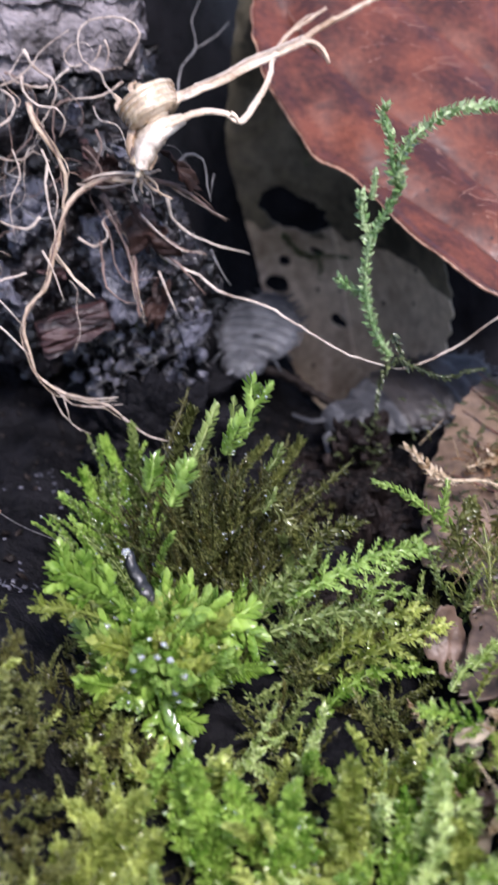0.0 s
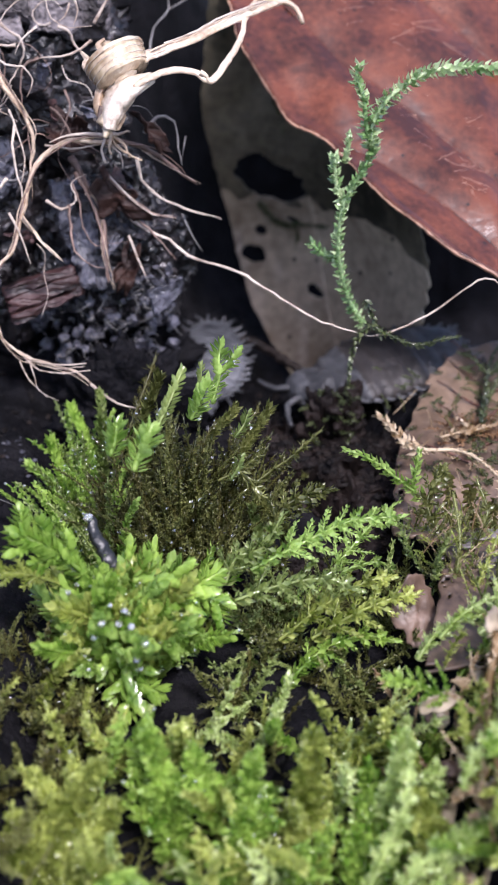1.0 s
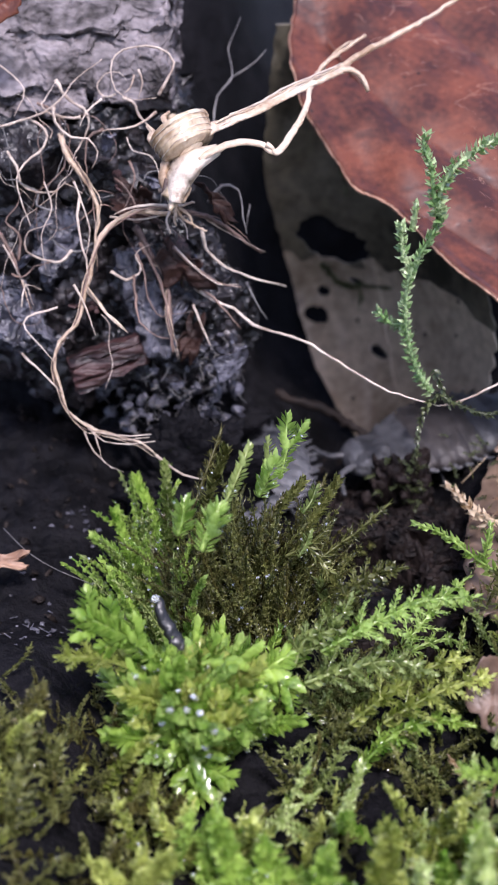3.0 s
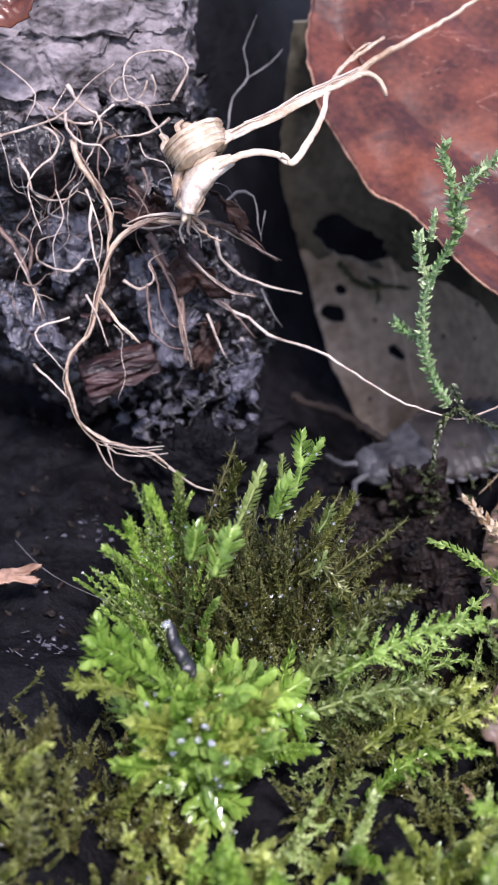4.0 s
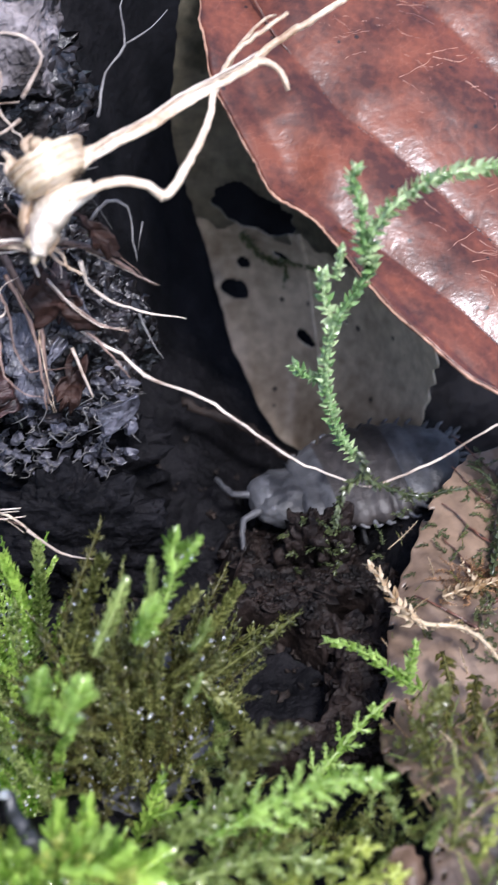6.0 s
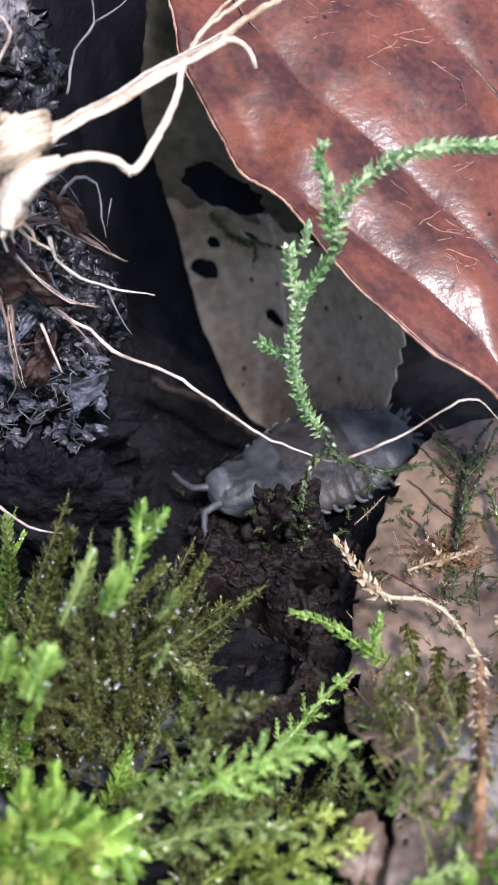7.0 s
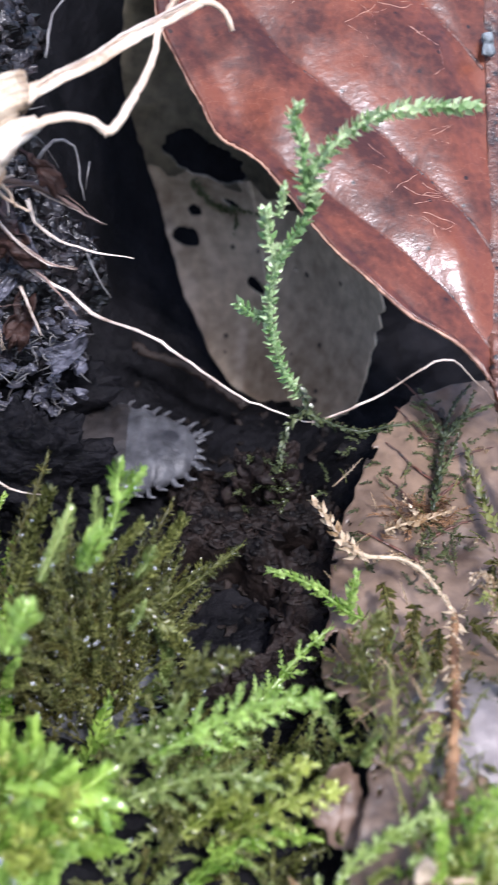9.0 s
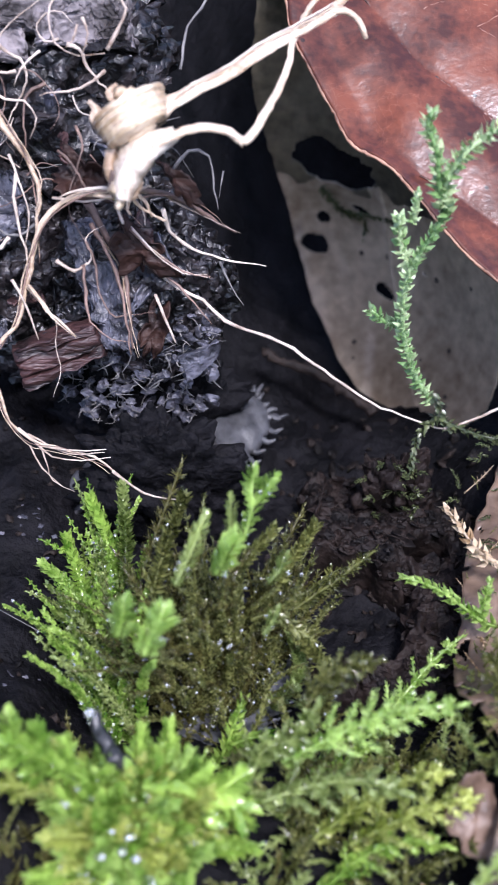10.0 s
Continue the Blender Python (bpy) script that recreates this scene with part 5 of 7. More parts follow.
    for mt, line, rc in (
        (YELLOW, [(4.9, -13.0, 2.0), (6.9, -12.3, 2.6), (9.0, -12.0, 2.9), (10.3, -11.9, 2.9)], 1.5), (BRIGHT, [(1.7, -14.1, 2.1), (4.0, -13.0, 3.0), (5.7, -12.0, 3.9), (7.1, -11.4, 4.5)], 1.4),
        (YELLOW, [(6.7, -15.3, 0.9), (8.0, -14.0, 2.1), (9.8, -13.1, 2.8), (11.4, -12.9, 3.0)], 1.6), (MOSS, [(0.3, -14.1, 1.1), (1.5, -12.9, 2.2), (2.1, -11.5, 3.4), (1.9, -10.5, 4.4)], 1.2),
        (OLIVE, [(13.3, -9.0, 0.0), (13.7, -7.7, 1.2), (13.2, -6.6, 2.2), (13.7, -5.2, 3.6)], 1.1),
        (BRIGHT, [(13.8, -16.8, 2.1), (14.9, -15.6, 3.4), (16.4, -15.1, 4.0), (17.9, -14.6, 4.6)], 1.5), (BRIGHT, [(19.1, -13.2, 4.1), (18.2, -12.9, 4.2), (16.9, -12.9, 4.0)], 1.0),
        (YELLOW, [(4.6, -15.9, 5.7), (6.5, -15.0, 6.8), (8.3, -14.4, 7.6), (9.5, -14.3, 7.8)], 1.5),
        (TIP, [(3.4, -14.1, 8.1), (5.8, -13.3, 9.0), (7.8, -12.8, 9.7), (10.0, -12.7, 9.8)], 1.7), (MOSS, [(2.7, -15.4, 7.6), (4.5, -15.0, 8.0), (6.4, -14.9, 8.3), (8.0, -15.2, 7.9)], 1.6),
        (YELLOW, [(5.9, -16.4, 6.3), (7.7, -15.8, 7.1), (9.3, -15.4, 7.6), (10.5, -15.3, 7.8)], 1.6), (OLIVE, [(4.3, -12.0, 8.3), (5.0, -11.3, 9.2), (5.9, -11.0, 9.6), (7.1, -10.8, 9.8)], 1.3), (MOSS, [(2.3, -14.5, 7.6), (2.8, -13.8, 8.5), (3.9, -13.5, 8.8), (4.8, -12.6, 9.9)], 1.3),
        (BRIGHT, [(11.6, -19.1, 6.8), (12.7, -18.3, 7.7), (13.9, -18.1, 8.0), (15.2, -18.3, 8.1)], 1.2),
        (YELLOW, [(14.3, -18.4, 7.8), (15.1, -17.6, 8.7), (15.8, -17.1, 9.2), (16.6, -16.9, 9.6)], 1.1), 
        (BRIGHT, [(12.9, -17.2, 7.8), (13.7, -16.7, 8.3), (14.7, -16.4, 8.7), (15.8, -16.5, 8.8)], 0.9), (BRIGHT, [(4.7, -17.7, 4.8), (6.3, -16.7, 5.8), (8.0, -16.2, 6.2), (9.6, -16.3, 6.0)], 1.2),
        (OLIVE, [(11.2, -16.2, 6.0), (12.0, -14.8, 7.4), (12.4, -13.3, 8.9), (12.2, -11.8, 10.3)], 1.2), (YELLOW, [(12.8, -16.2, 6.6), (13.0, -15.0, 7.8), (13.6, -14.0, 8.8), (14.0, -13.4, 9.4)], 1.0),
        (OLIVE, [(12.1, -11.1, 7.2), (11.6, -9.9, 8.2), (12.1, -9.2, 9.0), (12.5, -8.7, 9.4)], 1.1), (OLIVE, [(13.9, -13.5, 7.2), (13.5, -12.4, 8.2), (13.9, -11.5, 9.1), (13.5, -10.4, 10.0)], 1.0),
        (BRIGHT, [(11.0, -17.9, 6.4), (12.5, -17.0, 7.5), (13.7, -16.6, 8.0), (14.9, -16.6, 8.2)], 1.3), (BRIGHT, [(12.9, -18.6, 6.4), (14.1, -17.8, 7.3), (15.4, -17.3, 8.0), (16.6, -17.1, 8.3)], 1.3),
        (YELLOW, [(12.0, -16.4, 6.3), (13.2, -15.7, 7.1), (14.4, -15.5, 7.5), (15.2, -15.5, 7.6)], 0.9),
        (BRIGHT, [(14.9, -18.7, 6.6), (15.6, -18.1, 7.3), (16.6, -17.7, 7.8), (17.4, -17.4, 8.1)], 1.2),
        (LIME, [(12.2, -18.6, 8.8), (13.4, -18.3, 9.2), (14.9, -18.5, 9.2), (16.5, -18.3, 9.5)], 0.9), (LIME, [(13.3, -18, 8.7), (13.4, -17.3, 9.3), (13.1, -16.7, 9.8)], 0.7),
        (LIME, [(14.3, -19.3, 8.7), (15.1, -18.9, 9.1), (16.1, -18.9, 9.3), (17, -19, 9.3)], 0.9), (LIME, [(10.8, -18.2, 8.1), (11.7, -17.6, 8.8), (12.7, -17.2, 9.2), (13.6, -17.1, 9.4)], 0.8),
        (LIME, [(14.5, -17.7, 8.7), (15, -17.2, 9.2), (15.7, -16.9, 9.5), (16.2, -16.9, 9.6)], 0.7), (LIME, [(6.7, -28.2, 5.3), (7.7, -27.0, 6.9), (8.3, -26.1, 8.2), (8.4, -25.1, 9.4)], 0.8), (LIME, [(9.1, -28.3, 5.4), (9.9, -27.4, 6.7), (10.5, -26.8, 7.5), (11.3, -26.5, 8.0)], 0.8),
        (LIME, [(9.9, -18.7, 7.4), (10.8, -17.9, 8.2), (12, -17.6, 8.6), (13.1, -17.4, 8.8)], 0.8), (LIME, [(7.7, -29.3, 6.4), (8.4, -28.4, 7.6), (9.6, -27.9, 8.4), (10.5, -27.8, 8.6)], 0.8), (LIME, [(10.1, -26.4, 9.2), (10.5, -25.7, 10.1), (11.1, -25.3, 10.7), (11.5, -25.0, 11.1)], 0.8),
        (OLIVE, [(-9.8, -15.3, 1.6), (-9.3, -14.4, 2.7), (-10.3, -14.0, 3.3), (-11.0, -13.8, 3.5)], 1.5), (OLIVE, [(-6.9, -15.3, 1.6), (-7.8, -14.1, 3.1), (-9.1, -13.5, 3.9), (-10.5, -13.4, 4.1)], 1.5), (OLIVE, [(-5.7, -16.7, 2.3), (-6.0, -15.7, 3.6), (-7.4, -14.9, 4.5), (-7.6, -14.4, 5.3)], 1.4),
    ):
        if line[0][0] > 9.5 and line[0][1] < -13:
            sprig("moss_frond", "small feathery moss sprig on the grey leaf's edge", mt, [line], 0.58, 0.32, rc * 0.75)
        else:
            sprig("moss_frond", "feathery moss frond spreading over the mat", mt, [line], 0.85, 0.52, rc)
    sprig("moss_shoot", "upright bright green moss shoot with a yellow side tip", BRIGHT, [
        [(0.8, -11.7, 3.1), (1.3, -11.0, 4.0), (1.6, -10.5, 4.8), (1.9, -10.0, 5.6)], [(1.2, -11.2, 4.0), (2.1, -11.0, 4.3), (3.0, -10.9, 4.5)]], 0.7, 0.42)


build_sprigs()

rnd = random.Random(21)


def random_shoot(length, seed, ln, w, feather):
    r = random.Random(seed)
    bend = Vector((r.uniform(-0.35, 0.35), r.uniform(-0.35, 0.35), 0))
    line = [Vector((0, 0, 0)), Vector((0, 0, length * 0.35)) + bend * length * 0.15, Vector((0, 0, length * 0.7)) + bend * length * 0.5, Vector((0, 0, length * 0.95)) + bend * length]
    if feather < 0:
        return blunt_shoot(line, -feather, 0.16, seed)
    if feather:
        return joined(*pinnate(line, feather, 0.6, ln * 0.75, w * 0.8, seed, 48, 0.25, 0.5))
    return shoot(line, ln, w, 0.14, 0.95, seed, 0.35, 0.9)


def moss_cushion(name, label, mats, base, spots, kinds):
    """A cushion of upright shoots: spots are (x, y, z, lean x, lean y, size)."""
    t = thing(name, base, label, "moss")
    meshes = [mesh_of("shoot", *random_shoot(*k)) for k in kinds]
    cache = {}
    for x, y, z, lx, ly, size in spots:
        k, mat = rnd.randrange(len(meshes)), rnd.choice(mats)
        if (k, mat.name) not in cache:
            cache[k, mat.name] = meshes[k].copy()
            cache[k, mat.name].materials.append(mat)
        ob = new("shoot", cache[k, mat.name])
        ob.parent = t
        way = Vector((lx, ly, 1)).normalized()
        q = way.to_track_quat("Z", "Y").to_matrix().to_4x4() @ Matrix.Rotation(rnd.uniform(0, 6.28), 4, "Z")
        ob.matrix_basis = Matrix.Translation((Vector((x, y, z)) - Vector(base)) * MM) @ q @ Matrix.Diagonal((size, size, size, 1))
    return t


def fan(tip, foot, size):
    d = Vector(tip) - Vector(foot)
    return (*foot, d.x / max(d.z, 0.5), d.y / max(d.z, 0.5), size * d.length)


# the tall cushion in the middle: a brown-olive core, a fine fringe and a bright flank
def cushion_spots(n, middle, radii, top, fall, foot, seed):
    r, out = random.Random(seed), []
    while len(out) < n:
        a, q = r.uniform(0, 6.283), math.sqrt(r.random())
        x, y = middle[0] + radii[0] * q * math.cos(a), middle[1] + radii[1] * q * math.sin(a)
        f = fan((x, y, top - fall * q * q + r.uniform(-1.5, 0.6)), (foot[0] + (x - foot[0]) * 0.55, foot[1] + (y - foot[1]) * 0.55, 1.2), 0.1)
        if abs(f[3]) < 1.0 and abs(f[4]) < 1.2:
            out.append(f)
    return out


fine = [(10, s, 0.42, 0.2, 0.0) for s in range(2)] + [(10, 10 + s, 0.42, 0.2, 1.15) for s in range(5)]
moss_cushion("moss_cushion", "dense tall brown-olive moss cushion with feathery shoots", [BROWNMOSS, OLIVE, OLIVE], (0, -7, 0),
             cushion_spots(230, (0.0, -6.4), (4.6, 4.2), 10.4, 4.6, (0.6, -7), 210), fine)
moss_cushion("moss_cushion", "thin olive moss fronds with hair-like leaves at the cushion's rim", [OLIVE, BROWNMOSS, OLIVE], (3, -5, 0),
             cushion_spots(44, (3.6, -4.6), (2.3, 2.4), 8.8, 3.0, (2.2, -6.5), 211), [(10, 16 + s, 0.5, 0.17, 1.35) for s in range(4)])
spots = []
for tip in ((-6.2, -2.6, 4.8), (-6.0, -3.4, 5.2), (-5.1, 0.0, 6.6), (-5.6, -1.5, 6.0), (-4.6, -1.2, 6.4), (-6.2, -4.5, 5.6), (-4.6, -3.2, 7.2), (-4.2, -5.4, 7.6), (-5.3, -6.0, 6.6), (-3.8, -7.6, 8.4), (-4.6, -8.2, 7.6)):
    for q in range(5):
        d = Vector((rnd.uniform(-0.5, 0.9), rnd.uniform(-0.8, 0.4), rnd.uniform(-0.6, 0.1) * (q > 0)))
        p = Vector(tip) + d * (q > 0)
        spots.append(fan(p, (p.x * 0.8, p.y - 2.0, 0.5), 0.1))
moss_cushion("moss_cushion", "bright green moss shoots with fat wet tips", [BRIGHT, BRIGHT, MOSS], (-2, -5, 0), spots, [(10, 30 + s, 0.55, 0.36, 0.75) for s in range(5)] + [(10, 36 + s, 0.6, 0.4, 0.0) for s in range(2)])
def hero_shoots():
    base = (1, -7, 1)
    t = thing("moss_tuft", base, "tuft of blunt bright green moss tips above the cushion", "moss")
    k = 0
    for mat, r, line in (
        (TIP, 0.36, [(1.9, -6.0, 10.9), (2.1, -5.7, 11.6), (2.3, -5.3, 12.2)]), (TIP, 0.4, [(2.2, -5.4, 12.1), (2.2, -5.0, 12.6), (2.3, -4.5, 13.2)]),
        (TIP, 0.4, [(2.3, -5.3, 12.1), (2.7, -5.0, 12.4), (3.1, -4.5, 12.8)]), (TIP, 0.5, [(0.9, -8.4, 11.8), (1.2, -8.2, 12.5), (1.6, -7.9, 13.3)]),
        (MOSS, 0.34, [(-0.6, -8.8, 11.6), (0.0, -7.9, 12.5), (0.5, -6.9, 13.3)]), (TIP, 0.52, [(-2.5, -11.5, 12.2), (-2.3, -11.3, 12.8), (-2.2, -11.0, 13.4)]),
        (TIP, 0.58, [(-1.5, -12.0, 11.8), (-1.2, -11.7, 12.6), (-0.8, -11.2, 13.3)]), (MOSS, 0.26, [(1.3, -6.3, 11.0), (1.4, -5.7, 11.8), (1.4, -5.2, 12.5)]),
        (MOSS, 0.32, [(2.9, -7.6, 10.2), (3.3, -7.3, 10.6), (3.5, -6.9, 11.0)]), (MOSS, 0.28, [(2.7, -9.2, 9.0), (3.0, -8.9, 9.4), (3.2, -8.6, 9.8)]),
    ):
        part("shoot", shifted(blunt_shoot(line, r * 0.8, 0.13, 900 + k), base), mat, t)
        k += 1
    for mat, ln, w, line in (
        (OLIVE, 0.55, 0.3, [(-1.8, -6.5, 8.0), (-1.3, -5.4, 9.4), (-0.5, -4.1, 11.2)]), (BRIGHT, 0.55, 0.34, [(-3.6, -4.4, 3.4), (-4.1, -2.2, 5.2), (-5.1, -0.3, 6.7)]),
        (TIP, 0.5, 0.32, [(-4.7, -4.9, 2.7), (-5.9, -3.4, 4.0), (-7.2, -2.5, 4.6)]), (BRIGHT, 0.5, 0.32, [(-4.9, -4.2, 3.6), (-5.6, -2.9, 4.7), (-6.1, -1.7, 5.6)]),
        (MOSS, 0.5, 0.32, [(-3.4, -3.5, 4.5), (-3.4, -1.9, 6.0), (-3.6, -0.3, 7.4)]), (OLIVE, 0.5, 0.3, [(2.1, -6.5, 5.5), (3.1, -5.4, 7.0), (4.8, -3.8, 9.1)]),
        (OLIVE, 0.5, 0.3, [(0.8, -6.3, 7.1), (1.8, -5.3, 8.3), (3.1, -4.4, 9.5)]), (MOSS, 0.5, 0.32, [(-4.1, -6.0, 3.8), (-5.0, -5.5, 4.5), (-6.1, -5.3, 4.7)]),
        (MOSS, 0.5, 0.32, [(3.1, -8.7, 2.8), (4.2, -7.7, 4.1), (3.9, -6.7, 5.3)]), (OLIVE, 0.5, 0.3, [(5.1, -9.7, 3.9), (5.4, -8.6, 5.4), (4.1, -7.6, 6.6)]),
    ):
        part("shoot", shifted(shoot(line, ln, w * 0.95, 0.045, 1.25, 900 + k, 0.1, 1.0), base), mat, t)
        k += 1


hero_shoots()


def hair_fronds():
    """Thin fronds with needle-like leaves standing out from the cushion over the hollow."""
    for mat, line in (
        (OLIVE, [(3.2, -6.3, 5.6), (4.5, -5.6, 6.3), (5.9, -5.0, 7.1), (7.3, -4.4, 8.2)]), (OLIVE, [(3.0, -7.6, 8.4), (3.7, -7.7, 7.7), (4.7, -7.6, 5.7), (5.9, -7.4, 3.2)]),
        (BROWNMOSS, [(2.6, -4.4, 5.6), (3.3, -3.4, 6.4), (3.9, -2.5, 7.1), (4.4, -1.7, 7.7)]), (OLIVE, [(2.2, -7.5, 7.6), (3.0, -7.4, 8.0), (3.7, -7.2, 8.4), (4.2, -6.9, 8.9)]),
        (BROWNMOSS, [(-2.4, -5.0, 7.0), (-1.8, -3.7, 8.4), (-1.2, -2.6, 9.6), (-0.7, -1.6, 10.6)]),
    ):
        moss_frond(line, "thin olive moss frond with needle-like leaves over the hollow", 0.75, 0.5, 0.6, 0.15, int(line[0][0] * 10) + 700, 42, 0.2, 0.3, mat)


hair_fronds()


def curly_tuft():
    base = Vector((17.9, -7.5, 8.4))
    t = thing("moss_tuft", base, "curly straw-green moss tuft on the grey leaf", "moss")
    r = random.Random(58)
    for k in range(22):
        p, g = Vector((r.uniform(-0.9, 1.2), r.uniform(-0.9, 0.9), r.uniform(-0.7, 0.5))), r.uniform(0, 6.28)
        pts = [p]
        for q in range(4):
            g += r.uniform(0.4, 1.3)
            pts.append(pts[-1] + Vector((math.cos(g), math.sin(g) * 0.6, math.sin(g) * 0.7 + 0.1)) * 0.35)
        part("shoot", shoot(pts, 0.34, 0.17, 0.12, 0.8, k, 0.3, 0.8, 0.05), r.choice((YELLOW, DRYMOSS, DRYMOSS)), t)
    base = Vector((16.0, -0.4, 4.75))
    t = thing("moss_tuft", base, "rusty orange withered moss tuft on the grey leaf", "moss")
    for k in range(60):
        x, y = r.gauss(0, 0.8), r.gauss(0, 0.4)
        p, g = Vector((x, y + 0.25 * x, lower_height(16 + x, y - 0.4) - 4.7 + 0.1)), r.uniform(0, 6.28)
        pts = [p]
        for q in range(3):
            g += r.uniform(-0.9, 0.9)
            pts.append(pts[-1] + Vector((math.cos(g) * 0.35, math.sin(g) * 0.25, r.uniform(0.0, 0.25))))
        part("shoot", shoot(pts, 0.22, 0.1, 0.1, 0.9, k, 0.3, 0.8, 0.03), RUSTY, t)


curly_tuft()


def near_shoots():
    base = (2, -22, 3)
    t = thing("moss_tuft", base, "fat wet bright green moss shoots with broad leaves", "moss")
    k = 0
    for mat, line in (
        (BRIGHT, [(8.2, -27.9, 3.3), (8.2, -25.8, 5.1), (8.5, -24.1, 6.3), (8.7, -22.5, 7.5)]), (BRIGHT, [(6.8, -27.7, 4.6), (7.1, -26.1, 5.6), (7.4, -24.6, 6.3), (7.4, -23.3, 6.8)]),
        (YELLOW, [(5.0, -27.2, 3.9), (5.1, -25.4, 5.4), (5.0, -23.9, 6.6), (5.3, -22.4, 7.8)]), (YELLOW, [(-3.7, -27.1, 3.3), (-3.9, -25.4, 5.0), (-4.2, -24.2, 6.1), (-5.4, -23.3, 6.8)]),
        (YELLOW, [(-3.3, -26.8, 3.6), (-3.1, -25.2, 5.3), (-3.3, -24.0, 6.4), (-3.6, -23.2, 7.1)]), (BRIGHT, [(-0.6, -25.0, 5.0), (-0.8, -23.8, 5.7), (-1.0, -22.6, 6.5), (-0.8, -21.4, 7.2)]),
        (BRIGHT, [(1.6, -25.1, 5.1), (1.4, -24.4, 6.1), (1.0, -23.6, 7.0), (0.8, -23.1, 7.7)]), (BRIGHT, [(2.9, -25.9, 5.4), (3.1, -25.1, 6.4), (2.9, -24.4, 7.4), (3.2, -23.8, 8.2)]),
        (YELLOW, [(9.6, -28.4, 4.1), (9.4, -27.1, 5.7), (9.2, -26.1, 6.9), (8.7, -25.4, 7.9)]), (YELLOW, [(-5.7, -27.0, 3.2), (-5.5, -26.0, 4.5), (-5.3, -25.3, 5.5), (-5.7, -24.6, 6.3)]),
    ):
        part("shoot", shifted(joined(*pinnate(line, 1.5, 0.42, 0.7, 0.58, 950 + k, 52, 0.05, 0.35)), base), mat, t)
        k += 1
    for mat, line in (
        (LIME, [(15.9, -18.5, 3.9), (15.4, -17.2, 5.0), (14.6, -16.4, 5.6), (14.1, -15.3, 6.6)]), (TIP, [(17.3, -16.5, 7.0), (16.7, -16.7, 6.6), (15.8, -16.8, 6.4), (14.8, -16.6, 6.5)]),
        (YELLOW, [(14.4, -18.1, 5.1), (13.6, -17.6, 5.4), (13.0, -17.1, 5.8), (12.4, -17.3, 5.5)]), (LIME, [(17.9, -17.4, 5.4), (17.2, -16.4, 6.0), (16.6, -15.9, 6.3), (15.9, -15.6, 6.4)]),
        (TIP, [(18.6, -15.2, 6.0), (18.0, -14.2, 6.8), (17.5, -13.6, 7.2), (16.9, -13.2, 7.3)]),
    ):
        moss_frond(line, "small pale lime-green moss sprig on the grey leaf's edge", 0.8, 0.5, 0.46, 0.27, int(line[0][0] * 9) + 960, 48, 0.1, 0.3, mat)


near_shoots()
# near bright clump
spots = []
while len(spots) < 170:
    a, r = rnd.uniform(0, 6.283), math.sqrt(rnd.random())
    x, y = -2.1 + 4.0 * r * math.cos(a), -16.4 + 2.8 * r * math.sin(a)
    if abs(x + 1.8) < 4.0 * (1 - max(0, -16.2 - y) / 3.4):
        spots.append(fan((x, y, 10.1 - 2.4 * r * r + rnd.uniform(-0.5, 0.4)), (-2 + (x + 2) * 0.4, -16 + (y + 16) * 0.3, 3.8), 0.153))
moss_cushion("moss_cushion", "bright yellow-green wet moss clump beaded with dew", [BRIGHT, TIP, BRIGHT, YELLOW], (-2, -16, 3), spots, [(6, 50 + s, 0.6, 0.48, -0.54) for s in range(4)] + [(6, 60 + s, 0.52, 0.4, 1.3) for s in range(3)])
for mat, reach, line in (
    (BRIGHT, 1.2, [(-1.5, -15.6, 9.0), (-0.2, -15.6, 8.9), (1.0, -15.6, 8.4), (2.2, -15.6, 7.7)]), (BRIGHT, 1.1, [(-3.4, -15.6, 9.4), (-4.4, -15.4, 10.2), (-5.3, -15.2, 10.7), (-6.2, -15.0, 11.0)]),
    (YELLOW, 0.6, [(-4.4, -16.0, 9.2), (-5.3, -16.1, 9.7), (-6.2, -16.1, 9.9), (-7.0, -16.1, 9.8)]), (BRIGHT, 1.2, [(-2.2, -17.4, 7.6), (-1.9, -17.9, 6.6), (-1.5, -18.2, 5.6), (-1.2, -18.4, 4.6)]),
):
    t = thing("moss_frond", line[0], "wet bright green moss lobe at the clump's edge", "moss")
    part("stem", shifted(blunt_shoot(line, reach * 0.42, 0.13, 31), line[0]), mat, t)
    way = (Vector(line[-1]) - Vector(line[0])).normalized()
    for k, q in enumerate(spline(line, 0.75)[1:-1]):
        out = way.cross(Vector((0, -0.75, 0.66))).normalized() * (-1) ** k
        part("side_twig", shifted(blunt_shoot([q, q + (out * 0.55 + way * 0.45) * reach * 0.6, q + (out * 0.9 + way * 0.8) * reach * 0.8], reach * 0.34, 0.13, 40 + k), line[0]), mat, t)
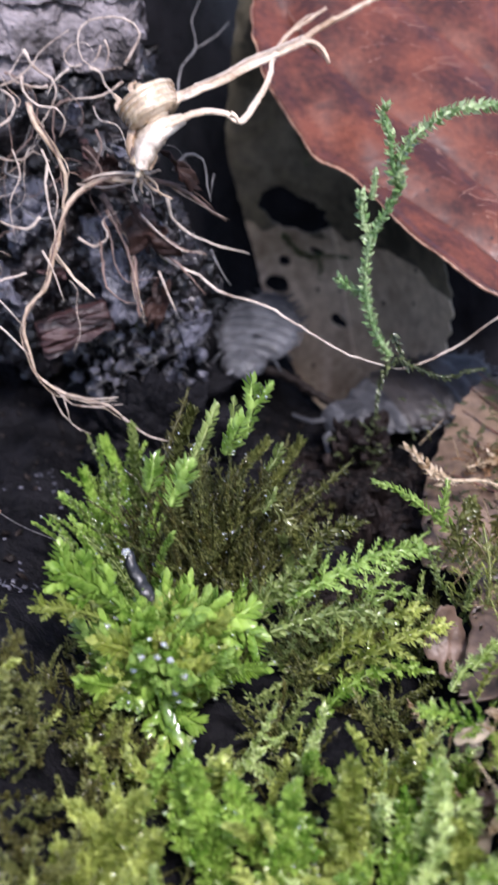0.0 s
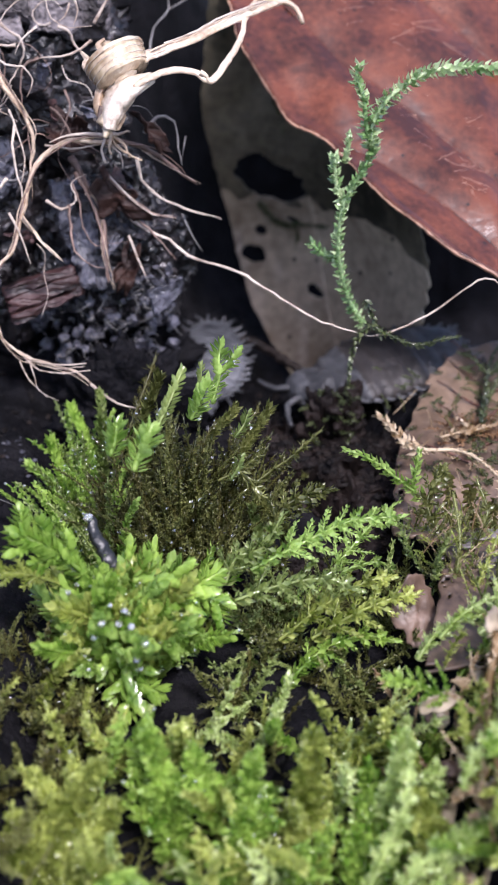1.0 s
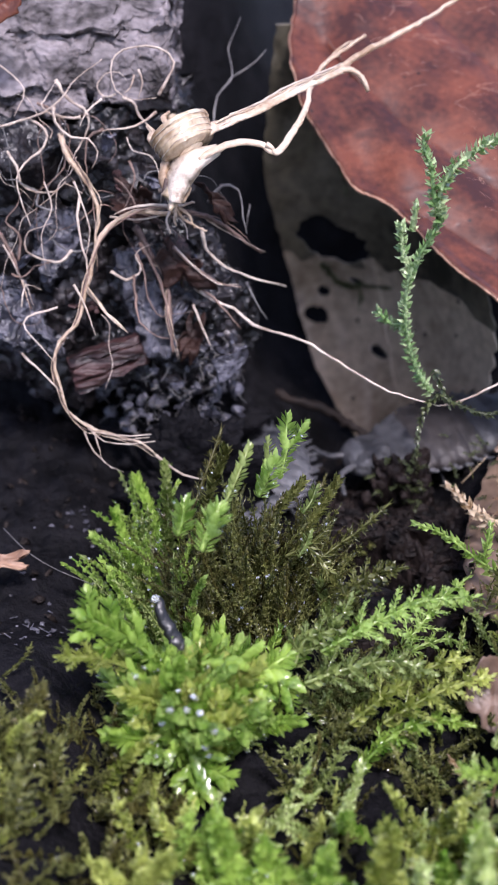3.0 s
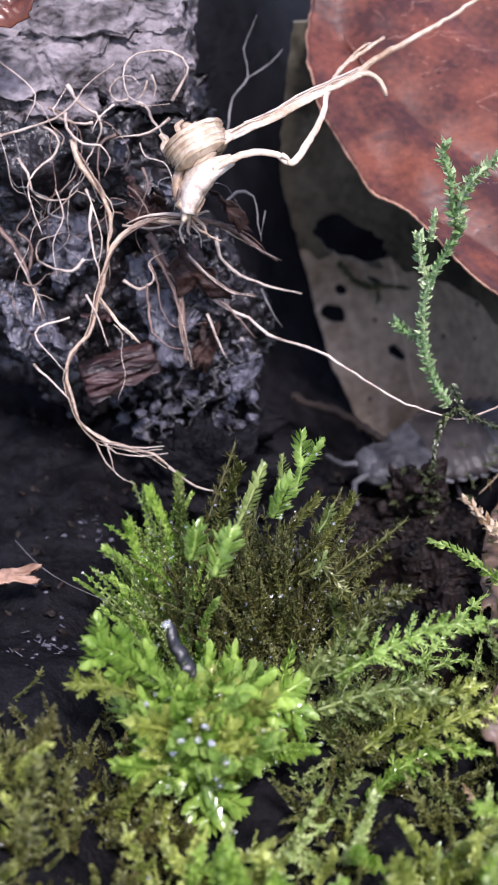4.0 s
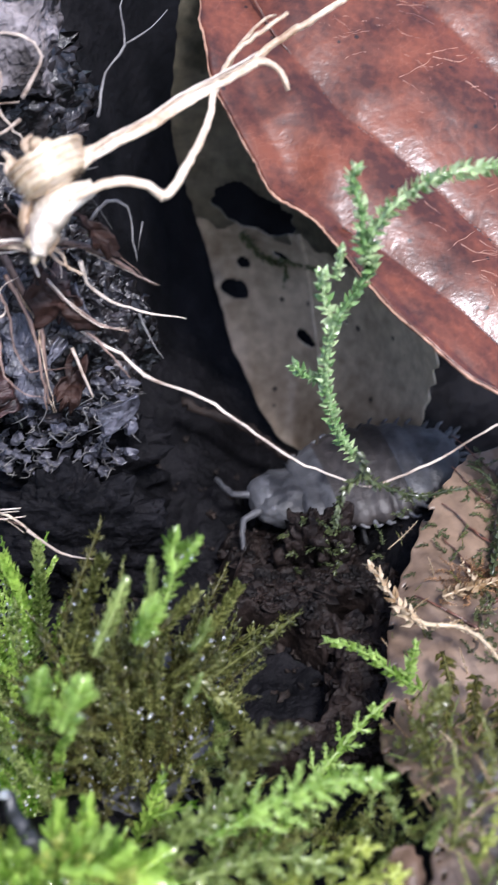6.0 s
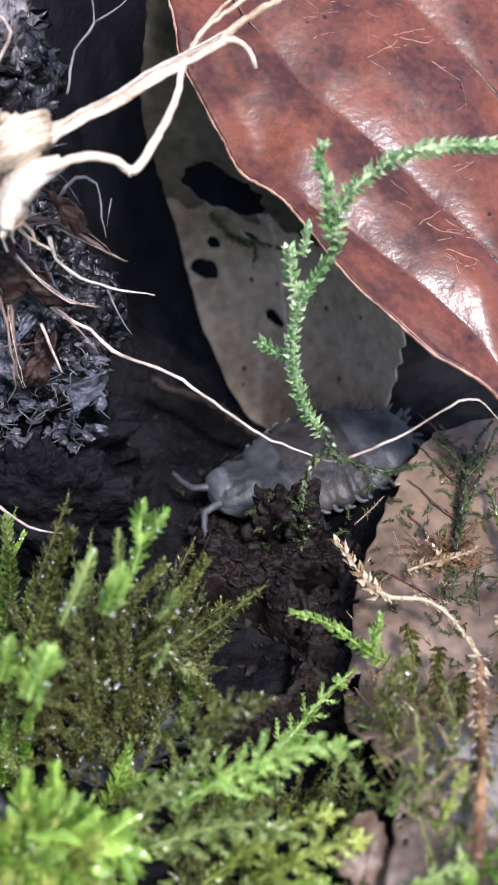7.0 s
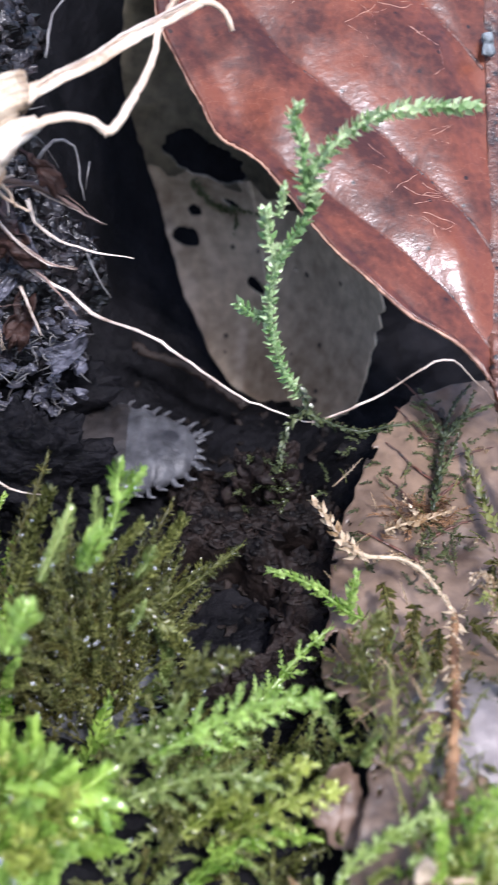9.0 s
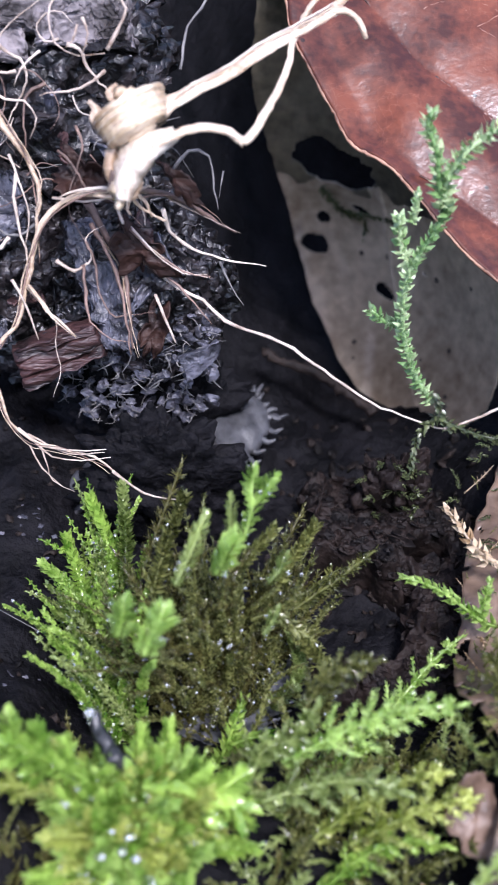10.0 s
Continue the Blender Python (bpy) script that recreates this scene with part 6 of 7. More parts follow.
for mat, reach, line in (
    (YELLOW, 1.7, [(-5.8, -26.5, 3.8), (-4.8, -25.5, 5.1), (-3.7, -24.6, 6.2), (-2.4, -24.0, 8.0)]),
    (BRIGHT, 1.4, [(0.6, -26.0, 3.2), (0.2, -25.0, 4.9), (-0.3, -24.0, 6.9), (-0.8, -23.0, 8.7)]),
    (BRIGHT, 1.3, [(-0.3, -24.2, 5.5), (1.0, -24.0, 5.9), (2.5, -23.8, 5.9), (4.0, -23.6, 5.6)]),
    (YELLOW, 1.5, [(4.6, -26.0, 2.7), (4.8, -25.2, 4.7), (5.0, -24.4, 7.0), (5.3, -23.6, 9.0)]),
    (LIME, 1.4, [(6.8, -26.5, 3.6), (7.5, -25.6, 5.2), (8.2, -24.8, 7.1), (8.5, -24.0, 9.3)]),
    (LIME, 1.2, [(8.3, -26.5, 3.3), (9.0, -25.8, 5.1), (9.4, -25.2, 6.6), (9.5, -24.8, 8.4)]),
    (YELLOW, 1.3, [(-3.7, -27.0, 4.5), (-3.1, -26.2, 5.0), (-2.4, -25.6, 6.2), (-1.9, -25.2, 7.3)]),
    (BRIGHT, 1.3, [(2.4, -27.0, 4.3), (2.4, -26.2, 5.2), (2.6, -25.6, 6.0), (3.0, -25.2, 6.8)]),
):
    moss_frond(line, "broad wet feathery moss frond on the front rise", reach, 0.42, 0.75, 0.66, int(line[0][0] * 7) + 400, 55, 0.0, 0.3, mat)
# the mats in front and at both sides, with bare hollows between: middle and radii
BARE = ((1.6, -14.6, 2.0, 2.2), (7.6, -13.6, 1.7, 2.2), (-9.5, -10.5, 4.6, 3.2), (4.5, -16.5, 1.2, 1.0), (0.9, -16.5, 1.5, 1.8), (6.0, -18.1, 1.7, 1.5), (-4.2, -24.8, 2.2, 2.4), (8.4, -26.2, 2.2, 2.2), (10.7, -16.2, 1.9, 2.2))
def mat_spots(n, x0, x1, y0, y1, tall, seed, open_at=-0.22):
    """Feet of shoots on the ground, clustered, with bare hollows left open."""
    r, out = random.Random(seed), []
    while len(out) < n:
        x, y = r.uniform(x0, x1), r.uniform(y0, y1)
        if any(((x - a) / p) ** 2 + ((y - b) / q) ** 2 < 1 for a, b, p, q in BARE):
            continue
        if noise.noise(Vector((x * 0.45, y * 0.45, seed))) < open_at:
            continue
        h = tall * r.uniform(0.55, 1.15) * (1 + 0.35 * noise.noise(Vector((x * 0.4, y * 0.4, seed + 7))))
        out.append((x, y, max(ground_height(x, y), lower_height(x, y) if x > 11 and y < 6 else -9) - 0.3, r.uniform(-0.9, 0.9), r.uniform(-1.0, 0.6), h / 5))
    return out


thin = [(5, 130 + s, 0.42, 0.13, 0.0) for s in range(2)] + [(5, 136 + s, 0.4, 0.12, 0.8) for s in range(4)]
mk = [(5, 70 + s, 0.6, 0.34, 0.0) for s in range(3)] + [(5, 80 + s, 0.5, 0.3, 1.3) for s in range(5)]
big = [(6, 90 + s, 0.75, 0.5, 0.0) for s in range(2)] + [(6, 100 + s, 0.6, 0.44, 2.0) for s in range(6)]
low = [(4, 110 + s, 0.5, 0.3, 0.0) for s in range(3)] + [(4, 120 + s, 0.42, 0.26, 1.0) for s in range(3)]
def undergrowth(n, x0, x1, y0, y1, seed):
    r = random.Random(seed)
    return [(x, y, ground_height(x, y) - 0.2, r.uniform(-1.6, 1.6), r.uniform(-1.6, 1.0), r.uniform(0.35, 0.7)) for x, y in [(r.uniform(x0, x1), r.uniform(y0, y1)) for k in range(n)]
            if all(((x - a) / p) ** 2 + ((y - b) / q) ** 2 > 1 for a, b, p, q in BARE)]


moss_cushion("moss_mat", "short dark olive moss covering the humus", [OLIVE, BROWNMOSS], (-5, -19, 3), undergrowth(280, -13, 2, -29, -10, 41), low)
moss_cushion("moss_mat", "short dark olive moss covering the humus", [OLIVE, BROWNMOSS], (8, -19, 3), undergrowth(280, 2, 18, -29, -9, 42), low)
moss_cushion("moss_mat", "low mat of olive and brown-green moss over the humus", [OLIVE, BROWNMOSS, OLIVE], (-8, -14, 3), mat_spots(120, -13, -3.5, -19, -12.5, 2.1, 1), mk)
moss_cushion("moss_mat", "wet green moss mat on the humus rise", [OLIVE, BROWNMOSS, OLIVE, YELLOW], (-6, -23, 3), mat_spots(130, -13, -2.5, -31, -18, 3.4, 2, 0.0), big)
moss_cushion("moss_mat", "wet green moss mat on the humus rise", [YELLOW, BRIGHT, LIME, YELLOW], (7, -23, 3), mat_spots(150, -3, 15, -31, -19, 4.2, 5, -0.05), big)
moss_cushion("moss_mat", "dark olive feathery moss mat beside the hollow", [OLIVE, MOSS, OLIVE], (6, -14, 3), mat_spots(130, 1, 11.5, -18.5, -10.5, 3.6, 3), mk)
moss_cushion("moss_mat", "thin moss growing over the grey leaf", [OLIVE, MOSS, DRYMOSS, OLIVE, YELLOW], (14, -10, 4), mat_spots(92, 10.8, 14.8, -16, -7.5, 2.3, 4, -0.3), thin)
moss_cushion("moss_mat", "olive and straw-coloured moss over the grey leaf's near end", [OLIVE, MOSS, DRYMOSS, YELLOW], (13, -16, 5), mat_spots(110, 9.6, 15.5, -19, -12.5, 1.9, 14, -0.35), thin)
moss_cushion("moss_mat", "bright moss beside the grey leaf", [LIME, DRYMOSS, YELLOW, TIP], (17, -16, 4), mat_spots(60, 12, 22, -23, -16.5, 1.5, 8, -9), thin)
moss_cushion("moss_mat", "dry yellowish moss with pale tips beside the grey leaf", [DRYMOSS, YELLOW, DRYMOSS], (12, -23, 4), mat_spots(120, 9.2, 15, -29, -18, 3.6, 12, -9), mk + thin)
moss_cushion("moss_mat", "sparse brown-green moss creeping on the grey leaf", [OLIVE, OLIVE, DRYMOSS], (16, 0, 4), mat_spots(46, 11.6, 20, -8, 2, 1.7, 6, -9), thin)


def build_crumbs():
    """Torn moss leaves and short sprigs strewn over the grey leaf."""
    r = random.Random(64)
    for mat, label, count in ((DARKMOSS, "dark torn moss bits strewn over the grey leaf", 240), (DRYMOSS, "dry tan moss bits strewn over the grey leaf", 25)):
        bits = []
        for k in range(count):
            x, y = r.uniform(11.5, 20), r.uniform(-13, 5.5)
            if noise.noise(Vector((x * 0.5, y * 0.5, 3))) < -0.05:
                continue
            p, g = Vector((x, y, lower_height(x, y) + 0.08)), r.uniform(0, 6.28)
            d = Vector((math.cos(g), math.sin(g), r.uniform(0, 0.5))) * r.uniform(0.3, 0.9)
            e = Vector((-d.y, d.x, 0)) * r.uniform(-0.3, 0.3)
            if k % 3 == 0:
                u = (k / 3) % 12 / 12
                q = along([Vector(c) for c in ((17.2, 7, 0), (16.9, 3.5, 0), (16.0, 0, 0), (16.1, -4, 0), (15.2, -9, 0))], u)
                x, y = q.x + r.gauss(0, 0.25), q.y + r.uniform(-0.6, 0.6)
                p = Vector((x, y, lower_height(x, y) + 0.08))
            bits.append(shoot([p, p + d * 0.5 + e, p + d], 0.24, 0.13, 0.1, 0.9, k, 0.3, 0.8, 0.03))
        tagged(part("moss_crumbs", joined(*bits), mat), label, "moss", kind="stuff")


build_crumbs()


# ---- small things ----
solo("black_stalk", tube([(-1.6, -15.2, 7.6), (-2.2, -14.8, 8.8), (-2.7, -14.4, 9.6), (-3.1, -14.0, 10.2), (-3.3, -13.6, 10.6)], 0.48, 0.2, 12, 0.2, 0.08, 0.6), BLACK, "shiny black stalk tipped with water in the moss", "stalk")
solo("dew_drop", lump((-3.35, -13.75, 10.75), (0.2, 0.18, 0.17), 0.05, 1, 3, 16, 12), DEW, "large clear dew drop on the black stalk's tip", "dew drop")
solo("dead_twig", tube([(2.5, 13.5, 2.6), (4.5, 12.8, 2.2), (6.1, 12.2, 1.9), (8.5, 10.5, 1.0)], 0.25, 0.3, 8, 0.3, 0.25), TWIG, "dark-brown broken twig across the hollow", "twig")


solo("leaf_scrap", scrap([(-12.9, 11.8, 27.8), (-10.1, 11.6, 27.6), (-10.7, 10.7, 26.3), (-12.9, 10.5, 26.2)], 0.1, 0.2, 12), LEAF, "red-brown leaf scrap on the grey wood", "leaf scrap")
solo("leaf_scrap", scrap([(-13.0, -3.9, 4.6), (-10.2, -4.0, 4.8), (-10.2, -4.5, 4.6), (-12.8, -5.1, 4.4)], 0.1, 0.35, 13, 0.7), TAN, "orange-tan scrap of leaf on the black humus", "leaf scrap")
solo("leaf_scrap", scrap([(9.2, -15.0, 7.9), (11.0, -14.1, 8.0), (11.7, -15.8, 6.6), (10.1, -17.3, 5.5)], 0.1, 0.25, 14), SCRAP, "pinkish tan scrap of leaf standing in the moss", "leaf scrap")
line = [(12.5, -20.0, 10.3), (12.2, -21.0, 8.9), (12.0, -22.2, 7.4), (11.7, -23.0, 6.4), (11.3, -23.7, 5.3)]
moss_thing("dry_moss_strand", line[-1], "dry tan moss stem with pale leaves standing in the mat", shoot(line, 0.5, 0.3, 0.16, 0.7, 5, 0.1, 0.8, 0.2), DRYMOSS)
for k, q in enumerate(([(9.9, -24.5, 6.2), (10.7, -24.6, 6.2), (10.6, -25.2, 5.3), (10.1, -25.0, 5.5)], [(10.2, -26.8, 5.0), (10.9, -26.6, 5.2), (11.1, -27.1, 4.6), (10.3, -27.3, 4.3)], [(11.4, -26.8, 5.1), (12.1, -26.7, 5.2), (12.2, -27.3, 4.5), (11.4, -27.4, 4.3)],
                       [(12.0, -19.5, 11.0), (12.5, -19.4, 11.1), (12.6, -20.0, 10.3), (12.1, -20.1, 10.2)], [(11.9, -24.8, 5.3), (12.4, -24.7, 5.5), (12.5, -25.4, 4.5), (12.0, -25.5, 4.4)], [(9.2, -21.6, 8.0), (10.5, -21.3, 8.4), (11.2, -21.3, 8.6), (10.1, -21.9, 7.6)])):
    solo("leaf_scrap", scrap(q, 0.12, 0.2, 40 + k), PALE, "small whitish scrap of bleached leaf caught in the moss", "leaf scrap", "scraps in the mat")
for k in range(15):
    r = random.Random(600 + k)
    x, y = r.uniform(10.2, 14.0), r.uniform(-28, -19.5)
    p, d = Vector((x, y, ground_height(x, y) + r.uniform(1.4, 2.6))), Vector((r.uniform(-1, 1), r.uniform(-0.3, 0.3), r.uniform(-0.6, 0.6))).normalized() * r.uniform(0.3, 0.65)
    e = d.cross(Vector((0, -0.7, 0.7))).normalized() * r.uniform(0.25, 0.5)
    solo("leaf_scrap", scrap([p - d - e, p + d - e * 0.6, p + d * 0.8 + e, p - d * 0.7 + e * 0.8], 0.08, 0.3, 620 + k, 0.5), r.choice((PALE, SCRAP)), "small pale flake of dead leaf in the dry moss", "leaf scrap", "scraps in the mat")
solo("seed", lump(Vector((8.9, 14.3, -3.5)) + Vector((0, -0.8, -0.1)), (1.0, 0.45, 0.5), 0.12, 0.8, 3, 26, 16), SCRAP, "pinkish-brown seed lying under the bleached leaf", "seed")
solo("straw_bit", tube([(13.2, -19.1, 8.8), (14.1, -19.2, 8.7), (15.1, -19.2, 8.7), (16.1, -19.1, 8.9)], 0.15, 0.1, 8, 0.25, 0.2), STRAW, "short straw-coloured stem lying on the mat", "straw")
solo("dark_crumb", lump((17.0, -11.6, 8.4), (0.27, 0.3, 1.05), 0.35, 1.2, 6, 20, 14), BLACK, "dark grey rounded crumb on the grey leaf", "crumb")
solo("lichen_speck", block([(19.3, 18.3, 18.8), (19.8, 18.5, 18.8), (19.9, 17.4, 18.3), (19.2, 17.2, 18.3)], 0.2, 0.12, 31, 8, 2.0), LICHEN, "small grey lichen speck on the leaf's rib", "lichen")


VOIDS = ((6.5, -2.6, 3.0, 2.6), (10.4, 0.7, 1.0, 0.75), (3.6, -6.5, 1.4, 1.2))


def bed_height(x, y):
    """The brown litter at the bottom of the hollow: flat behind, heaped up in front, with black gaps in it."""
    z = 0.1 + 2.1 * smooth(6.5, 1.5, y) - 0.9 * smooth(-3, -8, y) + 0.45 * fbm(x, y, 11, 0.5) + 0.3 * fbm(x, y, 4, 1.7) + 0.12 * noise.noise(Vector((x * 5, y * 5, 2)))
    rim = min(smooth(3.6, 5.2, x + 0.8 * noise.noise(Vector((y * 0.8, 3, 0)))), smooth(14.2, 13, x), smooth(-8.5, -7, y), smooth(8.5, 6, y + noise.noise(Vector((x * 0.8, 1, 0)))))
    for a, b, p, q in VOIDS:
        rim = min(rim, smooth(0.8, 1.2, math.hypot((x - a) / p, (y - b) / q) + 0.25 * noise.noise(Vector((x, y, 6)))))
    return z - 4.0 * (1 - rim)


def build_litter_bed():
    base = (8.5, 1.0, 0)
    bed = thing("litter_bed", base, "dark-brown rotten leaf litter on the floor of the hollow", "litter")
    n, m = 150, 260
    verts = [(4 - base[0] - 1 + 11.5 * i / n, -9 - base[1] + 21 * j / m, bed_height(3 + 11.5 * i / n, -9 + 21 * j / m)) for j in range(m + 1) for i in range(n + 1)]
    faces = [(j * (n + 1) + i, j * (n + 1) + i + 1, (j + 1) * (n + 1) + i + 1, (j + 1) * (n + 1) + i) for j in range(m) for i in range(n)]
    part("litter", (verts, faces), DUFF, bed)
    r = random.Random(91)
    crumbs, flakes, fibres = [], [], []
    while len(crumbs) < 420:
        x, y = r.uniform(4, 13.5), r.uniform(-7.5, 9)
        z = bed_height(x, y)
        if z < -0.6:
            continue
        s = r.choice((0.08, 0.12, 0.18, 0.28)) * r.uniform(0.8, 1.3)
        p = Vector((x, y, z + s * 0.3)) - Vector(base)
        crumbs.append(lump(p, (s * r.uniform(0.7, 1.6), s, s * r.uniform(0.4, 1.0)), 0.9, 1.2 / s, len(crumbs), 8, 5))
        d = Vector((r.uniform(-1, 1), r.uniform(-1, 1), r.uniform(-0.2, 0.7))).normalized() * r.uniform(0.3, 0.8)
        e = d.cross(Vector((r.uniform(-0.4, 0.4), r.uniform(-0.4, 0.4), 1))).normalized() * d.length * r.uniform(0.25, 0.7)
        if len(crumbs) % 3 == 0:
            flakes.append(scrap_bit(p, d, e))
        if len(crumbs) % 9 == 0:
            fibres.append(tube([p, p + d * 0.7 + e * 0.4, p + d * 1.5, p + d * 2.0 - e * 0.3], r.uniform(0.03, 0.07), 0.02, 5, 0.3, 0.2, seed=len(crumbs)))
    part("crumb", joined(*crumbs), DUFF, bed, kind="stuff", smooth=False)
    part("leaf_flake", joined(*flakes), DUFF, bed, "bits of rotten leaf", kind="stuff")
    part("fibre", joined(*fibres), TWIG, bed, "thin brown fibres", kind="stuff")


def scrap_bit(p, d, e):
    """A small bent flake of leaf with some thickness."""
    up = d.cross(e).normalized() * 0.04
    ring = [p - d, p - d * 0.4 + e, p + d * 0.6 + e * 0.8, p + d + up * 4, p + d * 0.5 - e, p - d * 0.5 - e * 0.9]
    mid = p + up * 5
    verts = [mid, *ring, mid - up * 2, *[q - up * 2 for q in ring]]
    faces = []
    for i in range(6):
        a, b = 1 + i, 1 + (i + 1) % 6
        faces += [(0, a, b), (7, b + 7, a + 7), (a, a + 7, b + 7, b)]
    return verts, faces


build_litter_bed()
heap = thing("humus_heap", (8.9, 3.6, 0), "little heap of brown humus with moss bits at the frond's foot", "humus")
v, f = lump((0, 0, 1.6), (1.8, 1.1, 3.9), 0.45, 0.7, 23, 90, 60, 0.7)
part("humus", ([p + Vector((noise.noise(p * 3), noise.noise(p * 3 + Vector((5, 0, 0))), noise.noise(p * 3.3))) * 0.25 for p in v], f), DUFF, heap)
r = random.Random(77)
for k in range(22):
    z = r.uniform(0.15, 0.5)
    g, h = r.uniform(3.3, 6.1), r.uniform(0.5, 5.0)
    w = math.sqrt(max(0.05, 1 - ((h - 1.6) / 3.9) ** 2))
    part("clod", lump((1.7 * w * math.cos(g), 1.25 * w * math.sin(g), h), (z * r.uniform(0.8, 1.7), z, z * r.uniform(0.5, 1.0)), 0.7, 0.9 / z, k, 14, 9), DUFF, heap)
for k in range(26):
    g, h = r.uniform(3.3, 6.1), r.uniform(1.5, 5.2)
    w = math.sqrt(max(0.05, 1 - ((h - 1.6) / 3.9) ** 2))
    p = Vector((1.7 * w * math.cos(g), 1.25 * w * math.sin(g), h))
    d = Vector((r.uniform(-0.8, 0.8), -0.3, r.uniform(-0.2, 0.6)))
    part("moss_bit", shoot([p, p + d * 0.5 + Vector((0, 0, 0.1)), p + d], 0.3, 0.17, 0.1, 0.9, k, 0.3, 0.8, 0.03), DARKMOSS, heap)

def build_litter():
    """Crumbs, needles and bits of rotten leaf on the floor of the hollow."""
    r = random.Random(31)
    for name, mat, count, label in (("leaf_litter", TWIG, 120, "dark-brown crumbs of rotten leaf on the humus"), ("soil_grit", TWIG, 300, "black soil crumbs and grit on the humus")):
        bits = []
        for k in range(count):
            x, y = r.uniform(-13, 15), r.uniform(-9, 14)
            if name == "leaf_litter":
                x, y = r.gauss(8.5, 3), r.gauss(3, 4)
            z = ground_height(x, y)
            s = r.uniform(0.1, 0.34) if name == "leaf_litter" else r.uniform(0.06, 0.25)
            v, f = lump((0, 0, 0), (s * r.uniform(0.7, 1.6), s * r.uniform(0.5, 1.2), s * r.uniform(0.3, 0.7)), 1.1, 1.2 / s, k, 9, 6)
            turn = Euler((r.uniform(-0.9, 0.9), r.uniform(-0.9, 0.9), r.uniform(0, 6.28))).to_matrix()
            bits.append(([turn @ p + Vector((x, y, z + s * 0.3)) for p in v], f))
        tagged(part(name, joined(*bits), mat), label, "litter", kind="stuff")


build_litter()


def build_grit():
    """Pale grains and fibres on the black humus beside the moss."""
    r, bits = random.Random(17), []
    for cx, cy, spread, count in ((-9.5, -8.0, 0.9, 26), (-7.6, 0.5, 0.5, 9), (-9.0, 2.0, 0.7, 9), (-11.5, -9.5, 1.2, 18), (-8.5, -4.5, 2.5, 14)):
        for k in range(count):
            x, y = r.gauss(cx, spread), r.gauss(cy, spread)
            z, s = ground_height(x, y), r.uniform(0.04, 0.13)
            if k % 4 == 0:
                d = Vector((r.uniform(-1, 1), r.uniform(-1, 1), 0.2)) * 0.5
                p = Vector((x, y, z + 0.12))
                bits.append(tube([p, p + d * 0.5, p + d], 0.04, 0.02, 5, 0.2, 0.2, seed=k))
            else:
                bits.append(lump((x, y, z + s * 0.4), (s * r.uniform(0.7, 1.6), s, s * 0.6), 0.9, 1.2 / s, k, 9, 6))
    tagged(part("grit", joined(*bits), BARK, smooth=False), "pale grains and fibres on the black humus", "grit", kind="stuff")


build_grit()


def build_dew():
    r = random.Random(8)
    beads = [(-2.0, -16.3, 8.6), (-1.8, -16.5, 8.4), (-2.1, -16.6, 8.2), (-1.5, -16.6, 8.2), (-1.4, -16.7, 8.1), (-1.4, -16.8, 7.9), (-1.7, -17.0, 7.8), (-1.9, -16.9, 7.8), (-1.3, -17.2, 7.5), (-1.0, -17.1, 7.6), (-1.5, -17.1, 7.6), (-1.5, -17.7, 6.9), (-1.2, -17.6, 7.0), (-1.0, -17.7, 6.8), (-1.4, -17.8, 6.7), (-1.3, -17.8, 6.8), (-1.3, -18.5, 5.8), (-1.0, -18.6, 5.7), (-2.0, -19.1, 5.1), (-1.7, -19.2, 4.9), (-1.4, -19.2, 5.0), (-0.5, -19.1, 5.1), (-4.5, -15.5, 9.6), (-4.2, -15.7, 9.4), (-4.0, -15.6, 9.5), (-4.1, -16.2, 8.8), (-3.8, -16.3, 8.6), (-2.9, -17.1, 7.6), (-2.6, -17.2, 7.5), (-5.8, -16.6, 8.2), (-5.6, -16.7, 8.1)]
    clump = next(o for o in bpy.data.objects if o.name.startswith("moss_cushion") and o.location.y < -0.0155)
    tips = [(clump.location + ob.matrix_basis @ ob.data.vertices[5 * q + 4].co) / MM for ob in clump.children for q in range(0, len(ob.data.vertices) // 6, 2)]
    way = Vector((0, -0.75, 0.66))
    for k, p in enumerate(q for b in beads for q in (b, tuple(c + r.uniform(-0.35, 0.35) for c in b))):
        near = [(c, (c - Vector(p)).dot(way)) for c in tips]
        near = [(c, h) for c, h in near if (c - Vector(p) - way * h).length < 0.35]
        if near:
            s = r.uniform(0.06, 0.17)
            c = max(near, key=lambda e: e[1])[0] + way * s * 0.5
            solo("dew_drop", lump(c, (s * r.uniform(0.9, 1.3), s, s * 0.85), 0.06, 1, k, 12, 9), DEW, "clear whitish dew drop on the bright moss", "dew drop", "dew on the moss")
    many = []
    for home in [o for o in bpy.data.objects if o.name.split(".")[0] in ("moss_cushion", "moss_tuft") and o.location.x < 0.012]:
        for ob in home.children:
            for q in range(12 if home.location.x < -0.0015 else 4 if home.name.startswith("moss_cushion") else 8):
                v = ob.data.vertices[5 * r.randrange(len(ob.data.vertices) // 7) + 4].co
                p = (home.location + ob.matrix_basis @ v) / MM
                if r.random() < 0.6:
                    z = r.uniform(0.035, 0.095)
                    many.append(lump(p, (z, z, z * 0.85), 0.0, 1, q, 8, 6))
    tagged(part("dew", joined(*many), DEW), "tiny dew beads on the tips of the wet moss leaves", "dew", kind="stuff")


build_dew()


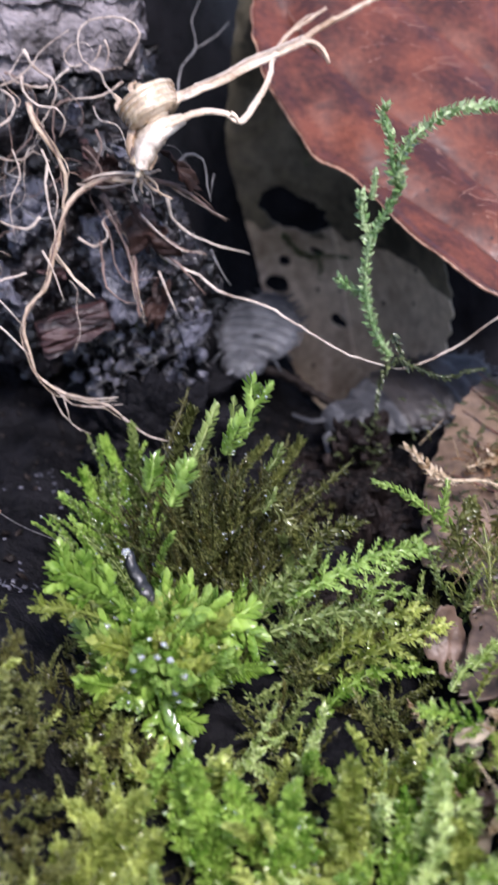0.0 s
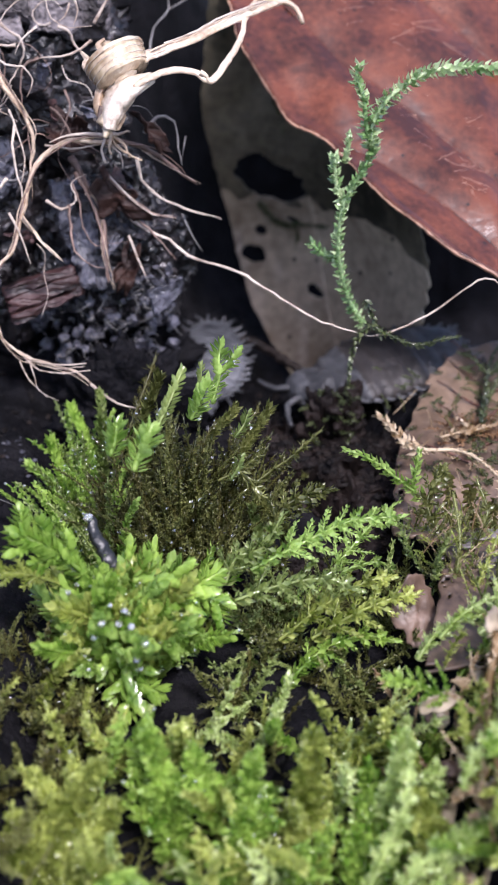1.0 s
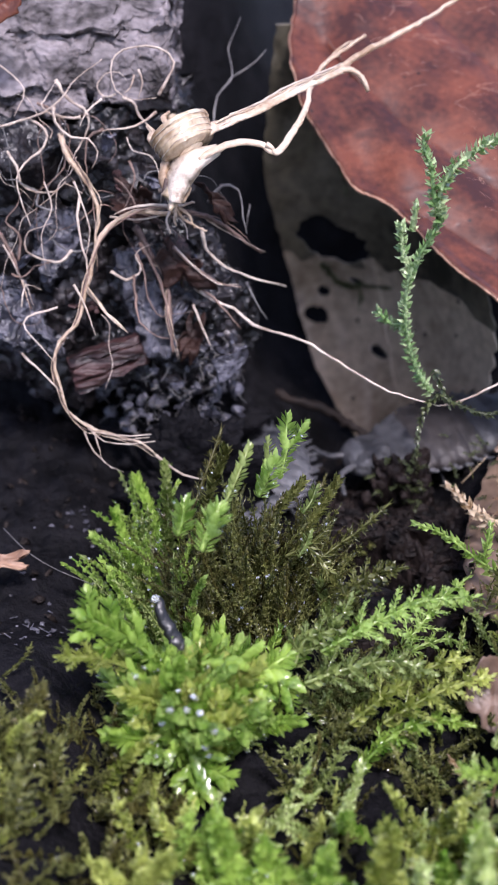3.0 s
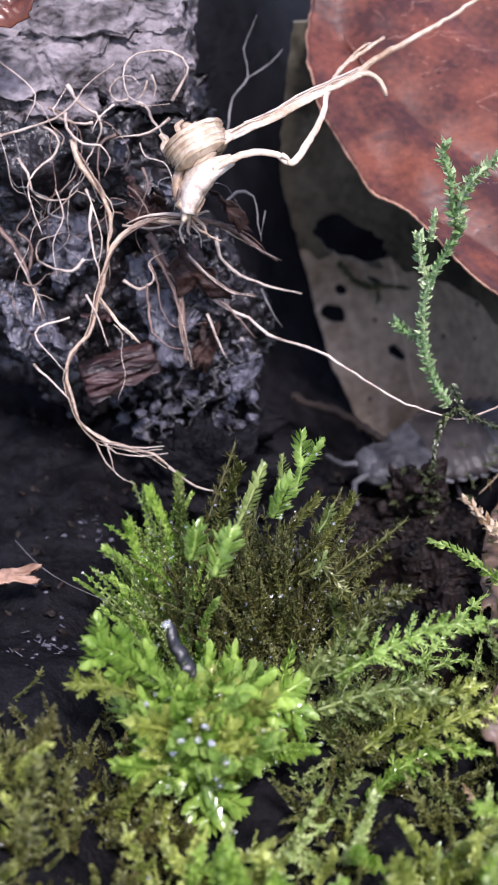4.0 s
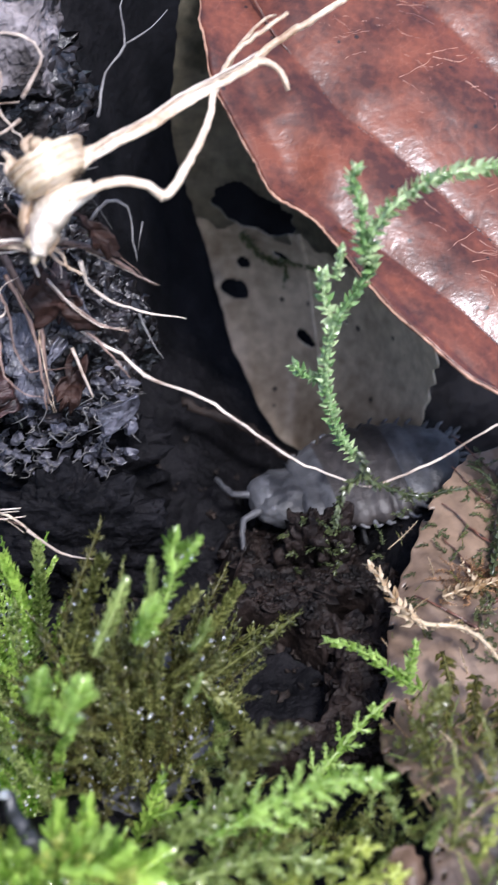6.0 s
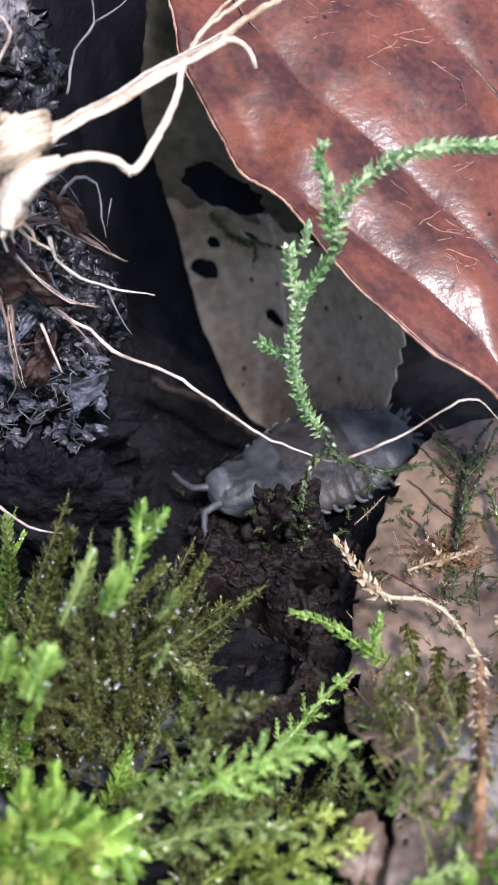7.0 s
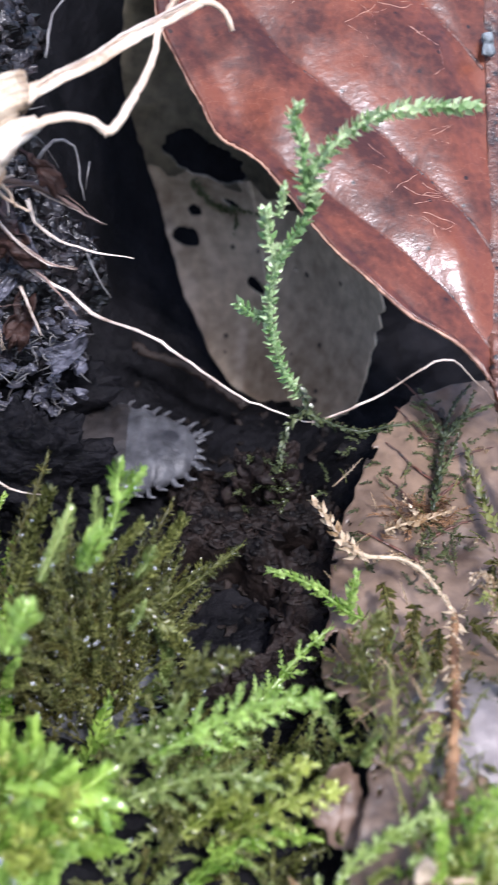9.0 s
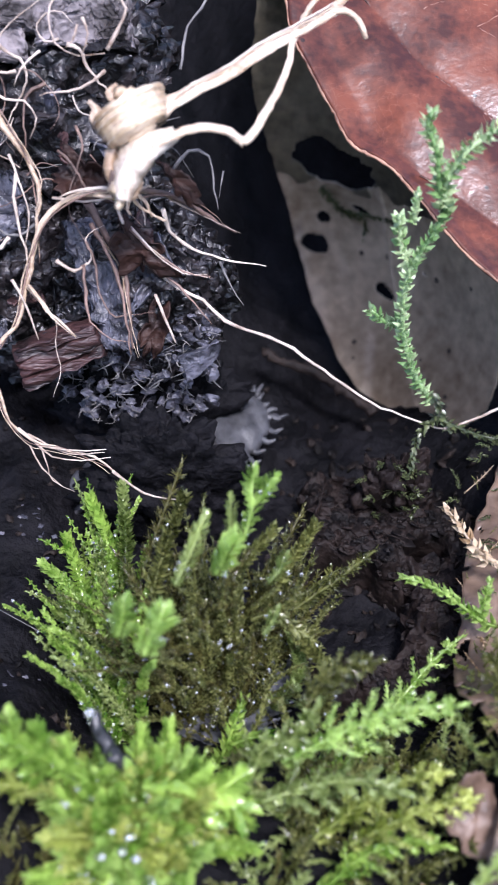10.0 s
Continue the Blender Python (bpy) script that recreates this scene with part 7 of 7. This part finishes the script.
# ---- springtails ----
def build_springtail(label, skin, middle, rear, teeth=1.0):
    """A pale springtail, head to +x, standing on z = 0, with finger-like knobs on its back and tail."""
    bug = thing("springtail", (0, 0, 0), label, "springtail", "springtails in the hollow")
    n, m = 22, 60
    def half(u):
        w = 2.95 * math.sin(math.pi * (0.09 + 0.74 * u)) ** 0.85
        return w * (0.88 + 0.12 * abs(math.sin(u * 8 * math.pi)) ** 0.5)
    verts, faces = [], []
    for j in range(m + 1):
        u = j / m
        x = -5.0 + 8.2 * u
        e = min(1, (u * 14) ** 0.5, ((1 - u) * 14) ** 0.5 + 0.25)
        for i in range(n):
            g = 2 * math.pi * i / n
            w, h = half(u) * e, (0.62 + 0.38 * math.sin(math.pi * u)) * e * (0.9 + 0.1 * abs(math.sin(u * 8 * math.pi)))
            verts.append((x, w * math.cos(g), 1.35 + h * math.sin(g)))
    for j in range(m):
        for i in range(n):
            a, b = j * n + i, j * n + (i + 1) % n
            faces.append((a, b, b + n, a + n))
    faces += [tuple(reversed(range(n))), tuple(range(m * n, m * n + n))]
    waist, neck = (m * 2 // 5) * n, (m * 4 // 5) * n
    body = part("abdomen", (verts[:waist + n], faces[:waist] + [faces[-2]]), rear, bug, "paler hind body with knobs")
    part("trunk", (verts[waist:neck + n], [tuple(i - waist for i in f) for f in faces[waist:neck]]), middle, bug, "darker middle of the body")
    part("thorax", (verts[neck:], [tuple(i - neck for i in f) for f in faces[neck:-2] + [faces[-1]]]), skin, bug)
    r = random.Random(4)
    for k in range(14):
        u = (k + 0.3 * r.random()) / 14
        x = -5.0 + 8.2 * u
        for side in (-1, 1):
            w = half(u)
            g = 0.25 + 0.28 * (1 - u)
            part("side_knob", tube([(x, side * w * 0.8, 1.3), (x - g * 0.5, side * (w + 0.08 + 0.08 * r.random()), 1.35), (x - g * 1.2, side * (w + (0.12 + 0.16 * r.random() + 0.1 * (1 - u)) * teeth), 1.4)], 0.2, 0.05, 6, 0.2, 0.15, seed=k), rear, body)
    for k in range(5):
        y = -0.7 + 0.35 * k
        part("tail_knob", tube([(-4.5, y, 1.45), (-4.9 - 0.1 * teeth, y * 1.5, 1.5), (-4.95 - (0.2 + 0.15 * (k % 2)) * teeth, y * 1.8, 1.5)], 0.2, 0.06, 6, 0.2, 0.15, seed=k), rear, body)
    head = part("head", lump((3.6, 0, 1.25), (1.5, 1.6, 0.8), 0.2, 0.9, 2, 30, 20), skin, bug)
    part("face_plate", lump((4.35, -0.35, 1.45), (0.75, 0.95, 0.7), 0.25, 1.1, 5, 20, 14), rear, head, "paler front of the head")
    for side in (-1, 1):
        part("eye", lump((4.3, side * 0.85, 1.75), (0.14, 0.14, 0.12), 0.1, 1, 1, 8, 6), DARKSKIN, head)
        part("antenna", tube([(4.6, side * 0.45, 1.35), (5.15, side * 0.6, 1.45), (5.7, side * 0.8, 1.45), (5.9, side * 1.2, 1.4), (6.05, side * 1.7, 1.3), (6.15, side * 2.2, 1.2)], 0.19, 0.12, 8, 0.2, 0.08), skin, head, "pale jointed antenna")
    legs = []
    for k, x in enumerate((2.3, 0.8, -0.6)):
        for side in (-1, 1):
            leg = part("leg", tube([(0, 0, 0), (0.3 - 0.3 * k, side * 0.9, 0.15), (0.5 - 0.5 * k, side * 1.6, -0.75), (0.6 - 0.6 * k, side * 1.9, -1.0)], 0.17, 0.07, 7, 0.25, 0.1), skin, bug)
            leg.location = Vector((x, side * 1.0, 1.0)) * MM
            legs.append((leg, side, k, leg.location.copy()))
    return bug, legs


bug_a, legs_a = build_springtail("pale grey springtail with knobbly back creeping down into the dark", GREYSKIN, GREYSKIN, GREYSKIN, 2.2)
bug_b, legs_b = build_springtail("pale blue-grey springtail with knobbly tail crawling past the bleached leaf", BLUESKIN, BROWNSKIN, PALESKIN)


bug_a.scale = (0.86, 0.86, 0.86)
bug_b.scale = (1.1, 1.1, 1.1)


def crawl(rows):
    """Rows of seconds, tail x, y, z and head x, y, z, in millimetres."""
    out = []
    for t, tx, ty, tz, hx, hy, hz in rows:
        a, b = Vector((tx, ty, tz)), Vector((hx, hy, hz))
        d = (b - a).normalized()
        s = Vector((0, 0, 1)).cross(d).normalized()
        m = Matrix((d, s, d.cross(s))).transposed().to_4x4()
        m.translation = (a.lerp(b, 0.5) - d.cross(s) * 1.3) * MM
        out.append((t, m))
    return out


def motions():
    walk(bug_a, crawl([
        (0.0, *(5.8, 21.7, 4.0), *(1.8, 9.0, 3.0)), (0.5, *(4.4, 17.6, 3.6), *(0.9, 7.4, 2.4)), (1.0, *(2.9, 15.0, 3.0), *(0.9, 4.5, 1.6)),
        (1.5, *(2.9, 13.4, 2.8), *(1.6, 3.1, 1.4)), (2.5, *(3.1, 14.0, 2.8), *(1.6, 4.5, 1.4)), (3.0, *(2.8, 11.1, 2.2), *(0.7, 1.3, 1.4)),
        (4.3, 2.6, -1.0, 1.6, 0.6, -8.0, 1.3), (10.0, 2.4, -3.0, 1.3, 0.2, -10.0, 1.3)]))
    walk(bug_b, crawl([
        (0.0, *(18.6, 11.6, 3.4), *(6.9, 6.6, 1.8)), (1.0, *(18.1, 11.2, 3.4), *(6.5, 7.0, 1.8)), (4.3, *(17.6, 10.4, 3.4), *(5.5, 6.6, 1.8)),
        (5.5, *(17.3, 9.8, 3.2), *(5.8, 6.9, 1.8)), (6.0, *(17.3, 9.8, 3.0), *(5.5, 6.6, 1.8)),
        (7.3, *(16.1, 9.8, 2.8), *(4.7, 5.6, 1.6)), (7.5, *(15.6, 9.8, 2.8), *(4.2, 5.7, 1.6)), (8.0, *(11.3, 7.6, 2.0), *(-0.1, 5.8, 1.4)),
        (8.2, *(8.7, 7.0, 1.8), *(-2.6, 5.8, 1.4)), (8.5, *(6.7, 6.7, 1.8), *(-4.5, 6.8, 1.4)), (9.0, *(6.1, 6.4, 1.8), *(-5.2, 6.9, 1.4)),
        (9.5, *(4.6, 10.2, 2.8), *(-5.6, 6.6, 1.6)), (10.0, *(2.6, 9.8, 2.0), *(-6.6, 4.4, 0.8))]))
    for legs, spans in ((legs_a, ((0, 4.3),)), (legs_b, ((5.0, 10.0),))):
        for leg, side, k, at in legs:
            rows = [(0.0, 0.0)]
            for a, b in spans:
                t = a + 0.15
                while t < b - 0.1:
                    rows.append((round(t, 2), 14 * math.sin(2 * math.pi * (t * 1.6 + k / 3 + (0.5 if side > 0 else 0)))))
                    t += 0.15
            rows.append((10.0, 0.0))
            walk(leg, [(t, Matrix.Translation(at) @ pose(0, 0, 0, 0, 0, g)) for t, g in rows])


motions()
